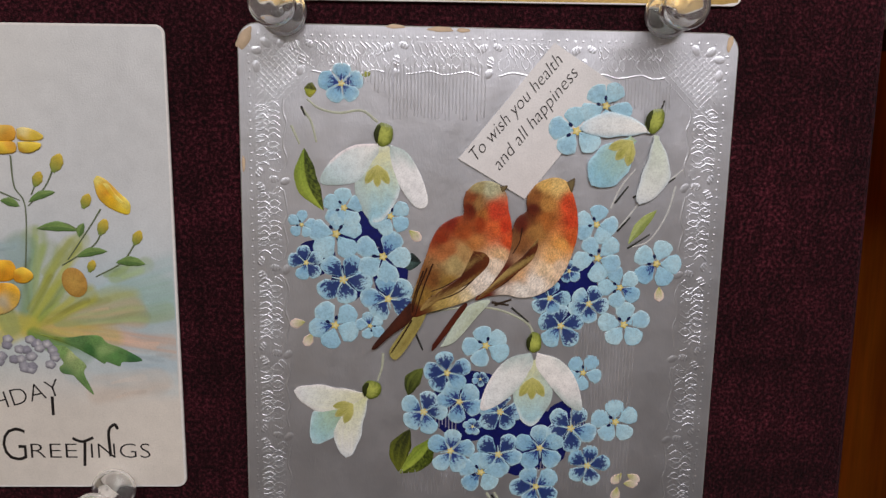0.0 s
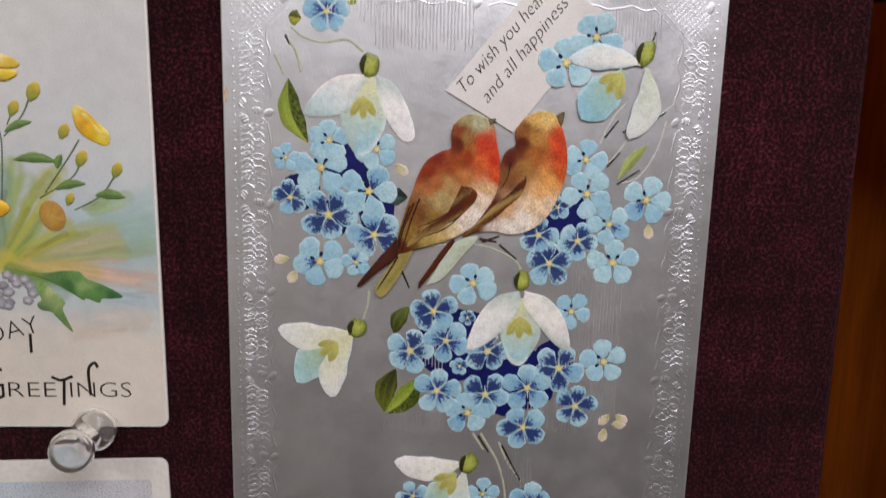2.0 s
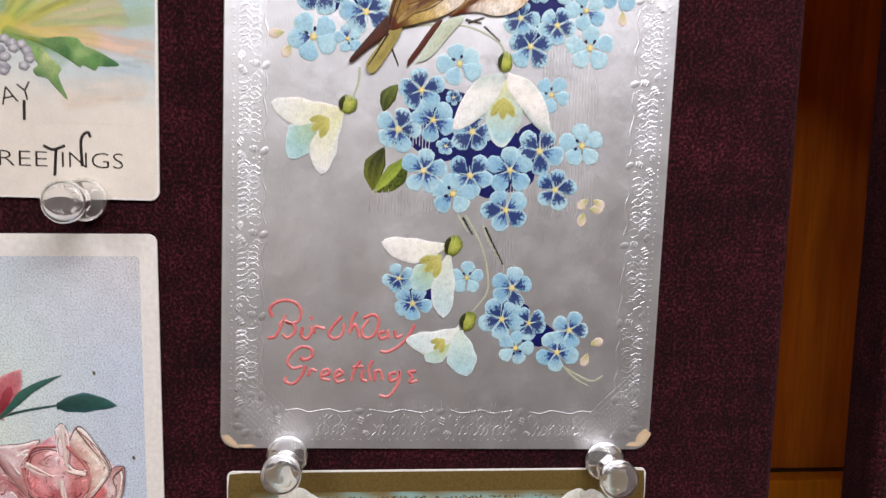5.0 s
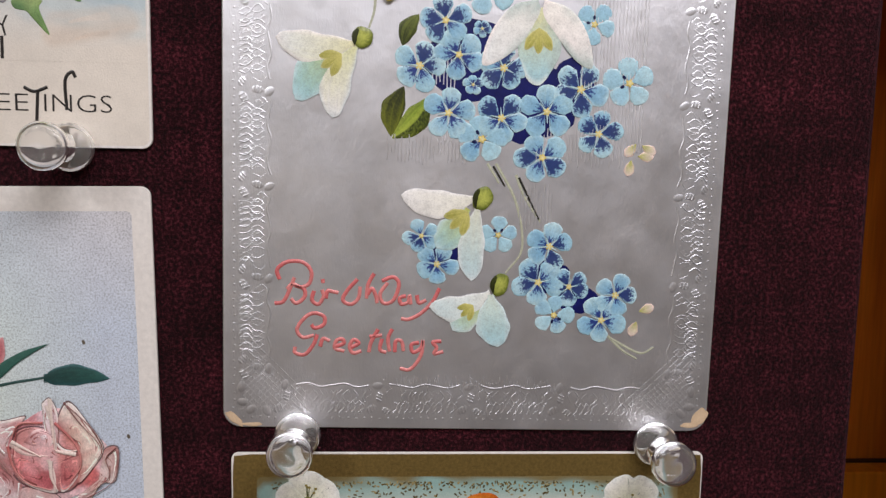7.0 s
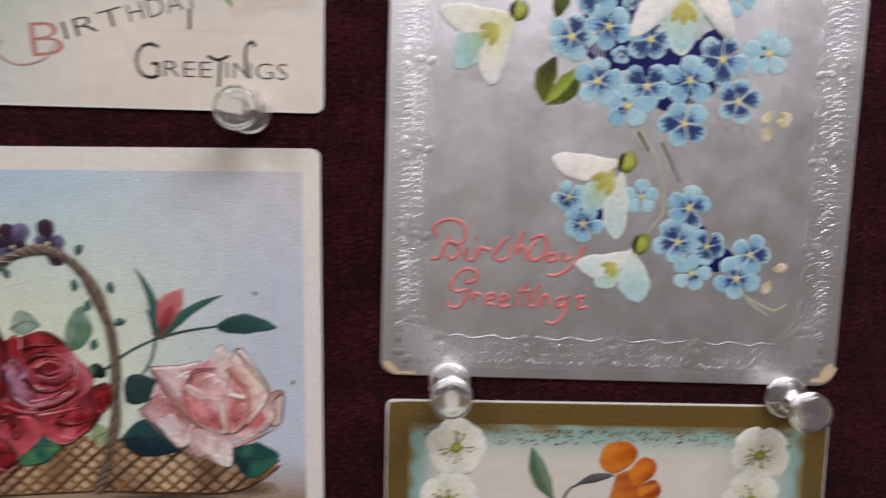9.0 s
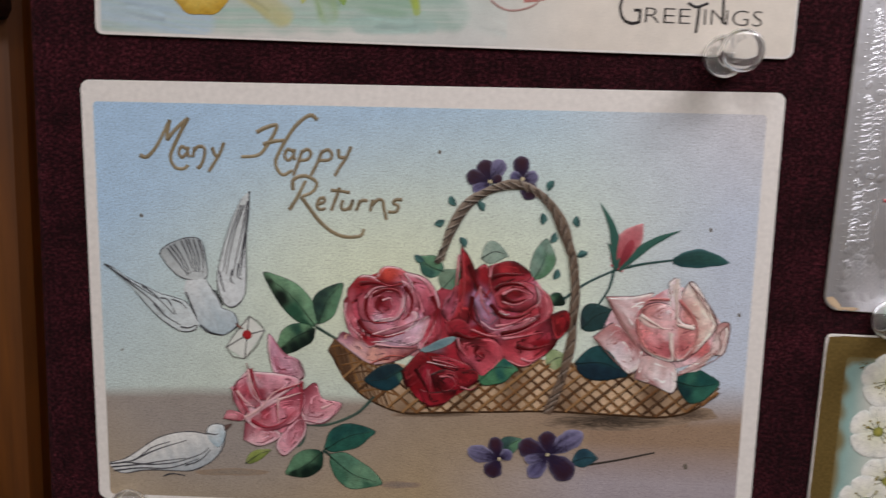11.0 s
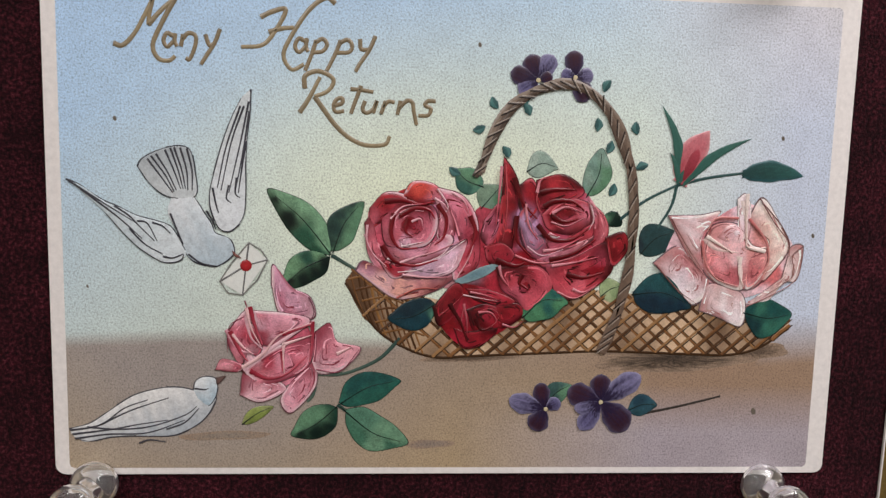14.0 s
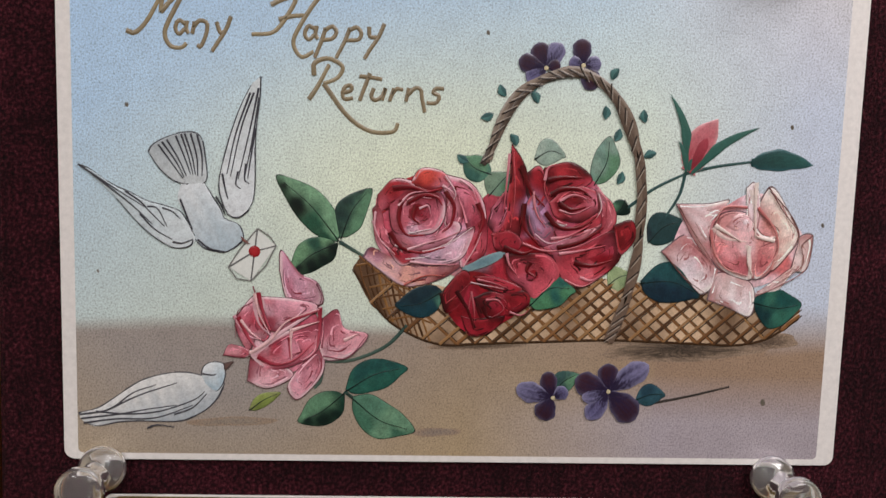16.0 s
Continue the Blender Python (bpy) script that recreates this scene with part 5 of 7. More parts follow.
drawn_rose("dark_red_rose", ((4.27, 2.00), (7.36, 5.23), (14.14, 9.60), (18.95, 9.72), (22.82, 7.16), (25.71, 2.96), (27.05, -2.39), (26.16, -6.74), (21.99, -11.15), (17.61, -10.66), (12.08, -7.49), (7.72, -5.95), (4.43, -3.32)),
    ((8.1, 10.2, "8c1420"), (7.8, 4.2, "7c0e1a"), (9.5, -0.9, "8a1622"), (7.0, -2.5, "b03440"), (5.3, 1.6, "a84858"), (11.5, 1.7, "c8a8c4"), (12.6, -1.4, "c4a0b8"), (14.8, -2.9, "b06070"), (13.3, 7.8, "8a1422"), (16.4, 8.9, "b02c34"), (19.5, 8.5, "8c1220"), (18.6, 3.9, "64060f"), (16.0, 4.3, "981c2a"), (20.6, 5.5, "b44050"), (23.3, 4.0, "d08c98"), (24.9, 3.0, "b83444"), (16.7, 1.3, "a02430"), (18.7, 1.3, "b85060"), (21.4, -0.7, "a01826"), (18.9, -2.8, "b85868"), (15.8, -4.4, "c87888"), (23.1, -2.2, "b43848"), (25.3, -4.3, "c05060"), (22.2, -5.9, "a82230"), (20.1, -7.0, "8c1020"), (25.4, -6.9, "7e0c18"), (18.1, -8.0, "b02c3c"), (21.3, -9.6, "d06870"), (24.4, -8.5, "a01c2a"), (28.3, -1.1, "8c1420"), (27.3, -3.2, "701018"), (11.7, -5.5, "901420"), (8.7, -6.6, "a82030"), (9.8, -8.7, "b83844"), (11.8, -8.7, "7a0a16"), (14.4, -7.0, "b83442"), (13.0, -12.3, "b83c48"), (9.8, -10.8, "c05868")), (
    (((4.28, 1.73), (6.74, 4.69), (7.29, 0.99), (5.47, -2.50), (3.73, -1.20)), "9a4058", "b46a7c", 200),
    (((7.39, 12.69), (9.33, 10.02), (10.29, 6.88), (9.74, 1.04), (9.25, -3.51), (6.98, -2.74), (6.45, 0.45), (7.22, 6.29)), "7a161e", "b2383e", 180),
    (((10.20, 7.93), (12.56, 9.04), (14.34, 4.32), (12.31, 1.09), (10.33, 4.24)), "6e1018", "8e2028", 90),
    (((13.36, 8.95), (17.86, 10.01), (21.45, 7.66), (20.45, 5.94), (14.88, 4.07), (12.92, 6.41)), "74121a", "a02e34", 80),
    (((4.41, -2.79), (7.60, -2.20), (9.81, -4.30), (7.74, -6.48), (5.30, -5.72)), "a02a34", "6e1018", 90),
    (((14.38, 2.99), (18.03, 5.89), (22.48, 5.13), (23.90, 2.39), (20.44, -0.36), (15.83, 0.36)), "9a2630", "c05a64", -40),
    (((14.92, 3.01), (18.60, 5.16), (21.78, 3.84), (20.09, 1.67), (16.33, 1.28)), "5e0c14", "861a24", 40),
    (((17.34, 3.05), (19.71, 4.17), (20.94, 3.29), (18.98, 2.29)), "9a2c36", "6a0e16", 180),
    (((22.45, 5.66), (25.49, 3.06), (26.30, -0.25), (23.91, -2.72), (23.08, 1.30)), "b04650", "cc8088", 20),
    (((14.52, -0.47), (17.27, -2.03), (23.61, 1.58), (24.74, 0.53), (20.57, -3.31), (15.22, -4.86), (12.98, -2.64)), "8e1e28", "b8525c", -60),
    (((10.03, 2.11), (11.45, 4.05), (13.31, 0.04), (16.32, -2.47), (14.14, -4.87), (11.38, -2.93)), "b698ae", "a05a6c", -50),
    (((13.08, -5.21), (17.32, -3.37), (23.17, -0.84), (24.34, -0.29), (20.60, -4.12), (16.08, -6.24)), "b8606a", "d09aa2", 90),
    (((15.26, -5.93), (20.61, -4.39), (26.21, -1.76), (27.34, -6.17), (24.65, -9.48), (20.38, -11.83), (16.94, -10.13)), "82161f", "c05660", -90),
    (((18.57, -7.39), (23.92, -5.42), (26.31, -4.02), (26.16, -6.74), (22.42, -8.42)), "5a0a12", "7e1620", 0),
    (((25.89, -0.80), (29.11, 0.13), (29.92, -2.88), (27.32, -5.74)), "80141c", "9a2a30", 40),
    (((6.67, -6.50), (9.88, -6.13), (14.74, -6.48), (16.61, -10.13), (12.86, -14.27), (10.07, -11.85), (7.75, -10.26)), "a22e3c", "c4606c", -60),
    (((9.96, -8.61), (12.63, -7.92), (13.90, -10.17), (11.80, -11.94), (10.04, -10.88)), "70101a", "8e1e28", 90),
    ), ((((11.91, -2.66), (14.66, -4.22), (18.39, -3.08)), 0.3, "d8a8b4"), (((16.05, 1.70), (18.76, 1.11), (21.94, 2.61)), 0.25, "d48a92"), (((13.66, 8.01), (13.33, 5.36), (14.39, 2.73)), 0.25, "c05a60"), (((15.05, -0.46), (16.69, -0.96), (17.65, -0.84)), 0.45, "e2d2d4"), (((9.81, -4.30), (14.17, -5.57), (19.54, -4.68), (24.85, -1.89)), 0.35, "c86a74"), (((22.91, 5.03), (23.57, 2.38), (22.84, 0.49)), 0.3, "e0bcc0"), (((7.69, 11.55), (8.19, 4.19), (7.58, -1.66)), 0.25, "c05058"), (((17.61, -10.66), (20.92, -11.71), (24.65, -9.48)), 0.3, "cc7a80")),
    0.4, "deep red open rose", "b84c58", "3a050a", 0.55, 1.15, 0.93)
drawn_rose("pink_red_rose", ((-16.53, 3.15), (-12.67, 6.11), (-8.01, 7.94), (-3.80, 7.36), (0.46, 5.61), (2.91, 1.44), (3.42, -5.48), (0.31, -8.75), (-4.44, -10.43), (-10.84, -8.92), (-15.11, -5.25), (-16.74, -1.05)),
    ((-13.6, 4.2, "8e1420"), (-7.5, 6.4, "c03028"), (-16.0, 1.1, "d87880"), (-14.7, -2.9, "c85a66"), (-12.9, -6.5, "9a1826"), (-11.4, -1.3, "a83040"), (-9.0, 1.3, "7a0c1a"), (-6.9, 1.8, "c0606e"), (-9.9, -2.3, "d8a8b4"), (-9.0, 3.8, "b04450"), (-12.5, 1.7, "b44856"), (-6.5, 3.9, "a83442"), (-4.5, 4.9, "d890a0"), (-1.4, 5.5, "d07888"), (1.2, 2.5, "c04456"), (2.8, -0.0, "b03040"), (-2.3, 0.4, "c86878"), (-4.8, -2.7, "c25a6a"), (-7.3, -4.8, "d890a0"), (-10.3, -5.9, "b83a4a"), (-2.2, -3.7, "e0c0cc"), (-5.7, -6.8, "d8b8c4"), (-2.7, -7.3, "d8a4b0"), (1.4, -5.7, "b82c3c"), (-15.9, -7.0, "e0b0bc"), (-13.8, -9.0, "e8c4c0"), (-9.7, -10.5, "d8a090"), (-5.7, -9.9, "d0808a"), (-2.1, -8.9, "d49aa0")), (
    (((-17.80, -7.53), (-16.15, -5.80), (-11.38, -8.28), (-5.54, -8.84), (-0.77, -8.12), (-3.38, -10.42), (-7.86, -12.09), (-11.31, -12.14), (-15.04, -9.62)), "d08e9a", "dca894", -90),
    (((-16.50, 0.80), (-15.21, 1.71), (-13.99, -3.11), (-11.15, -6.36), (-12.96, -8.15), (-15.74, -4.73)), "b04050", "d08490", 200),
    (((-15.65, 3.43), (-12.93, 6.21), (-9.27, 5.66), (-10.01, 3.55), (-13.12, 1.39), (-15.29, 0.29)), "84141c", "a82e34", 120),
    (((-10.05, 5.65), (-8.27, 8.14), (-4.86, 7.91), (-3.14, 6.06), (-4.26, 4.46), (-7.94, 4.49)), "b83a34", "cc5e50", 80),
    (((-3.80, 7.20), (0.45, 5.88), (2.88, 2.23), (3.10, -1.75), (0.69, -3.12), (-1.01, 1.10), (-2.41, 4.50)), "b05068", "c87c8a", 60),
    (((-1.12, -5.02), (1.16, -0.82), (3.16, 0.12), (3.52, -5.21), (1.89, -7.92), (-0.75, -8.87)), "ae3a4a", "c86876", -60),
    (((-4.27, 4.99), (-1.87, 3.98), (-0.72, 0.31), (-1.98, -2.37), (-3.86, -1.34), (-3.68, 2.10)), "c4707e", "dca0aa", 60),
    (((-13.64, 1.64), (-11.59, 4.20), (-8.36, 4.58), (-4.77, 3.92), (-3.90, 0.51), (-5.68, -2.70), (-9.89, -3.31), (-12.79, -2.56)), "a83848", "cc7c8a", -90),
    (((-11.81, 1.41), (-9.49, 3.41), (-6.06, 2.58), (-5.31, -0.31), (-7.80, -2.37), (-11.08, -1.47)), "74121c", "962632", -60),
    (((-10.39, 1.18), (-7.89, 2.39), (-6.18, 1.15), (-7.04, -0.76), (-9.51, -0.65)), "a84050", "7a1620", 90),
    (((-9.69, 0.56), (-7.98, 1.49), (-6.91, 0.61), (-8.26, -0.36)), "6a0e18", "8a2030", 0),
    (((-10.70, -2.00), (-8.87, -1.43), (-8.42, -2.91), (-9.89, -3.15)), "c890a0", "dab4be", 0),
    (((-13.57, -3.11), (-9.87, -4.00), (-4.60, -3.48), (-2.44, -0.78), (-1.14, -1.93), (-3.25, -4.63), (-8.51, -6.32), (-12.48, -5.32)), "c47482", "dca2ac", -70),
    (((-14.05, -5.50), (-11.41, -6.52), (-6.14, -5.90), (-8.12, -7.38), (-11.37, -8.71)), "7c1620", "a02c38", -90),
    (((-10.75, -7.63), (-6.67, -5.97), (-2.47, -3.98), (1.08, -1.68), (0.63, -4.56), (-1.21, -7.48), (-6.08, -8.63)), "cca6b6", "dcbcc6", 40),
    ), ((((-16.48, -1.05), (-15.12, -4.19), (-12.46, -6.80)), 0.3, "e0b0b8"), (((-12.48, -5.21), (-8.24, -6.31), (-3.51, -4.79), (-1.34, -2.36)), 0.3, "ecd0d4"), (((-4.06, 7.09), (-2.14, 3.98), (-3.67, 1.84)), 0.25, "e4c0c6"), (((-11.54, 1.16), (-9.74, 3.19), (-6.33, 3.10)), 0.25, "dc9aa4"), (((-10.15, -3.05), (-8.58, -2.75), (-6.22, -2.18)), 0.3, "ecd4d8"), (((-10.60, -7.58), (-6.12, -6.70), (0.98, -1.78)), 0.3, "f0e2e4"), (((-0.49, -8.76), (1.90, -4.44), (3.04, 0.38)), 0.25, "dca0a8"), (((-10.78, -12.13), (-7.10, -10.47), (-3.65, -10.42)), 0.3, "b85a50")),
    0.45, "rose pink and red open rose", "e4bcc4", "6a0c16", 0.55, 1.15, 0.93)
drawn_rose("dark_red_rose", ((-4.64, -13.67), (-0.74, -9.41), (4.62, -9.76), (10.08, -12.12), (11.70, -15.10), (7.06, -18.98), (1.18, -21.12), (-3.21, -17.45)),
    ((-2.0, -12.0, "6a0c16"), (1.5, -10.4, "7a1018"), (0.6, -14.6, "a02838"), (-1.4, -16.1, "7a0e18"), (3.7, -13.5, "8e1622"), (5.7, -11.3, "a83444"), (4.3, -16.6, "5a060e"), (7.4, -16.6, "981c28"), (5.3, -15.0, "b03040"), (8.9, -14.4, "8a1420"), (10.0, -16.5, "b02c3a"), (3.3, -19.2, "8c1622"), (0.8, -19.8, "a82434"), (7.0, -18.7, "7a101a"), (-3.5, -14.6, "4c060e")), (
    (((-4.37, -13.67), (-0.74, -9.57), (0.90, -10.90), (-0.59, -15.24), (-3.23, -16.90)), "6a101a", "8a222c", 150),
    (((1.42, -10.35), (5.72, -10.56), (10.09, -12.40), (7.97, -13.51), (3.09, -12.49)), "7a1620", "9a2c36", 60),
    (((6.87, -12.98), (10.76, -12.93), (11.54, -15.10), (8.09, -17.32), (6.42, -15.71)), "6e1019", "8e242e", -20),
    (((1.53, -14.13), (4.72, -13.01), (7.72, -14.33), (7.01, -17.34), (3.25, -17.92)), "4a070e", "701420", -60),
    (((3.17, -15.20), (5.03, -14.36), (6.68, -15.43), (5.10, -16.81)), "7a1822", "500a12", 180),
    (((-0.53, -17.42), (2.17, -17.93), (7.01, -17.34), (4.93, -20.09), (1.17, -20.95)), "640e17", "84202a", -90),
    ), ((((0.92, -11.44), (3.61, -11.94), (6.85, -12.44)), 0.25, "d8b0b4"), (((1.23, -13.05), (0.78, -16.31), (1.64, -18.49)), 0.25, "b04a54"), (((3.68, -14.38), (5.82, -13.81), (7.37, -15.15), (5.93, -17.35)), 0.22, "a83a44"), (((-3.27, -15.28), (-0.65, -13.08), (1.44, -10.89)), 0.22, "9a3038")),
    0.95, "very dark red rose hanging over the rim", "8e2a34", "2c0408", 0.55, 1.15, 0.93)
drawn_rose("blush_rose", ((37.25, 3.35), (42.88, 2.98), (49.50, 6.71), (53.94, 6.56), (59.22, 1.86), (62.24, -1.96), (60.92, -7.84), (57.13, -10.84), (52.25, -12.63), (48.79, -12.92), (43.65, -10.05), (35.04, -5.32)),
    ((38.7, 2.4, "ecdcd4"), (41.8, 1.5, "e6c4bc"), (41.0, -2.0, "e4ccc4"), (46.6, 4.5, "d89c98"), (49.3, 0.6, "eed8d4"), (45.3, 0.6, "cc8480"), (48.0, -1.4, "ecd4cc"), (44.6, -3.9, "c87474"), (47.2, -4.8, "dca8a4"), (49.3, -6.8, "c46a70"), (46.8, -7.3, "c87c7c"), (50.6, -3.8, "ecdad2"), (53.2, -3.7, "d08a80"), (53.9, -6.7, "c8706c"), (50.6, 4.1, "ecdad4"), (53.6, 4.1, "eccfc0"), (54.9, 0.7, "d89888"), (56.9, 0.3, "ecd0bc"), (57.8, 2.8, "eedccc"), (56.7, -4.2, "e8c4b0"), (57.4, -6.7, "d07870"), (59.9, -5.6, "e6ccc4"), (61.1, -1.1, "ecdcd0"), (39.6, -4.5, "c87878"), (36.7, -5.0, "eadcd6"), (41.7, -5.4, "cc8484"), (39.8, -7.9, "eae0dc"), (43.5, -9.8, "e4d4cc"), (47.6, -11.3, "e8d8cc"), (45.7, -13.8, "e6d4cc"), (49.3, -13.8, "e4d0c8"), (54.1, -10.7, "e6ccc4")), (
    (((34.94, -5.23), (38.78, -2.27), (41.41, -3.77), (45.08, -7.49), (44.71, -11.11), (41.83, -12.61), (39.21, -9.87)), "c47c7c", "e8d2cc", 230),
    (((37.11, 3.25), (42.85, 3.46), (46.48, 4.11), (44.07, 1.09), (43.17, -1.91), (44.08, -7.22), (40.90, -3.39)), "d8a8a4", "e8d4ce", 160),
    (((43.77, -13.71), (45.32, -8.95), (50.58, -9.95), (52.24, -12.48), (51.60, -16.43), (47.42, -14.90)), "dcb0a8", "ecdcd4", -90),
    (((52.24, -12.48), (57.06, -9.86), (60.78, -5.88), (59.76, -2.25), (62.19, -1.96), (61.51, -7.73), (59.06, -8.46), (56.30, -11.84)), "d8a49a", "ead0c4", -10),
    (((49.52, 6.47), (50.93, 7.36), (52.10, 4.61), (51.96, -0.69), (50.54, -1.68), (49.77, 2.64)), "d89c98", "ecdad4", 100),
    (((51.50, 2.44), (54.03, 6.66), (57.26, 2.79), (59.67, -1.62), (57.83, -5.20), (54.94, -8.03), (56.09, -1.68)), "d8a496", "e8cec0", 30),
    (((43.57, -2.05), (45.40, 1.69), (49.81, 1.87), (52.61, -1.55), (55.16, -2.57), (55.90, -6.06), (53.04, -9.52), (47.03, -8.73), (44.07, -6.24)), "c47c7c", "d49a96", 80),
    (((43.60, -2.53), (46.67, -2.96), (50.15, -3.24), (51.55, -9.54), (47.03, -8.73), (44.15, -6.05)), "b4605e", "c88080", 120),
    (((51.67, -3.84), (56.14, -2.45), (54.97, -7.05), (52.06, -9.64)), "b05a60", "cc8a88", 30),
    (((45.78, -0.42), (48.34, 1.85), (51.12, 0.84), (50.72, -1.44), (47.56, -1.35)), "c87c7c", "dcaaa4", 40),
    (((48.41, 0.69), (49.86, 1.11), (50.62, 0.16), (49.22, -0.35)), "e8d0cc", "f0e4e0", 40),
    ), ((((43.82, -0.60), (46.15, -2.48), (50.13, -3.04)), 0.9, "e6c8c2"), (((50.17, -3.62), (50.96, -6.53), (50.97, -9.70)), 0.9, "ead2cc"), (((50.41, 6.25), (51.27, 2.19), (51.66, -2.14)), 0.8, "ecdad4"), (((51.56, -2.15), (53.55, -2.35), (55.51, -1.98)), 0.6, "e8cec6"), (((53.97, 6.08), (57.71, 2.08), (59.56, -1.52), (58.64, -3.97)), 0.18, "8a5a58"), (((37.27, 2.87), (40.80, -3.30), (44.22, -7.21)), 0.2, "a87070"), (((35.04, -5.32), (39.21, -9.87), (42.33, -12.75)), 0.2, "98686a"), (((52.27, -12.87), (56.63, -10.85), (61.40, -7.59), (62.11, -2.20)), 0.2, "9a6a66"), (((44.92, 1.59), (44.55, -0.34), (44.01, -3.73)), 0.2, "a85a5c")),
    0.45, "pale blush pink open rose", "f4eae6", "b47a78", 1.0, 1.35, 0.86)
drawn_rose("pink_rose", ((-40.12, -17.87), (-36.57, -14.30), (-30.66, -15.20), (-25.90, -15.88), (-23.95, -20.77), (-25.71, -26.35), (-31.22, -30.12), (-36.60, -29.52), (-38.36, -22.13)),
    ((-31.3, -9.6, "c08090"), (-31.3, -12.7, "c4707e"), (-28.4, -13.1, "d8a4ac"), (-25.8, -13.0, "e0b4b4"), (-36.0, -14.0, "d88890"), (-34.7, -15.3, "cc5a64"), (-32.2, -16.1, "dc98a0"), (-28.8, -16.1, "d88c94"), (-37.7, -18.4, "c04c5a"), (-38.1, -15.8, "dca0a4"), (-36.0, -19.3, "a82838"), (-33.9, -19.2, "b83444"), (-34.7, -17.1, "e4bcbc"), (-29.6, -18.3, "a03040"), (-27.5, -19.2, "c86874"), (-32.2, -20.1, "e4c0be"), (-35.1, -22.3, "e6c8c4"), (-37.3, -21.0, "d07c84"), (-32.6, -23.6, "b02c3c"), (-28.3, -22.3, "c86470"), (-30.0, -23.6, "e0a8ac"), (-27.4, -24.0, "b84450"), (-24.5, -18.3, "b84c5a"), (-23.2, -20.0, "d07c84"), (-21.9, -21.8, "d88c90"), (-19.7, -21.8, "e0b0ac"), (-23.1, -24.0, "e6c4c0"), (-39.8, -24.4, "dca49c"), (-38.5, -25.0, "c06064"), (-36.0, -26.3, "cc7074"), (-33.9, -27.2, "d88c8c"), (-36.9, -28.5, "e0a8a4"), (-28.7, -28.1, "d88c94"), (-26.6, -28.9, "c4646e")), (
    (((-32.33, -10.19), (-31.98, -6.75), (-28.90, -10.56), (-25.80, -12.22), (-25.18, -15.87), (-30.66, -15.45)), "a4667c", "c49aac", 110),
    (((-42.05, -25.35), (-40.73, -23.38), (-37.07, -24.58), (-38.38, -25.70)), "a84e62", "c4808e", 180),
    (((-37.79, -29.84), (-36.71, -25.19), (-31.82, -27.01), (-29.90, -28.87), (-34.21, -31.07)), "c47686", "e0b2bc", -110),
    (((-28.83, -27.30), (-25.13, -23.87), (-24.74, -28.21), (-28.81, -32.92), (-30.74, -30.74)), "c07484", "dca8b4", -80),
    (((-24.98, -18.63), (-22.30, -16.94), (-20.95, -20.12), (-16.96, -21.32), (-20.42, -25.20), (-24.94, -25.23)), "b85e70", "d494a0", 10),
    (((-40.00, -18.60), (-36.57, -14.79), (-36.29, -20.88), (-37.66, -24.27), (-39.66, -21.04)), "a84a5c", "cc8896", 180),
    (((-37.05, -16.01), (-33.92, -19.02), (-34.69, -22.84), (-37.29, -20.40)), "96323f", "b85868", 90),
    (((-35.69, -14.78), (-29.47, -15.19), (-25.77, -16.49), (-30.65, -20.34), (-34.21, -20.37)), "c07082", "daa4b0", 60),
    (((-37.31, -25.32), (-31.24, -20.96), (-25.16, -19.43), (-25.73, -24.00), (-28.83, -26.50), (-34.21, -27.96)), "a03a4c", "c87888", -60),
    (((-30.16, -22.06), (-25.57, -20.17), (-25.85, -23.87), (-28.83, -26.13)), "b45064", "d08c9a", 0),
    ), ((((-36.69, -15.40), (-35.87, -19.35), (-33.92, -21.48)), 0.8, "dcaab4"), (((-37.19, -25.20), (-31.83, -20.97), (-25.00, -16.36)), 0.95, "e0b4bc"), (((-30.34, -21.75), (-30.16, -23.91), (-30.15, -25.89)), 0.7, "dcaab4"), (((-40.12, -18.17), (-38.07, -21.51), (-35.40, -22.41)), 0.6, "d89ca8"), (((-25.92, -12.22), (-25.01, -14.65), (-25.77, -16.80)), 0.25, "7a4a58"), (((-24.64, -25.10), (-20.42, -25.38), (-17.14, -21.45)), 0.22, "8e4456"), (((-36.86, -12.97), (-36.57, -15.40), (-39.53, -17.56), (-39.84, -22.14)), 0.22, "8a4050")),
    0.4, "loose pink rose lying on the ground", "eccad0", "8a3444", 0.85, 1.3, 0.85)
Relief().patch(((2.7, 3.5), (4.7, 4.6), (8.3, 2.6), (9.6, -2.5), (13.8, -6.0), (17.0, -8.1), (14.6, -11.2), (9.9, -13.4), (6.8, -14.5), (3.6, -11.4), (-2.1, -10.4), (-3.6, -8.9), (1.4, -6.2), (2.8, -1.1)), "8a1824", "5a0c16", 0.34, 0.2, 14, 26, paint=painter(((4.3, 1.5, "a84050"), (3.4, -3.1, "a02c3c"), (5.5, -6.2, "b03442"), (2.5, -7.8, "8c6a78"), (-1.1, -8.8, "c88a90"), (6.7, -9.8, "a82838"), (9.8, -11.3, "b84450"), (12.8, -7.6, "981c2a"), (3.6, -10.9, "5e0c16")), 4, 0.5, 0.5)).make("inner_petals", basket_card, "dark red petals deep between the roses")


# creases and turned edges that run across the petals
def creases(lines, w, tint, lift, tip):
    for pts in lines:
        Relief().stroke(pts, w, tint, lift, 0.3, 0.75, 9, tip).make("petal_crease", basket_card)


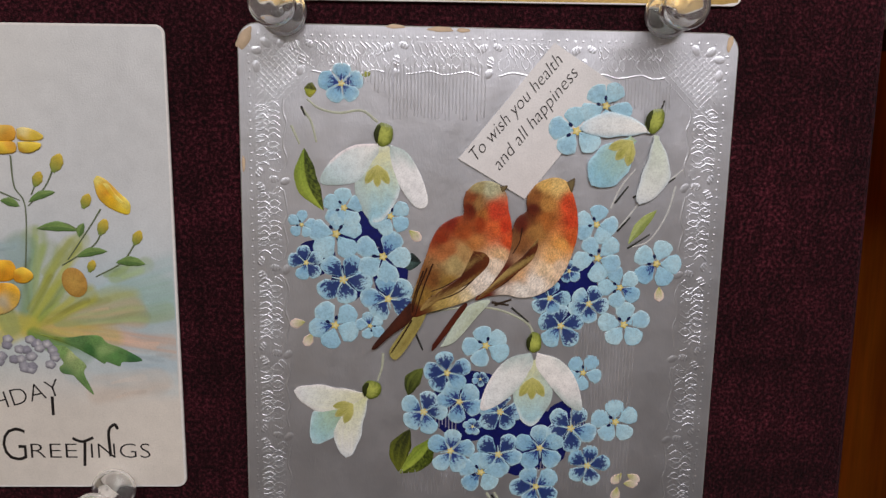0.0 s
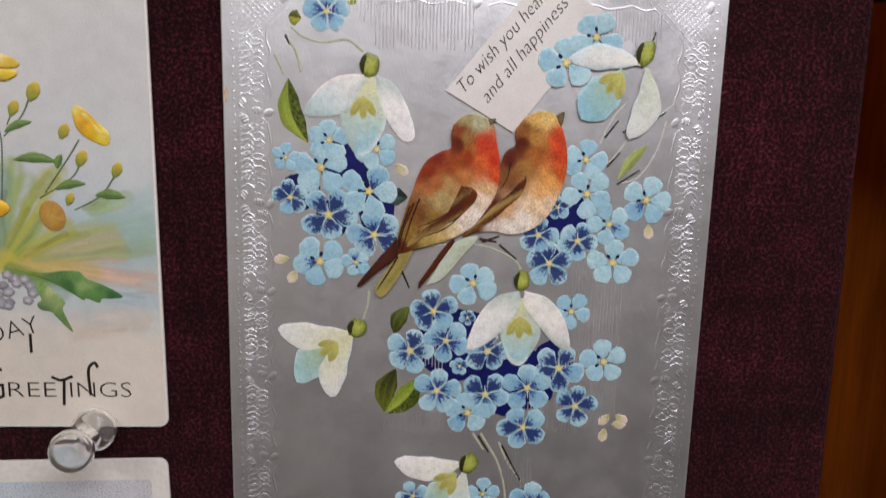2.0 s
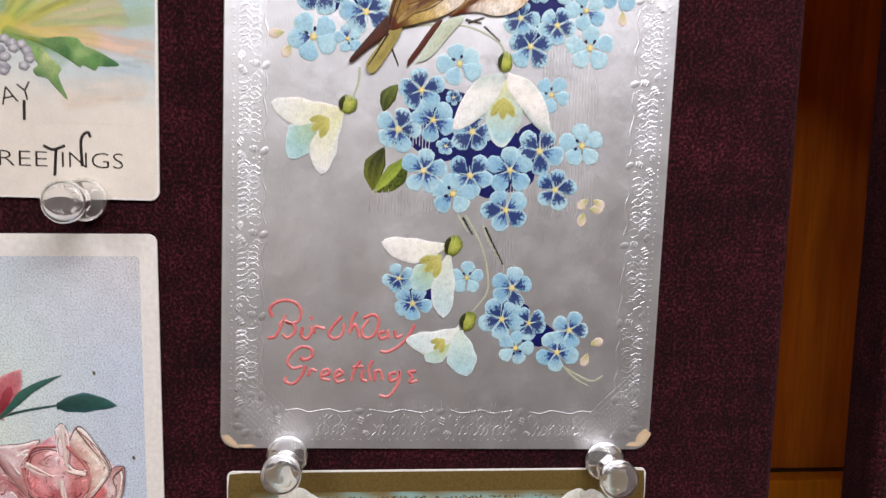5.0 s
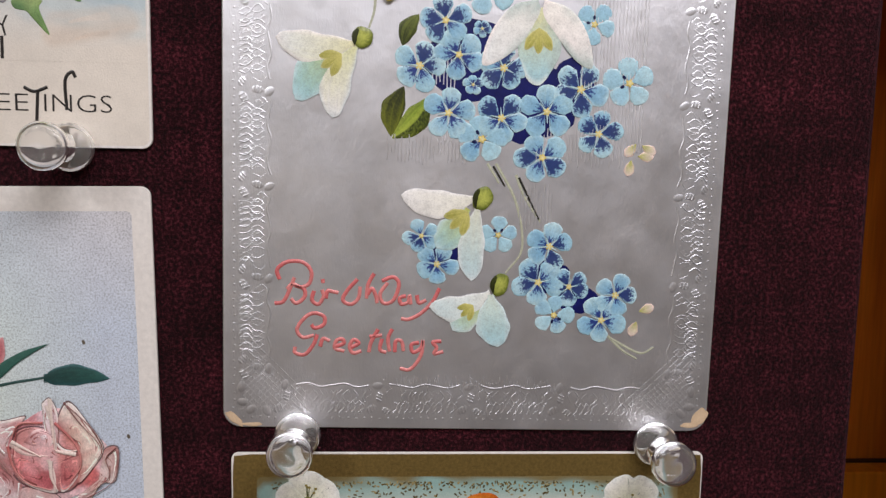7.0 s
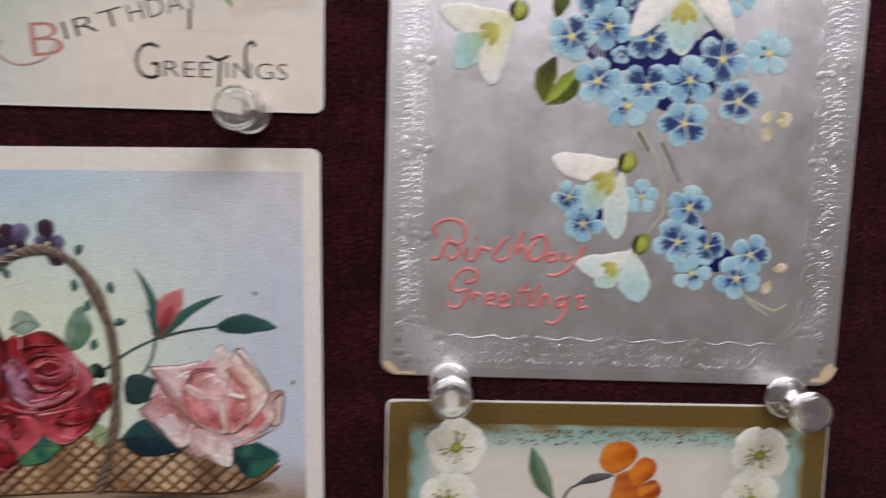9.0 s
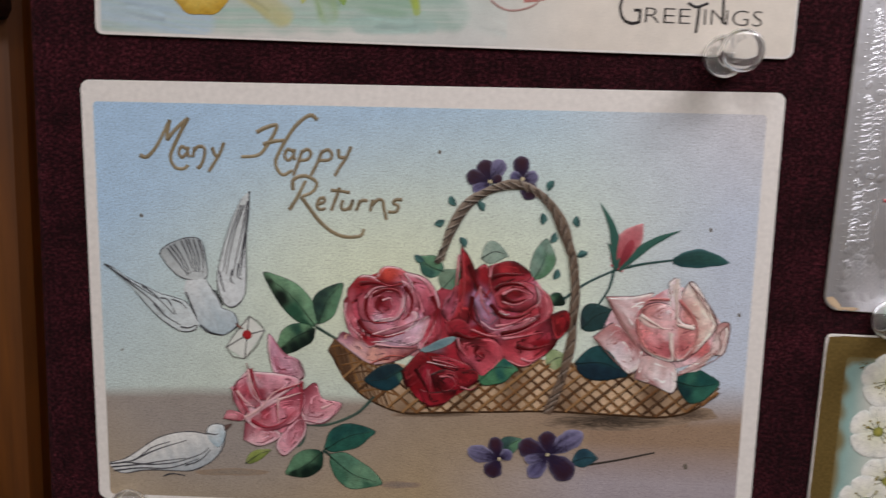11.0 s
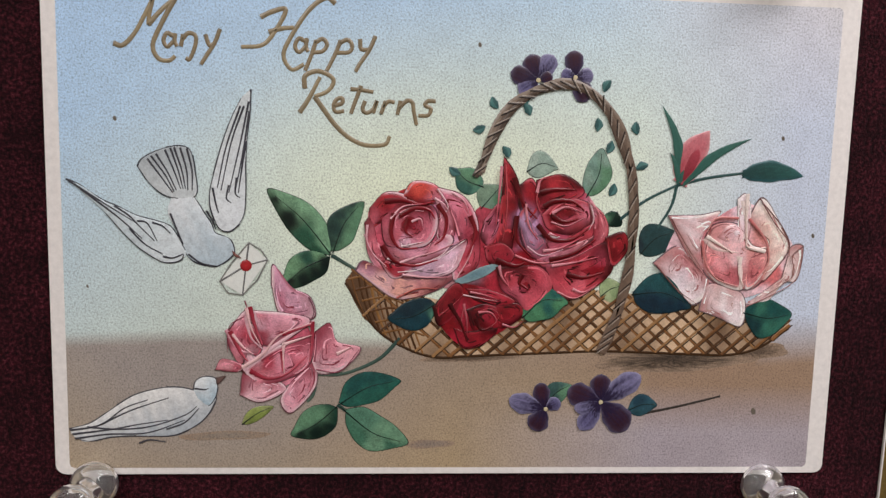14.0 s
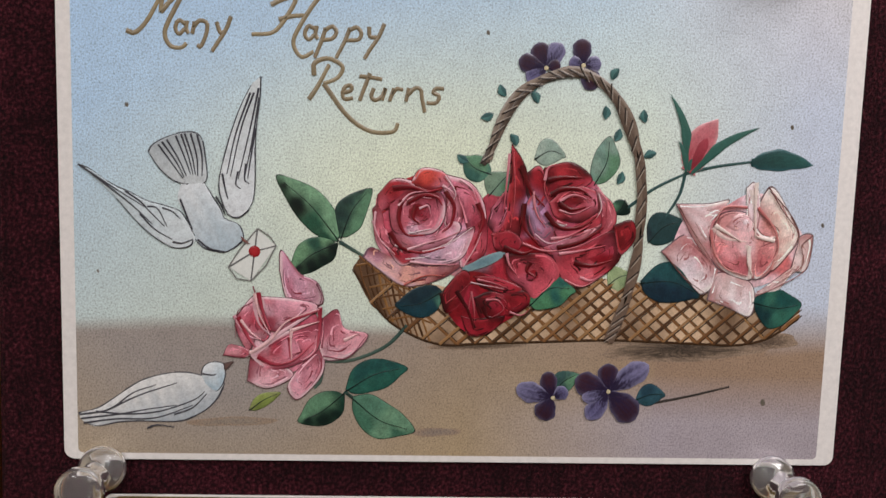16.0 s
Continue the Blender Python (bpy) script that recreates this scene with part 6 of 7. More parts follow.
creases((((-13.1, 4.7), (-10.0, 5.0), (-7.0, 4.3), (-4.5, 4.9)), ((-11.5, 2.7), (-11.9, -0.8), (-10.4, -3.3), (-7.3, -3.3)), ((-10.5, 2.2), (-8.0, 3.6), (-5.5, 3.4), (-4.4, 1.9)), ((-13.4, -2.9), (-11.4, -5.4), (-7.8, -6.4), (-3.7, -5.3)), ((-4.0, 4.4), (-2.4, 1.9), (-2.8, -1.2), (-4.3, -2.7)), ((1.7, 2.5), (2.8, -0.5), (1.4, -4.7)), ((-9.0, 1.8), (-9.4, -0.3), (-8.2, -1.3))), 0.9, "5e0812", 1.85, "98202e")
creases((((-12.0, 1.7), (-10.0, 3.8), (-6.5, 4.4)), ((-10.3, -5.9), (-7.3, -4.8), (-3.8, -3.7), (0.8, -1.6)), ((-9.8, -8.0), (-5.7, -8.4), (-1.6, -8.3)), ((-4.5, 5.4), (-2.9, 4.4), (-1.9, 2.9)), ((-16.0, 0.6), (-16.0, -2.4), (-14.4, -5.5)), ((-1.5, 6.5), (0.6, 5.0), (1.7, 2.5)), ((-8.4, 1.3), (-6.9, 1.8), (-6.4, 0.3))), 0.45, "e2b0b8", 1.9, "cc7886")
creases((((9.2, 9.3), (10.8, 5.2), (13.5, 2.2)), ((9.9, 2.7), (10.0, -1.4), (12.7, -4.5)), ((13.9, 6.8), (16.4, 7.4), (20.0, 7.5)), ((14.5, 4.3), (16.5, 5.4), (19.6, 5.4), (21.8, 3.9)), ((16.1, 2.8), (18.2, 1.8), (20.8, 2.4)), ((13.6, 1.2), (16.2, -1.3), (19.9, -1.2), (22.9, 0.9)), ((15.9, -5.0), (20.0, -3.8), (24.1, -1.2)), ((6.5, -5.1), (9.7, -6.1), (11.7, -5.5)), ((19.1, -7.5), (22.3, -8.0), (25.9, -6.9)), ((11.3, -7.6), (10.8, -9.2), (12.4, -10.2))), 0.95, "4a050c", 1.95, "7c0e1a")
creases((((7.0, 11.2), (6.7, 6.7), (6.3, 1.1)), ((11.4, 4.8), (12.0, 1.2), (13.7, -1.4)), ((16.1, 3.3), (18.6, 4.4), (21.8, 3.4)), ((22.7, 5.5), (24.4, 3.5), (24.5, 0.9)), ((14.8, -3.4), (17.9, -2.8), (21.9, -0.7)), ((16.4, -6.0), (20.1, -5.4), (24.7, -4.3)), ((15.7, -0.3), (17.3, -0.8)), ((20.3, -10.1), (22.4, -10.6), (24.9, -9.0)), ((7.1, -6.1), (7.7, -8.2), (9.3, -10.2)), ((13.3, 6.8), (13.8, 8.9), (15.3, 9.7))), 0.55, "d8909a", 2.0, "b84452")
creases((((-1.5, -13.0), (0.7, -16.6), (1.8, -19.8)), ((3.2, -15.6), (4.3, -17.6), (6.4, -17.1))), 0.8, "360308", 1.9, "5a0810")
creases((((2.1, -10.9), (4.7, -11.4), (7.8, -12.4)), ((1.1, -13.0), (1.7, -16.1), (1.8, -18.7)), ((3.7, -14.5), (5.8, -14.5), (6.9, -16.1), (4.9, -17.6)), ((8.0, -16.6), (10.1, -17.1), (11.6, -16.0))), 0.42, "c46a74", 1.95, "8c202c")
creases((((43.4, -1.0), (44.2, -4.9), (46.4, -7.8), (50.5, -9.2)), ((49.7, 3.1), (45.7, 3.0), (44.1, 0.5)), ((51.7, 3.1), (55.0, -0.8), (55.8, -4.7), (53.9, -7.7))), 0.55, "c4706f", 1.8, "d89a94")
creases((((37.5, 2.8), (39.9, -1.0), (43.8, -6.4)), ((53.4, 6.8), (56.2, 2.7), (59.0, -0.7), (59.7, -3.6)), ((35.2, -5.5), (39.4, -9.9), (43.6, -12.8)), ((62.1, -1.6), (60.2, -3.6), (60.5, -7.1), (55.7, -10.7))), 0.26, "7a4c4a", 1.85, "a87a74")
creases((((51.1, 7.5), (51.2, 3.1), (51.5, -1.8)), ((50.6, -3.8), (50.6, -6.8), (51.5, -9.2)), ((55.1, -2.7), (52.5, -2.3), (51.5, -1.8)), ((44.1, -0.2), (46.5, -1.6), (49.1, -3.1))), 0.75, "f0e0d8", 1.9, "e8ccc4")
creases((((-39.4, -18.4), (-37.7, -21.9), (-36.4, -23.7)), ((-36.0, -14.0), (-35.1, -17.5), (-33.9, -20.6)), ((-30.5, -18.8), (-27.9, -17.9), (-25.3, -16.9)), ((-30.4, -21.8), (-30.4, -25.4)), ((-36.0, -25.4), (-33.0, -26.7), (-29.6, -25.8), (-26.2, -22.7)), ((-25.3, -16.5), (-25.3, -20.0), (-25.7, -23.6))), 0.85, "8c1c30", 1.6, "c05464")
creases((((-36.6, -14.2), (-35.8, -17.7), (-34.1, -21.0)), ((-37.3, -24.8), (-33.9, -22.5), (-30.9, -19.0), (-25.3, -16.7)), ((-39.0, -18.9), (-37.3, -21.0), (-35.6, -22.3)), ((-30.1, -20.1), (-30.3, -22.7), (-30.1, -25.8)), ((-30.4, -20.7), (-27.9, -19.8), (-25.3, -18.9)), ((-21.0, -22.2), (-18.4, -20.9))), 0.62, "e6bcbc", 1.7, "e0a8ac")
Relief().patch(((-0.76, -8.77), (4.52, -6.27), (7.08, -6.07), (4.57, -8.15), (0.33, -9.56)), "6a8a94", "8aa4a8", 1.0, 0.2).make("grey_leaf", basket_card, "grey-green leaf between the roses")
BUD = Relief().petal((38.84, 9.00), (43.63, 18.39), 5.8, "a83c48", "c87880", "dca4a6", 0.4, 0.5, 0.06, 0.4, 0.8, 0.5, grain=0.4).petal((39.33, 9.51), (41.78, 15.06), 2.0, "7a2430", "a84450", None, 0.8, 0.2).make("rose_bud", basket_card, "closed pink rosebud")
for p, q, w, bend in (((38.44, 8.89), (34.83, 22.48), 1.8, -0.1), ((39.37, 8.71), (51.33, 17.20), 1.8, 0.08), ((38.84, 9.00), (41.81, 14.57), 1.4, 0.1), ((38.40, 9.49), (36.69, 14.44), 1.3, -0.1)):
    Relief().petal(p, q, w, "2f5a50", "3f6a60", None, 0.6, 0.25, bend, 0.35, 0.9, 0.3, grain=0.5).make("sepal", BUD, "narrow green sepal")
Relief().petal((50.09, 10.97), (61.36, 10.83), 3.8, "23403f", "2f5a54", "3c6a70", 0.35, 0.5, 0.06, 0.4, 0.8, 0.4, grain=0.6).make("green_bud", basket_card, "closed dark green bud")


def violet(at, petals, name="violet"):
    ob = Relief().blob(at[0], at[1], 0.4, 0.4, 0, "cbbf9a", None, 0.95, 0.1, n=8, rings=3).make(name, basket_card, "purple violet flower")
    for i, (a, ln, w) in enumerate(petals):
        a = radians(a)
        rel = Relief()
        rel.petal(at, (at[0] + ln * math.cos(a), at[1] + ln * math.sin(a)), w * 1.12, "2c2440", ("3a1822", "7a769a", "34141e", "66628a")[i % 4], ("5a5670", "8a86a4")[i % 2], 0.5 + 0.05 * i, 0.4, 0.02, 0.62, 0.55, 0.2, "241a36", 0.45, None, 0.8)
        rel.make("petal", ob)
    return ob


violet((12.82, 26.00), ((110, 4.6, 3.2), (60, 5.0, 3.0), (165, 5.0, 3.0), (215, 4.0, 3.0), (20, 2.6, 2.0)))
violet((19.25, 26.69), ((95, 4.6, 3.0), (10, 3.2, 2.4), (-60, 4.6, 3.2), (165, 2.6, 2.2)))
violet((16.53, -32.14), ((105, 5.0, 2.8), (165, 7.0, 3.4), (240, 4.6, 3.6), (30, 3.0, 2.4)))
violet((26.58, -30.83), ((92, 5.2, 3.4), (35, 8.8, 3.8), (-45, 7.4, 4.6), (235, 6.4, 3.2), (160, 6.6, 4.0), (195, 5.0, 2.8)))
green((16.50, -31.40), (21.02, -27.70), 3.4, 0.1, "3a5a58", "4a6a66")
green((31.69, -32.40), (37.11, -31.31), 3.6, 0.1, "2a4a5a", "3a6270", "2c5058")
stems(basket_card, (((33.83, -33.14), (41.15, -31.62), (48.91, -29.66)),), 0.5, "3a3430", 0.2, "violet_stem")
for (u, v), turn in (((4.00, 18.00), 200), ((6.08, 20.97), 120), ((10.49, 22.07), 300), ((7.07, 14.67), 300), ((23.54, 20.00), 270), ((26.24, 16.15), 250), ((30.74, 11.31), 20), ((30.74, 17.25), 100), ((27.10, 8.73), 250), ((24.35, 24.42), 60), ((11.43, 23.55), 220), ((-0.02, 9.59), 150)):
    a = radians(turn)
    leaf(basket_card, (u, v), (u + 2.4 * math.cos(a), v + 2.4 * math.sin(a)), 1.5, "3f6a68", "5a8480", "2f5050", 0.1, "ivy_leaf", 0.5)

# plain white winged shapes with inked strokes
def inked_shape(name, label, pieces, ink):
    """A plain white form in a few pieces, each with its inked lines."""
    ob = None
    for i, (outline, c0, c1, toward, lines, piece) in enumerate(pieces):
        edge = spline(list(outline) + [outline[0]], 6)
        rel = Relief().patch(outline, c0, c0, 0.3 + 0.06 * i, 0.35, 12, 26, 0.2, toward, c1, 0.0)
        made = rel.make(piece if ob else name, ob or basket_card, "" if ob else label)
        ob = ob or made
        for k in range(0, len(edge) - 14, 13):
            Relief().stroke([tuple(q) for q in edge[k:k + 16:5]], 0.32, ink, 0.34 + 0.06 * i, 0.05, 0.6, 5).make("ink_line", ob)
        for pts in lines:
            Relief().stroke(pts, 0.36, ink, 0.66 + 0.06 * i, 0.05, 0.55, 8).make("ink_line", ob)
    return ob


inked_shape("winged_shape", "plain white winged shape with grey strokes", (
    (((-49.0, 4.8), (-45.9, 5.3), (-44.2, 2.8), (-42.5, 0.2), (-41.7, -1.5), (-39.5, -2.3), (-38.6, -4.5), (-39.5, -5.8), (-41.7, -7.2), (-44.3, -6.8), (-46.6, -5.5), (-48.0, -1.6), (-49.7, 1.8)), "dde3e6", "b9c9d2", -60, (((-49.3, 1.8), (-48.0, -1.6), (-47.2, -3.4)), ((-43.3, 2.4), (-42.3, 0.7), (-41.7, -0.8)), ((-46.4, -5.1), (-44.3, -6.6), (-41.7, -7.1)),), "body"),
    (((-54.6, 9.6), (-53.6, 11.1), (-50.4, 12.7), (-47.5, 13.2), (-45.8, 12.4), (-45.2, 9.7), (-45.0, 4.9), (-49.0, 4.4), (-52.2, 6.3)), "cfd6d8", "aab2b6", 100, (((-52.9, 10.9), (-50.9, 8.2), (-48.8, 5.3)), ((-52.3, 11.4), (-50.0, 8.2), (-48.6, 5.5)), ((-51.5, 11.8), (-49.6, 8.7), (-48.2, 5.7)), ((-50.0, 12.5), (-48.6, 9.1), (-47.5, 6.0)), ((-49.1, 12.8), (-47.9, 9.2), (-47.1, 6.0)), ((-48.5, 12.9), (-47.3, 9.2), (-46.7, 6.0)), ((-47.5, 12.9), (-46.5, 9.2), (-46.3, 5.8)), ((-46.4, 12.8), (-45.6, 9.2), (-45.6, 5.8)),), "tail"),
    (((-66.3, 7.2), (-63.9, 6.2), (-60.6, 3.9), (-57.7, 2.7), (-54.8, 1.3), (-51.0, 0.3), (-48.9, -0.8), (-46.8, -5.1), (-49.8, -6.7), (-53.2, -5.2), (-56.5, -2.4), (-59.4, 1.0), (-63.1, 4.5)), "d6dfe2", "c2d2d8", 160, (((-65.9, 7.0), (-60.2, 3.3), (-54.8, -0.0)), ((-63.9, 5.6), (-57.7, 0.8), (-54.0, -2.6)), ((-58.5, 2.9), (-56.0, 1.2), (-54.4, -0.5), (-51.9, -3.0)), ((-54.8, 0.4), (-53.1, 0.0), (-51.5, -3.0)), ((-52.3, 0.2), (-50.6, -0.4), (-49.3, -1.6)), ((-56.1, -0.9), (-53.6, -3.5), (-50.6, -5.2)), ((-50.6, -5.6), (-49.0, -5.8), (-47.2, -5.1)),), "wing"),
    (((-35.8, 22.9), (-36.0, 18.4), (-36.7, 12.0), (-36.7, 5.5), (-37.2, 1.2), (-39.1, -1.0), (-41.2, -0.6), (-42.5, 2.4), (-42.7, 5.4), (-41.6, 10.2), (-39.9, 15.8), (-37.7, 20.9)), "dfe5e8", "cfd6d8", 95, (((-36.1, 20.9), (-37.5, 14.1), (-39.5, 5.5)), ((-36.0, 19.3), (-37.1, 12.4), (-38.4, 5.9)), ((-36.9, 20.1), (-39.0, 14.1), (-40.8, 5.9)), ((-37.5, 20.1), (-39.9, 13.2), (-41.4, 6.3)), ((-36.6, 14.2), (-37.4, 9.0), (-37.9, 5.5)), ((-42.2, 6.3), (-41.6, 3.3), (-41.2, 2.0)), ((-39.5, 6.8), (-39.9, 4.6), (-39.1, 3.8)), ((-38.2, 8.1), (-38.4, 5.5), (-37.6, 4.7)),), "wing")), "3c3c44")
inked_shape("perched_shape", "plain white resting shape with grey strokes", (
    (((-67.0, -36.1), (-63.2, -34.9), (-59.6, -32.3), (-56.0, -30.0), (-51.6, -28.7), (-48.4, -28.5), (-45.6, -29.1), (-44.0, -29.9), (-42.0, -30.1), (-42.4, -31.8), (-44.1, -34.4), (-47.3, -36.5), (-50.5, -37.4), (-55.7, -37.3), (-60.5, -37.6), (-64.1, -38.4), (-66.3, -37.4)), "e6e6e4", "b4bcc2", -70, (((-66.8, -36.3), (-61.7, -35.3), (-57.6, -32.3), (-53.6, -30.8)), ((-66.5, -37.0), (-59.7, -36.1), (-55.7, -35.3), (-50.1, -34.4)), ((-66.1, -37.8), (-60.5, -37.0), (-53.7, -36.7), (-47.3, -34.4)), ((-61.7, -35.3), (-56.5, -32.7), (-50.0, -30.4)), ((-64.0, -35.7), (-58.5, -36.1), (-52.9, -35.5), (-47.3, -33.5), (-45.2, -31.9)), ((-50.5, -36.1), (-47.3, -34.8), (-44.9, -32.3)), ((-55.2, -38.6), (-53.4, -38.0), (-50.5, -38.4)),), "body"),
    (((-45.8, -29.1), (-45.4, -27.4), (-44.0, -26.6), (-42.2, -26.8), (-41.7, -28.1), (-42.0, -30.1), (-43.2, -31.8), (-44.8, -31.0)), "dfe4e6", "b0c6d2", -60, (((-45.6, -28.7), (-44.0, -28.9), (-43.2, -28.7)),), "head")), "45454c")
Relief().patch(((-41.9, -26.7), (-40.2, -26.4), (-41.7, -28.0)), "6a504a", "4a3a36", 0.7, 0.2).make("brown_tip", basket_card, "small brown pointed tip", MATT_INK)
Relief().patch(((-39.1, -4.2), (-37.5, -5.6), (-38.6, -5.3)), "8a5a50", "5a3430", 0.9, 0.2).make("brown_tip", basket_card, "small brown pointed tip", MATT_INK)
rel = Relief()
S1, S2 = np.meshgrid(np.linspace(0, 1, 6), np.linspace(0, 1, 6), indexing="ij")
e = [np.array(q) for q in ((-36.20, -2.96), (-33.01, -5.87), (-37.29, -12.09), (-41.15, -9.76))]
for i in (0, 1):
    g = (e[0][i] * (1 - S1) + e[1][i] * S1) * (1 - S2) + (e[3][i] * (1 - S1) + e[2][i] * S1) * S2
    if i == 0:
        gu = g
rel.grid(gu, g, 0.3 + 0.2 * S1, np.broadcast_to(lin("dfe2dc"), (*S1.shape, 3)))
letter = rel.make("envelope", basket_card, "small white sealed envelope", MATT_INK)
Relief().stroke([e[0], (-36.69, -6.92), e[2]], 0.25, "6a6a6a", 0.55, 0.04).stroke([e[1], (-36.69, -6.92)], 0.25, "6a6a6a", 0.55, 0.04).stroke([e[3], (-36.69, -6.92)], 0.25, "6a6a6a", 0.55, 0.04).stroke([*e, e[0]], 0.25, "80807c", 0.5, 0.04, n=2).make("flap_line", letter)
Relief().blob(*(-36.69, -6.92), 1.0, 1.0, 0, "b82a30", "9a1c24", 0.6, 0.3, n=16).make("wax_seal", letter, "round red wax seal")

# greeting in raised gilt strokes
GOLD = "83755c"
for pts in (((-48.4, 31.1), (-49.4, 31.6), (-50.0, 30.4), (-49.4, 29.4), (-48.4, 30.3)), ((-48.1, 31.6), (-48.2, 30.3), (-47.8, 29.5)), ((-46.8, 31.5), (-47.2, 29.5)), ((-47.0, 30.6), (-46.0, 31.7), (-44.8, 31.3), (-44.9, 29.6), (-45.8, 27.5), (-46.4, 27.7)), ((-43.2, 31.6), (-42.6, 29.9), (-41.9, 30.1)), ((-40.8, 32.6), (-41.7, 30.3), (-43.1, 28.1), (-44.0, 26.7)), ((-26.8, 31.1), (-27.9, 31.5), (-28.5, 30.2), (-27.8, 29.3), (-26.8, 30.2)), ((-26.5, 31.6), (-26.7, 30.2), (-26.3, 29.4)), ((-25.0, 31.3), (-25.7, 29.1), (-26.8, 26.3)), ((-25.2, 30.9), (-23.9, 31.6), (-23.2, 30.7), (-23.9, 29.6), (-25.5, 29.3)), ((-20.9, 31.5), (-21.8, 29.2), (-23.2, 26.4)), ((-21.1, 31.0), (-19.8, 31.6), (-19.0, 30.7), (-19.5, 29.6), (-21.5, 29.4)), ((-17.7, 31.8), (-17.5, 30.2), (-16.3, 30.1)), ((-15.1, 32.4), (-16.1, 30.1), (-17.5, 28.0), (-18.4, 26.4)), ((-22.0, 20.6), (-20.6, 21.1), (-20.6, 21.9), (-21.5, 21.7), (-22.0, 20.6), (-21.6, 19.6), (-20.2, 19.8)), ((-17.4, 24.1), (-18.3, 21.6), (-19.1, 19.4)), ((-19.2, 23.5), (-17.4, 23.4), (-15.3, 23.1)), ((-16.7, 21.6), (-17.1, 20.2), (-16.4, 19.6), (-15.3, 20.3), (-14.7, 21.7)), ((-14.7, 21.7), (-15.3, 19.6)), ((-13.2, 21.7), (-14.0, 19.5)), ((-13.7, 20.6), (-12.8, 21.6), (-11.7, 21.5)), ((-10.7, 21.8), (-11.2, 19.5)), ((-10.9, 20.6), (-9.7, 21.8), (-8.7, 21.6), (-8.4, 20.0), (-7.9, 17.8)), ((-4.7, 21.9), (-6.0, 21.9), (-6.5, 21.2), (-5.5, 20.6), (-6.0, 19.5), (-7.6, 19.4))):
    Relief().stroke(pts, 0.72, GOLD, 0.15, 0.4, 0.1, 6, "8d7d62").make("gilt_letter", basket_card)
for pts in (((-58.09, 29.65), (-56.53, 29.43), (-54.37, 31.81), (-51.72, 36.87)), ((-51.72, 36.87), (-52.21, 34.65), (-52.42, 32.80)), ((-52.42, 32.80), (-50.36, 35.18), (-47.93, 37.38)), ((-47.93, 37.38), (-50.20, 33.25), (-51.73, 29.68), (-50.92, 27.48), (-49.16, 27.16), (-48.13, 27.94)),
            ((-34.17, 34.75), (-32.20, 35.75), (-30.04, 36.10), (-31.54, 32.98), (-33.80, 30.29), (-37.37, 29.79)), ((-32.86, 32.37), (-30.79, 33.01), (-28.71, 33.27)), ((-21.83, 37.43), (-23.45, 38.30), (-26.27, 36.15), (-29.08, 31.94), (-30.40, 28.71), (-29.06, 26.40), (-26.98, 27.32)),
            ((-27.70, 19.33), (-26.18, 21.66), (-24.30, 25.33)), ((-26.86, 23.35), (-26.77, 25.44), (-24.49, 26.27), (-22.09, 25.02), (-22.94, 23.09), (-25.23, 22.07)), ((-25.23, 22.07), (-21.15, 16.83), (-17.25, 14.33), (-13.37, 14.33), (-12.42, 15.81))):
    Relief().stroke(pts, 0.85, GOLD, 0.15, 0.35, 0.25, tip="9a8b6c").make("gilt_capital", basket_card)
for (u, v), r in (((-58.14, 17.43), 0.3), ((55.41, -32.53), 0.45), ((2.61, 31.61), 0.3), ((57.13, 17.36), 0.3), ((64.06, 0.17), 0.3), ((-63.31, -10.97), 0.2)):
    Relief().blob(u, v, r, r * 1.5, 15, "6a6258", None, 0.1, 0.04, n=9, rings=3).make("ink_speck", basket_card)

# ---- the upper card with yellow flowers ----
spring_card = postcard(-108.9, 1510.7, -0.3, "pale birthday postcard with yellow flowers and green leaves", 0.7)
GW, GH = 136.4, 85.2
card_slab(GW, GH, 1.6, 0.5, CARD, spring_card)
(TU, TV) = (41.89, -11.35)


def spring_sky(u, v):
    base = mixc(lin("e0dcd5"), lin("cdcfd1"), np.clip(0.35 + 0.6 * wash(u, v, 2, 12), 0, 1))
    base = mixc(base, np.broadcast_to(lin("b4c6d0"), base.shape), np.exp(-((u - TU - 8) / 24) ** 2 - ((v - TV - 4) / 13) ** 2) * (0.65 + 0.35 * wash(u, v, 5, 4)))
    base = mixc(base, np.broadcast_to(lin("a3bcc0"), base.shape), np.exp(-((u - TU - 20) / 13) ** 2 - ((v - TV - 4) / 6) ** 2) * (0.7 + 0.3 * wash(u, v, 11, 3)))
    base = mixc(base, np.broadcast_to(lin("93b4a8"), base.shape), np.exp(-((u - TU + 45) / 30) ** 2 - ((v - TV + 4) / 18) ** 2) * 0.9)
    base = mixc(base, np.broadcast_to(lin("dfd6cb"), base.shape), np.clip((TV - 6 - v) / 10, 0, 0.9) * np.clip((u - TU + 35) / 20, 0, 1))
    return base * (1 + 0.03 * wash(u, v, 9, 5))[..., None]


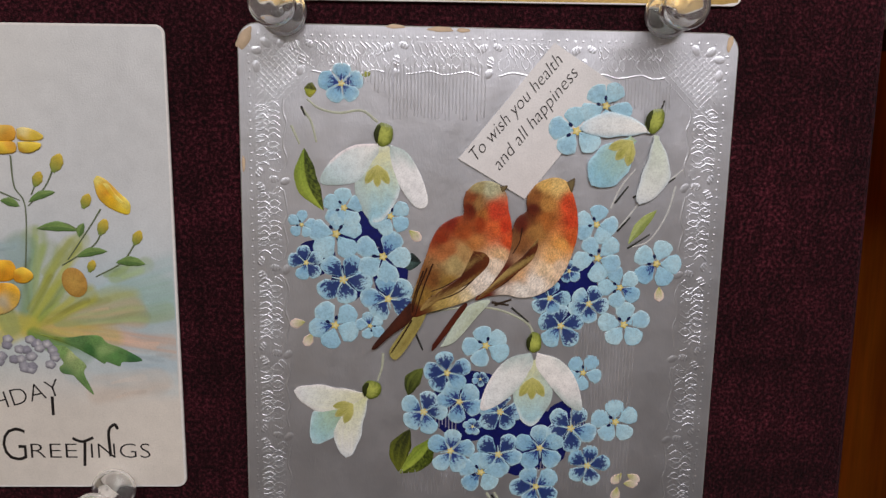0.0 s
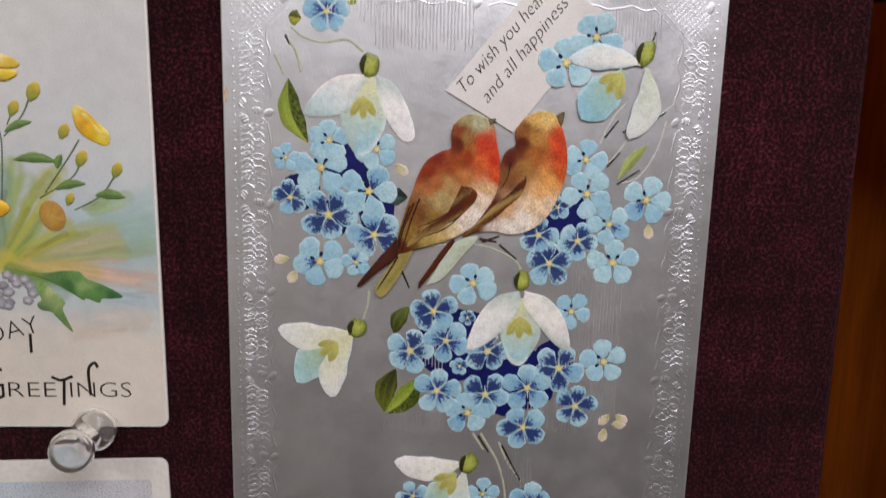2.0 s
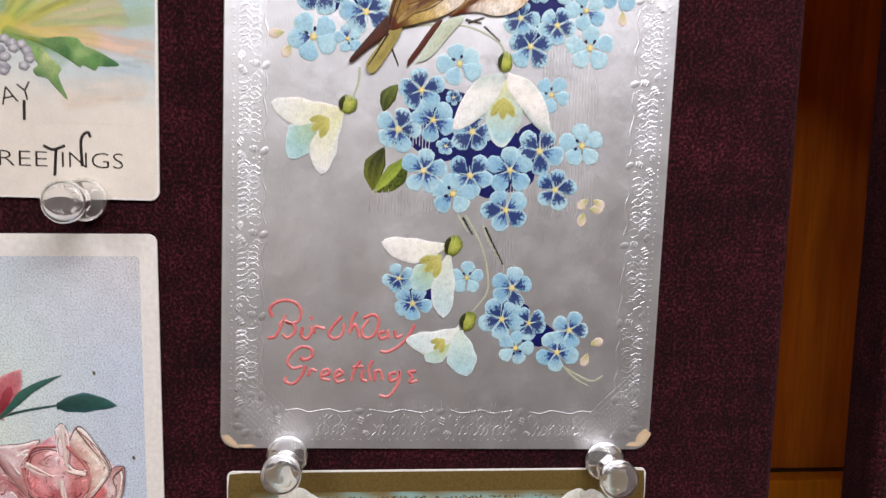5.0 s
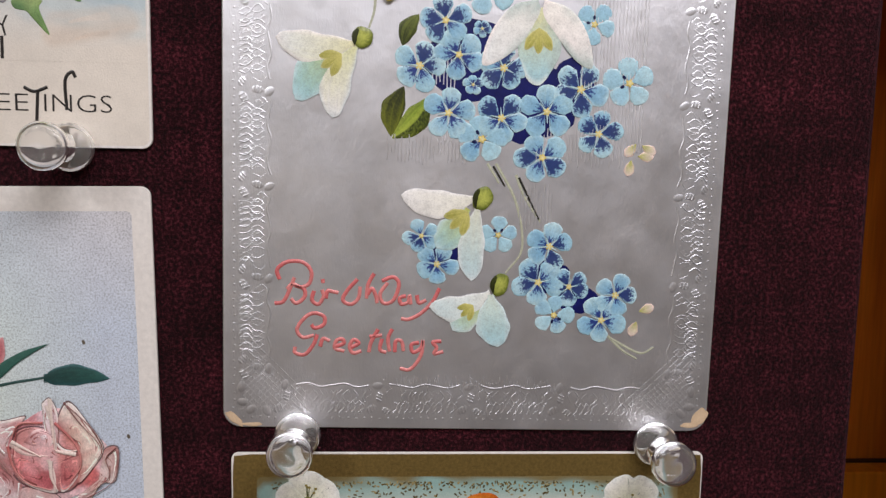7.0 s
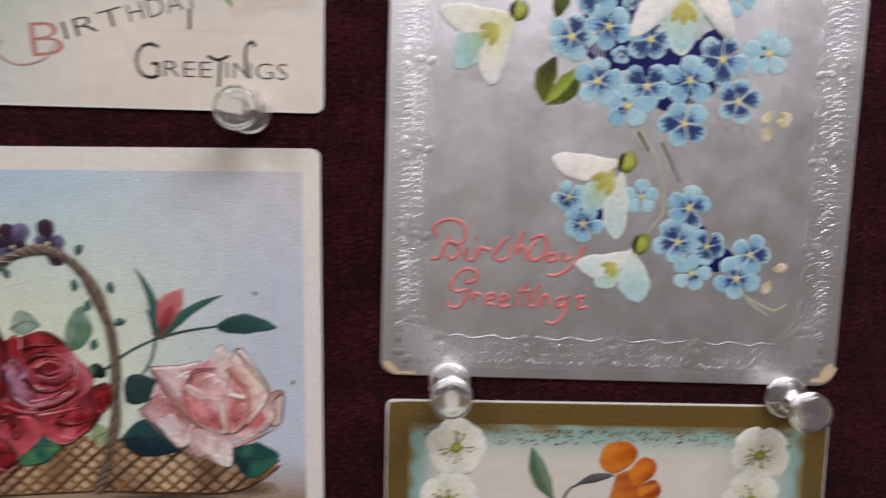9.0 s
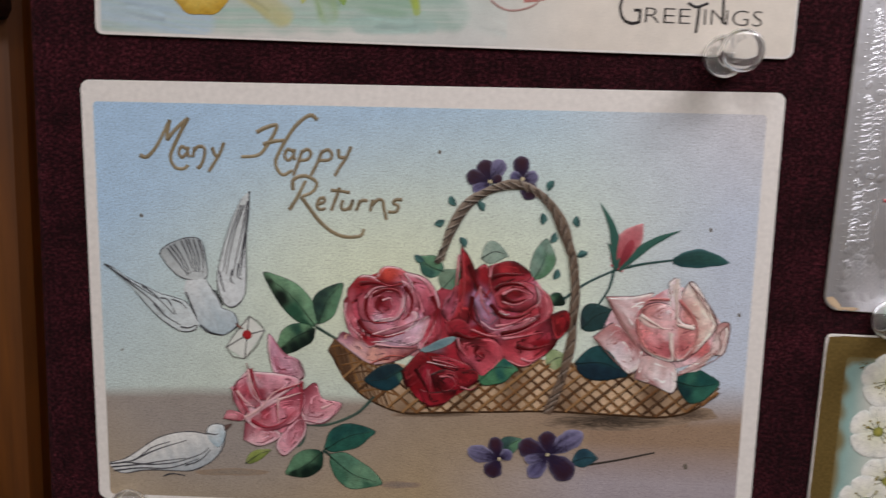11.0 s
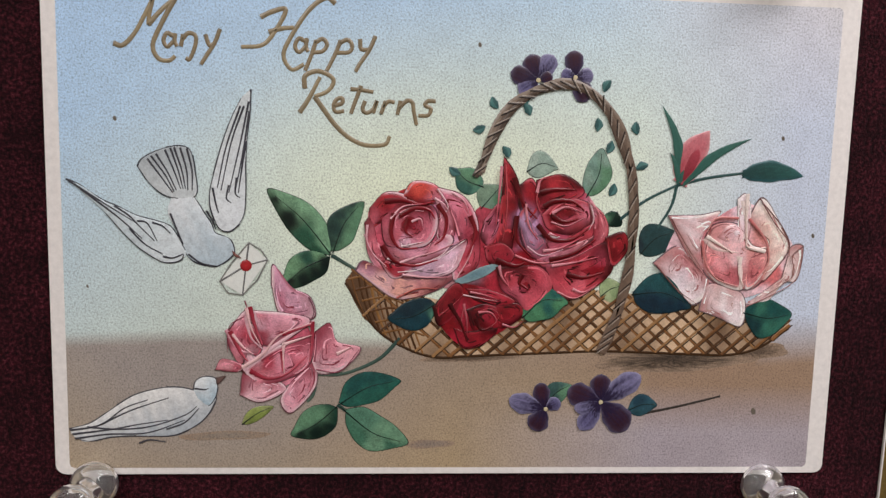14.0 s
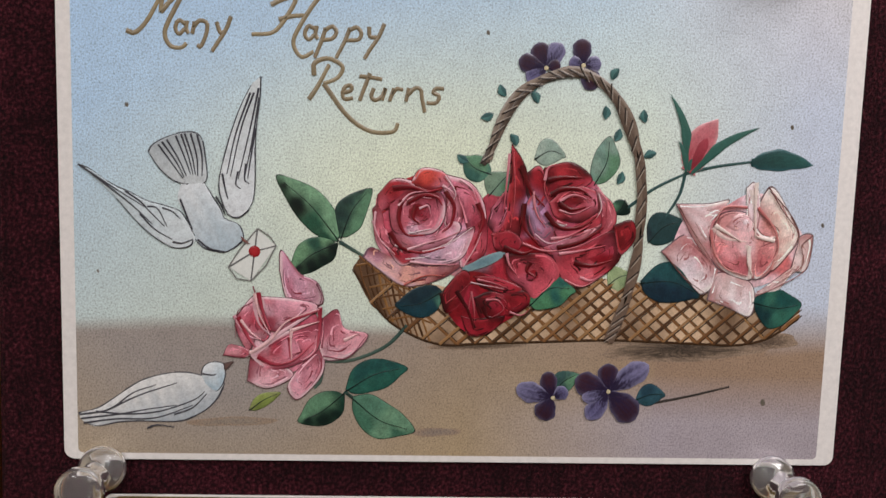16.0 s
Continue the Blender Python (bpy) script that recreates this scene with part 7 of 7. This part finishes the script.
picture(GW - 0.8, GH - 0.8, 1.4, spring_sky, spring_card, material=MATT_INK, step=0.9, label="cloudy cream and blue printed sky")
rs = random.Random(21)
BRUSH = (((40.6, -11.3), (67.5, -2.9), 2.0, 6.0, "a4bfc0", 0.6),
         ((40.6, -11.3), (64.6, -5.1), 1.5, 4.5, "9ab8a8", 0.55),
         ((40.6, -11.3), (58.3, -6.9), 1.2, 4.0, "b4b46a", 0.75),
         ((59.8, -16.0), (66.9, -16.7), 4.0, 4.0, "a4bece", 0.6),
         ((44.4, -10.9), (60.3, -8.3), 2.0, 3.0, "c4a884", 0.7),
         ((40.6, -11.3), (66.2, -14.9), 1.8, 2.6, "d4a888", 0.8),
         ((40.6, -11.3), (55.1, -13.5), 2.2, 3.4, "c6b65a", 0.75),
         ((46.2, -10.2), (66.6, -8.3), 1.0, 2.0, "9aac78", 0.6),
         ((40.9, -11.0), (51.8, -5.1), 1.3, 2.4, "b0ae46", 0.85),
         ((40.9, -11.0), (47.8, -3.4), 1.1, 1.8, "96a64a", 0.8),
         ((40.3, -10.6), (45.8, 2.6), 1.0, 2.6, "8ca050", 0.75),
         ((40.3, -10.6), (43.3, 5.4), 1.0, 2.4, "98aa58", 0.7),
         ((40.1, -10.2), (40.4, 3.3), 1.4, 3.4, "84a088", 0.75),
         ((40.2, -11.0), (50.0, 3.4), 1.0, 2.4, "b6b84a", 0.8),
         ((44.8, -0.9), (51.4, 4.8), 0.8, 1.8, "a8b060", 0.6),
         ((40.6, -11.0), (34.2, -12.1), 2.6, 3.8, "c6ba52", 0.85),
         ((37.8, -11.0), (34.8, -5.9), 2.0, 3.4, "a2aa66", 0.8),
         ((41.8, -12.8), (50.0, -16.1), 1.6, 2.6, "5c8c40", 0.8),
         ((36.9, 2.6), (40.0, 2.6), 3.0, 3.0, "9db4b8", 0.7),
         ((55.8, -1.2), (58.7, 0.2), 0.8, 1.2, "8ea468", 0.8),
         ((57.2, -1.9), (62.9, 0.6), 1.2, 1.6, "9cb07c", 0.7),
         ((49.8, -18.3), (66.7, -19.7), 4.0, 6.0, "b8c8cc", 0.5),
         ((53.0, -23.5), (63.8, -21.6), 3.0, 3.0, "d2bfae", 0.5))
foliage = lambda u, v: brushed(u, v, spring_sky(u, v), BRUSH)
picture(36.0, 46.0, 0.5, foliage, spring_card, "painted_foliage", MATT_INK, 0.1, 0.22, (49.6, -5.5), "soft green, ochre and blue brushwork of leaves")
for outline, tints in ((((41.9, -12.4), (47.4, -13.2), (50.9, -12.8), (53.7, -12.9), (55.0, -14.2), (57.8, -15.3), (61.2, -17.4), (59.4, -17.9), (57.6, -17.9), (56.9, -18.7), (54.8, -17.9), (54.1, -18.2), (52.0, -16.8), (48.0, -14.6)), ((44.2, -13.1, "8a9a40"), (49.4, -13.8, "5a8048"), (53.6, -13.8, "6a9450"), (52.1, -16.0, "3c6c34"), (56.3, -16.8, "5a8848"), (59.8, -17.4, "3a6a3c"), (55.0, -15.3, "8aa868"))), (((41.8, -13.1), (45.2, -14.6), (47.3, -14.9), (49.2, -16.8), (50.9, -18.6), (50.4, -20.1), (51.9, -24.2), (49.3, -21.6), (48.3, -20.5), (46.5, -20.1), (45.9, -19.0), (46.7, -17.9), (44.8, -15.7)), ((43.1, -13.9, "6a8a3c"), (46.5, -16.1, "7a9c58"), (49.1, -18.3, "98b070"), (47.3, -19.4, "56784a"), (50.3, -21.6, "6a8c50"), (48.2, -16.8, "b0bc80")))):
    Relief().patch(outline, "5c8c40", "4a7a38", 0.2, 0.2, 12, 26, paint=painter(tints, 3, 0.6, 0.5)).make("painted_leaf", spring_card, "mid green painted leaf with toothed edge", MATT_INK)
stems(spring_card, (((40.21, 19.98), (40.45, 14.50), (42.11, 10.49), (41.03, -2.90)), ((47.65, 18.06), (45.90, 14.55), (42.64, 11.00)), ((44.49, 15.54), (43.30, 13.02)), ((55.38, 10.59), (53.38, 7.52), (48.93, 1.31)), ((61.25, 4.50), (58.51, 0.85), (53.78, -1.78)), ((55.56, 7.03), (53.65, 3.93), (47.84, 0.27)), ((44.32, 6.94), (48.40, 7.99), (50.84, 6.99)), ((37.89, 13.48), (41.23, 12.00))), 0.3, "6a7458", 0.3, "stem")
for p, q, w in (((42.70, 11.71), (47.61, 13.56), 1.4), ((43.82, 6.94), (51.32, 6.69), 1.8), ((50.48, 1.84), (56.10, 2.91), 1.6), ((57.49, 0.85), (62.85, 0.57), 1.8), ((51.23, 5.46), (52.21, 8.02), 1.4), ((37.76, 11.97), (41.15, 10.98), 1.6)):
    leaf(spring_card, p, q, w, "6a8a48", "86a05c", "587840", 0.08, "painted_leaf", 0.3)
def petal_group(petals, lift, label):
    ob = None
    for i, (outline, tints) in enumerate(petals):
        rel = Relief().patch(outline, "e8c040", "d0962c", lift + 0.1 * i, 0.75, 12, 24, paint=painter(tints, 2.6, 0.3, 0.2))
        made = rel.make("petal" if ob else "yellow_flower", ob or spring_card, "" if ob else label, MATT_INK)
        ob = ob or made


petal_group(((((36.4, 24.5), (38.8, 25.2), (40.9, 25.1), (41.5, 23.9), (40.7, 22.5), (37.2, 22.5), (35.5, 23.1)), ((38.8, 24.6, "e2b84c"), (40.0, 23.2, "dc9c2c"), (37.3, 23.5, "e0a838"))), (((41.7, 24.6), (43.0, 24.9), (45.0, 24.3), (46.2, 23.4), (45.7, 22.7), (43.5, 22.5), (41.7, 22.9)), ((42.9, 24.4, "ecd890"), (45.3, 23.6, "e6c440"), (42.5, 23.0, "dcac34"))), (((36.1, 22.1), (38.6, 22.4), (41.0, 22.3), (41.4, 21.1), (40.5, 20.3), (37.4, 20.2), (35.3, 20.7)), ((38.5, 21.4, "ecc83c"), (40.3, 22.1, "dca030"), (37.4, 20.7, "e4b838"))), (((41.7, 22.3), (43.8, 22.4), (45.7, 22.1), (45.4, 21.2), (43.6, 20.4), (41.9, 20.7)), ((42.7, 21.8, "e8cc50"), (44.7, 21.1, "e8c83c"), (42.3, 20.8, "c89a2c")))), 0.3, "raised golden yellow flower")
petal_group(((((54.4, 15.6), (55.2, 16.5), (56.9, 15.6), (58.9, 13.5), (60.6, 11.7), (60.5, 9.9), (59.4, 9.7), (56.6, 11.0), (55.0, 12.8)), ((55.2, 15.6, "ecd870"), (56.2, 14.6, "e0b030"), (57.4, 12.1, "eab820"), (59.4, 10.3, "eccc30"), (60.2, 11.7, "f0da60"), (56.8, 13.5, "d89820"))), (((55.5, 15.8), (56.9, 15.3), (58.5, 13.3), (60.2, 11.4), (59.5, 11.0), (57.8, 12.4), (56.5, 13.8)), ((56.2, 15.3, "f0dc70"), (57.5, 13.5, "e2b42c"), (58.8, 12.1, "f2e070"), (59.9, 11.4, "e0b83c")))), 0.3, "raised golden yellow flower seen from the side")
petal_group(((((34.7, 0.8), (36.8, 1.2), (38.8, 1.0), (39.5, -0.6), (38.5, -2.5), (35.4, -2.7), (34.1, -1.3)), ((36.7, 0.5, "f0b828"), (37.9, -1.6, "dc9418"), (35.5, -1.3, "e8a820"))), (((39.2, -0.6), (40.8, -0.1), (42.2, -0.9), (42.5, -2.0), (41.2, -3.0), (39.5, -2.9), (38.9, -2.0)), ((40.7, -0.6, "f4c838"), (41.6, -2.0, "e8b02c"), (39.6, -2.3, "d89018"))), (((34.3, -3.3), (36.4, -3.0), (38.8, -3.2), (40.0, -4.8), (39.1, -7.3), (36.6, -8.8), (33.9, -8.5)), ((36.3, -3.8, "e8a420"), (39.1, -4.1, "f0b428"), (38.9, -6.6, "dcb04c"), (36.8, -6.7, "c0b090"), (36.0, -8.1, "d8b868")))), 0.3, "raised golden yellow flower")
for (u, v), r in (((48.18, 18.57), 1.5), ((44.61, 15.74), 1.2), ((52.87, 11.89), 1.2), ((55.57, 7.23), 1.3), ((61.60, 5.32), 1.2), ((53.09, 0.09), 1.0)):
    Relief().petal((u - 0.5 * r, v - r), (u + 0.5 * r, v + 1.2 * r), 1.5 * r, "7a9048", "d9b840", None, 0.3, 0.35, 0, 0.5, 0.6, 0.4).make("flower_bud", spring_card, "yellow-green bud")
Relief().blob(*(49.85, -2.85), 2.2, 2.8, 20, "c9a050", "b88a40", 0.35, 0.5, grain=0.5).make("seed_head", spring_card, "ochre seed head")
for i in range(26):
    a = rs.uniform(0, 6.28)
    k = rs.uniform(0, 1) ** 0.5
    u, v = (38.87, -16.95)
    Relief().blob(u + 7.5 * k * math.cos(a), v + 3.6 * k * math.sin(a), 1.0, 0.85, 0, rs.choice(("b4b2ba", "c6c4ca", "a29fac", "d0cdd0")), "86848e", 0.3, 0.35, 5, 0.1, n=14, rings=4).make("lilac_floret", spring_card, "tiny lilac flower")
# left-hand clump, seen late
CLUMP = (((-66.0, -38.0), (2.0, -36.0), 5.0, 4.0, "8fb2a6", 0.75), ((-66.0, -37.0), (-48.0, -40.0), 4.0, 4.0, "aec4d6", 0.8), ((-40.0, -30.0), (-8.0, -34.0), 3.0, 4.0, "86ac90", 0.7),
         ((-42.0, -31.0), (-31.0, -38.0), 2.0, 2.6, "c2b874", 0.7), ((-8.0, -24.0), (-4.6, -36.0), 1.6, 0.8, "9cae38", 0.9), ((-16.0, -24.0), (-12.0, -33.0), 1.6, 1.0, "8ca64a", 0.8),
         ((-26.0, -25.0), (-22.0, -37.0), 1.8, 2.4, "9ab488", 0.7), ((-16.0, -39.0), (-2.0, -39.0), 2.0, 1.6, "9dbab4", 0.7), ((4.0, -36.0), (20.0, -40.0), 3.0, 3.0, "c6d0cc", 0.4))
picture(80.0, 20.0, 0.5, lambda u, v: brushed(u, v, spring_sky(u, v), CLUMP), spring_card, "painted_foliage", MATT_INK, 0.1, 0.3, (-27.0, -32.0), "soft green and teal brushwork of leaves")
(LU, LV) = (-4.72, -28.93)
for i in range(12):
    a = radians(200 + 30 * i + rs.uniform(-10, 10))
    Relief().petal((LU - 18, LV + 8), (LU - 18 + 20 * math.cos(a), LV + 8 + 15 * math.sin(a)), 5, rs.choice(("8aa44a", "a8b45c", "6f9a54", "7fa884")), rs.choice(("b4bc70", "94b09a", "88a850")), None, 0.12, 0.15, rs.uniform(-0.1, 0.1), 0.5, 0.8, 0.3, None, 0, None, 0.6).make("painted_leaf", spring_card, "soft green painted leaf", MATT_INK)
for (u, v), a, b in (((-47.0, -34.2), 5.5, 4.2), ((-30.06, -26.05), 6, 4), ((-41.49, -22.28), 6, 4.5), ((-20.06, -15.60), 5, 4)):
    Relief().blob(u, v, a, b, 0, "e2c860", "c49c34", 0.35, 0.5, 6, 0.06, 0.05, grain=0.4).make("yellow_flower", spring_card, "raised golden yellow flower")
for text, p, q, size, tint in (("B", (14.86, -34.07), (20.52, -33.49), 9.0, "b87a74"), ("HDAY", (33.13, -27.48), (45.64, -24.36), 4.8, "221e1e"), ("G", (33.74, -37.34), (38.16, -37.34), 9.8, "221e1e"), ("REE", (38.84, -36.77), (47.48, -36.78), 4.3, "221e1e"), ("INGS", (50.12, -36.78), (61.24, -36.78), 4.3, "221e1e")):
    lettering(text, p, size, math.degrees(math.atan2(q[1] - p[1], q[0] - p[0])), tint, spring_card, "lettering", 0.0, -0.015, 0.14, width=math.hypot(q[0] - p[0], q[1] - p[1]))
lettering("IRT", (21.29, -30.98), 4.8, math.degrees(math.atan2((32.49, -27.70)[1] - (21.29, -30.98)[1], (32.49, -27.70)[0] - (21.29, -30.98)[0])), "221e1e", spring_card, "lettering", 0.0, -0.015, 0.14, width=(32.49, -27.70)[0] - (21.29, -30.98)[0])
Relief().stroke([(10.33, -31.08), (9.54, -33.39), (13.24, -35.36), (18.06, -34.18), (20.55, -30.79)], 0.55, "b0908a", 0.15, 0.1, 0.4).make("flourish", spring_card)
stems(spring_card, (((47.34, -32.82), (49.08, -33.50), (51.24, -32.71)), ((49.62, -33.27), (49.28, -38.37)), ((54.27, -36.44), (54.15, -31.58), (55.29, -30.12), (55.87, -31.02)), ((44.17, -24.58), (44.11, -28.24))), 0.55, "221e1e", 0.12, "letter_stroke", taper=0.0)

# ---- the lower card with orange flowers ----
orange_card = postcard(14.45, 1346.6, -0.2, "gilt-edged postcard with orange and white flowers on cream", 0.7)
FW, FH = 86.6, 134.2
card_slab(FW, FH, 1.2, 0.5, CARD, orange_card)
picture(FW - 0.5, FH - 0.5, 1.0, lambda u, v: np.ones((*u.shape, 3)), orange_card, "gilt_border", OLIVE_GILT, 0.03, 3.0, label="tarnished gilt border")


def orange_ground(u, v):
    d = np.minimum(FW / 2 - abs(u), FH / 2 - abs(v))
    base = mixc(lin("8fb0ac"), lin("b9c8c0"), np.clip((d - 6) / 4, 0, 1))
    base = mixc(base, np.broadcast_to(lin("dcd6ce"), base.shape), np.clip((d - 8.5 + 1.2 * wash(u, v, 6, 5)) / 5, 0, 1))
    return mixc(base, np.broadcast_to(lin("7d6f48"), base.shape), np.clip((6.2 - d + 0.8 * wash(u, v, 4, 1.0)) / 1.6, 0, 1))


picture(FW - 9, FH - 9, 1.0, orange_ground, orange_card, material=MATT_INK, step=0.6, lift=0.06, label="cream printed ground fading to turquoise")
rf = random.Random(31)
rel = Relief()
for i in range(420):
    u = rf.uniform(-FW / 2 + 7, FW / 2 - 7)
    v = FH / 2 - 5.6 - rf.random() ** 2 * 3.0
    rel.blob(u, v, rf.uniform(0.15, 0.4), rf.uniform(0.12, 0.22), rf.uniform(0, 180), rf.choice(("6d6038", "9a8c60", "5a5030")), None, 0.09, 0.08, n=7, rings=3)
tagged(rel.make("gilt_stipple", orange_card, "ragged gilt stippling"), kind="stuff")


def white_blossom(at, r, turn):
    rel = Relief()
    for i in range(5):
        a = radians(turn + 72 * i)
        rel.petal(at, (at[0] + r * math.cos(a), at[1] + r * math.sin(a)), r * (1.0 + 0.12 * rf.uniform(-1, 1)), "dcdcc0", "f4f2ee", "e6eae6", 0.25 + 0.04 * i, 0.45, 0.06 * rf.uniform(-1, 1), 0.62, 0.5, 0.2, grain=0.1, clover=True)
        for q in range(5):
            w, k0 = a + rf.uniform(-0.45, 0.45), rf.uniform(0.35, 0.6)
            rel.stroke([(at[0] + k0 * r * math.cos(w), at[1] + k0 * r * math.sin(w)), (at[0] + (k0 + 0.3) * r * math.cos(w), at[1] + (k0 + 0.3) * r * math.sin(w))], 0.22, rf.choice(("b9bdaa", "c6c9bd", "a8b0a4")), 0.62, 0.05, 0.8, 4)
    ob = rel.make("white_blossom", orange_card)
    c = Relief().blob(at[0], at[1], 0.18 * r, 0.18 * r, 0, "b8ae58", "7e8440", 0.75, 0.2, n=10, rings=3)
    for i in range(13):
        a, k = rf.uniform(0, 6.28), rf.uniform(0.3, 0.55) * r
        c.stroke([at, (at[0] + k * math.cos(a), at[1] + k * math.sin(a))], 0.16, "5a5c34", 0.72, 0.05, 0.2, 3)
        c.blob(at[0] + k * math.cos(a), at[1] + k * math.sin(a), 0.3, 0.25, 0, "8c8040", None, 0.75, 0.1, n=7, rings=3)
    c.make("stamen_cluster", ob, "yellow-green stamens")


for i, (u, v) in enumerate(((-29.67, 57.86), (29.97, 57.13), (-30.82, 47.10), (28.90, 47.86), (-27.74, 36.43), (-31.29, 31.72), (29.90, 32.88))):
    white_blossom((u, v), 6.0, 20 + 31 * i)
bloom = None
for outline, c0, c1 in ((((1.8, 52.8), (4.6, 53.5), (6.7, 49.9), (6.2, 45.6), (4.8, 44.4), (2.4, 45.5), (-0.2, 45.4), (0.5, 47.3)), "b85a2c", "a04a24"), (((-1.7, 55.7), (-0.5, 58.7), (3.5, 59.5), (5.7, 57.7), (5.0, 55.3), (1.7, 53.1), (-0.7, 53.9)), "c8641a", "b45014"), (((4.0, 53.5), (6.7, 56.3), (9.4, 55.5), (9.3, 53.0), (7.1, 51.1), (4.9, 50.5)), "cc6420", "b44e18"), (((6.0, 50.5), (9.4, 51.8), (10.8, 49.5), (9.2, 47.6), (6.5, 48.1)), "b04a1c", "8e3a18")):
    made = Relief().patch(outline, c0, c1, 0.4 if bloom is None else 0.55, 0.6, 12, 22, 0.4, 200, "dc8430", 0.3).make("petal" if bloom else "orange_flower", bloom or orange_card, "" if bloom else "raised orange flower with ruffled petals")
    bloom = bloom or made
for base, petals in (((-1.91, 35.88), ((60, 6.5, 6), (130, 6.5, 6), (190, 6, 5.6), (270, 6, 5.6), (330, 6, 5.6))),):
    rel = Relief()
    for i, (a, ln, w) in enumerate(petals):
        a = radians(a)
        rel.petal(base, (base[0] + ln * math.cos(a), base[1] + ln * math.sin(a)), w, "c06a20", "c8601c", "b04818", 0.4 + 0.05 * i, 0.5, 0.02, 0.62, 0.5, 0.3, "8a2c10", 0.25, None, 0.5)
    rel.blob(base[0], base[1], 1.0, 1.0, 0, "d8a838", "a87820", 0.9, 0.3, n=14)
    rel.make("orange_flower", orange_card, "raised orange flower")
leaf(orange_card, (-10.33, 47.33), (-14.93, 58.14), 3.6, "5a7458", "4a6454", "7a9078", 0.05, "green_leaf", 0.3)
leaf(orange_card, (-9.44, 41.99), (1.15, 45.88), 2.8, "4a6a50", "5a7a5c", "7a9474", 0.05, "green_leaf", 0.3)
leaf(orange_card, (-5.99, 50.65), (1.48, 52.63), 1.8, "5a5a62", "6a6a70", "50525a", 0.05, "green_leaf", 0.3)
for p, q in (((-16.36, 42.99), (-19.43, 47.07)), ((-15.72, 41.81), (-19.79, 43.13)), ((-15.12, 41.23), (-16.75, 45.96))):
    leaf(orange_card, p, q, 1.8, "7a7c8c", "8e90a0", "66687a", 0.05, "grey_bud", 0.3)
stems(orange_card, (((-11.02, 29.87), (-10.09, 43.17), (-10.37, 47.92)), ((-10.10, 43.41), (-7.60, 49.18), (-5.42, 50.67)), ((-14.38, 32.21), (-15.35, 41.22))), 0.6, "4f5c48", 0.25, "stem")

# ---- gilt cards that only show an edge ----
for x, z, w, h, turn, label in ((16.9, 1623.6, 86.6, 133.0, -0.35, "gold-faced postcard above the silver one, edge in view"), (-104.5, 1320.4, 136.0, 89.0, 0.55, "gilt postcard below the basket card, upper edge in view")):
    c = postcard(x, z, turn, label, 0.7)
    card_slab(w, h, 1.6, 0.5, CARD, c)
    picture(w - 0.5, h - 0.5, 1.4, lambda u, v: np.ones((*u.shape, 3)), c, "gilt_face", GILT if z > 1500 else OLIVE_GILT, 0.03, 3.0, label="gilt printed face")
    picture(w - 14, h - 14, 1.4, lambda u, v: mixc(lin("d8d0bc"), lin("c8c4b4"), 0.5 + 0.5 * wash(u, v, 3, 9)), c, step=2.5, lift=0.06)
    rel = Relief()
    for i in range(60):
        s = -w / 2 + 4 + (w - 8) * i / 59
        for sv in (-1, 1):
            rel.blob(s, sv * (h / 2 - 2.2), 0.55, 0.4, 0, "ffffff", None, 0.04, 0.2, n=9, rings=3)
    tagged(rel.make("beading", c, "raised gilt beads", GILT if z > 1500 else OLIVE_GILT), kind="stuff")


# ---- push pins ----
def lathe(profile, n=28):
    verts, faces = [], []
    for d, r in profile:
        for i in range(n):
            a = 2 * math.pi * i / n
            verts.append((r * MM * math.cos(a), -d * MM, r * MM * math.sin(a)))
    for k in range(len(profile) - 1):
        for i in range(n):
            a, b = k * n + i, k * n + (i + 1) % n
            faces.append((a, a + n, b + n, b))
    faces.append(tuple(range(n)))
    faces.append(tuple(range((len(profile) - 1) * n, len(profile) * n))[::-1])
    return verts, faces


def push_pin(x, z):
    ob = tagged(new("push_pin"), "clear plastic push pin pressed into the board", "push pin", "push pins")
    ob.matrix_world = pose(x * MM, -0.0008, z * MM)
    v, f = lathe([(0.0, 3.2), (0.25, 3.9), (0.9, 4.15), (1.7, 4.0), (2.4, 3.3), (2.9, 2.5), (3.6, 2.05), (5.0, 1.9), (6.6, 1.95), (7.6, 2.2), (8.2, 2.8), (8.7, 3.5), (9.5, 3.85), (10.5, 3.85), (11.2, 3.5), (11.6, 2.8), (11.5, 1.6), (11.3, 0.5)])
    mesh_object("clear_body", v, f, ACRYLIC, ob)
    v, f = lathe([(-9.0, 0.08), (-7.5, 0.5), (0.0, 0.55), (6.5, 0.55), (6.6, 0.3)], 12)
    mesh_object("needle", v, f, STEEL, ob, "steel needle")
    return ob


for x, z in ((-19.8, 1555.1), (46.6, 1555.2), (-54.2, 1467.7), (-16.6, 1417.5), (48.4, 1415.6), (-172.6, 1369.5), (-52.3, 1370.4)):
    push_pin(x, z)
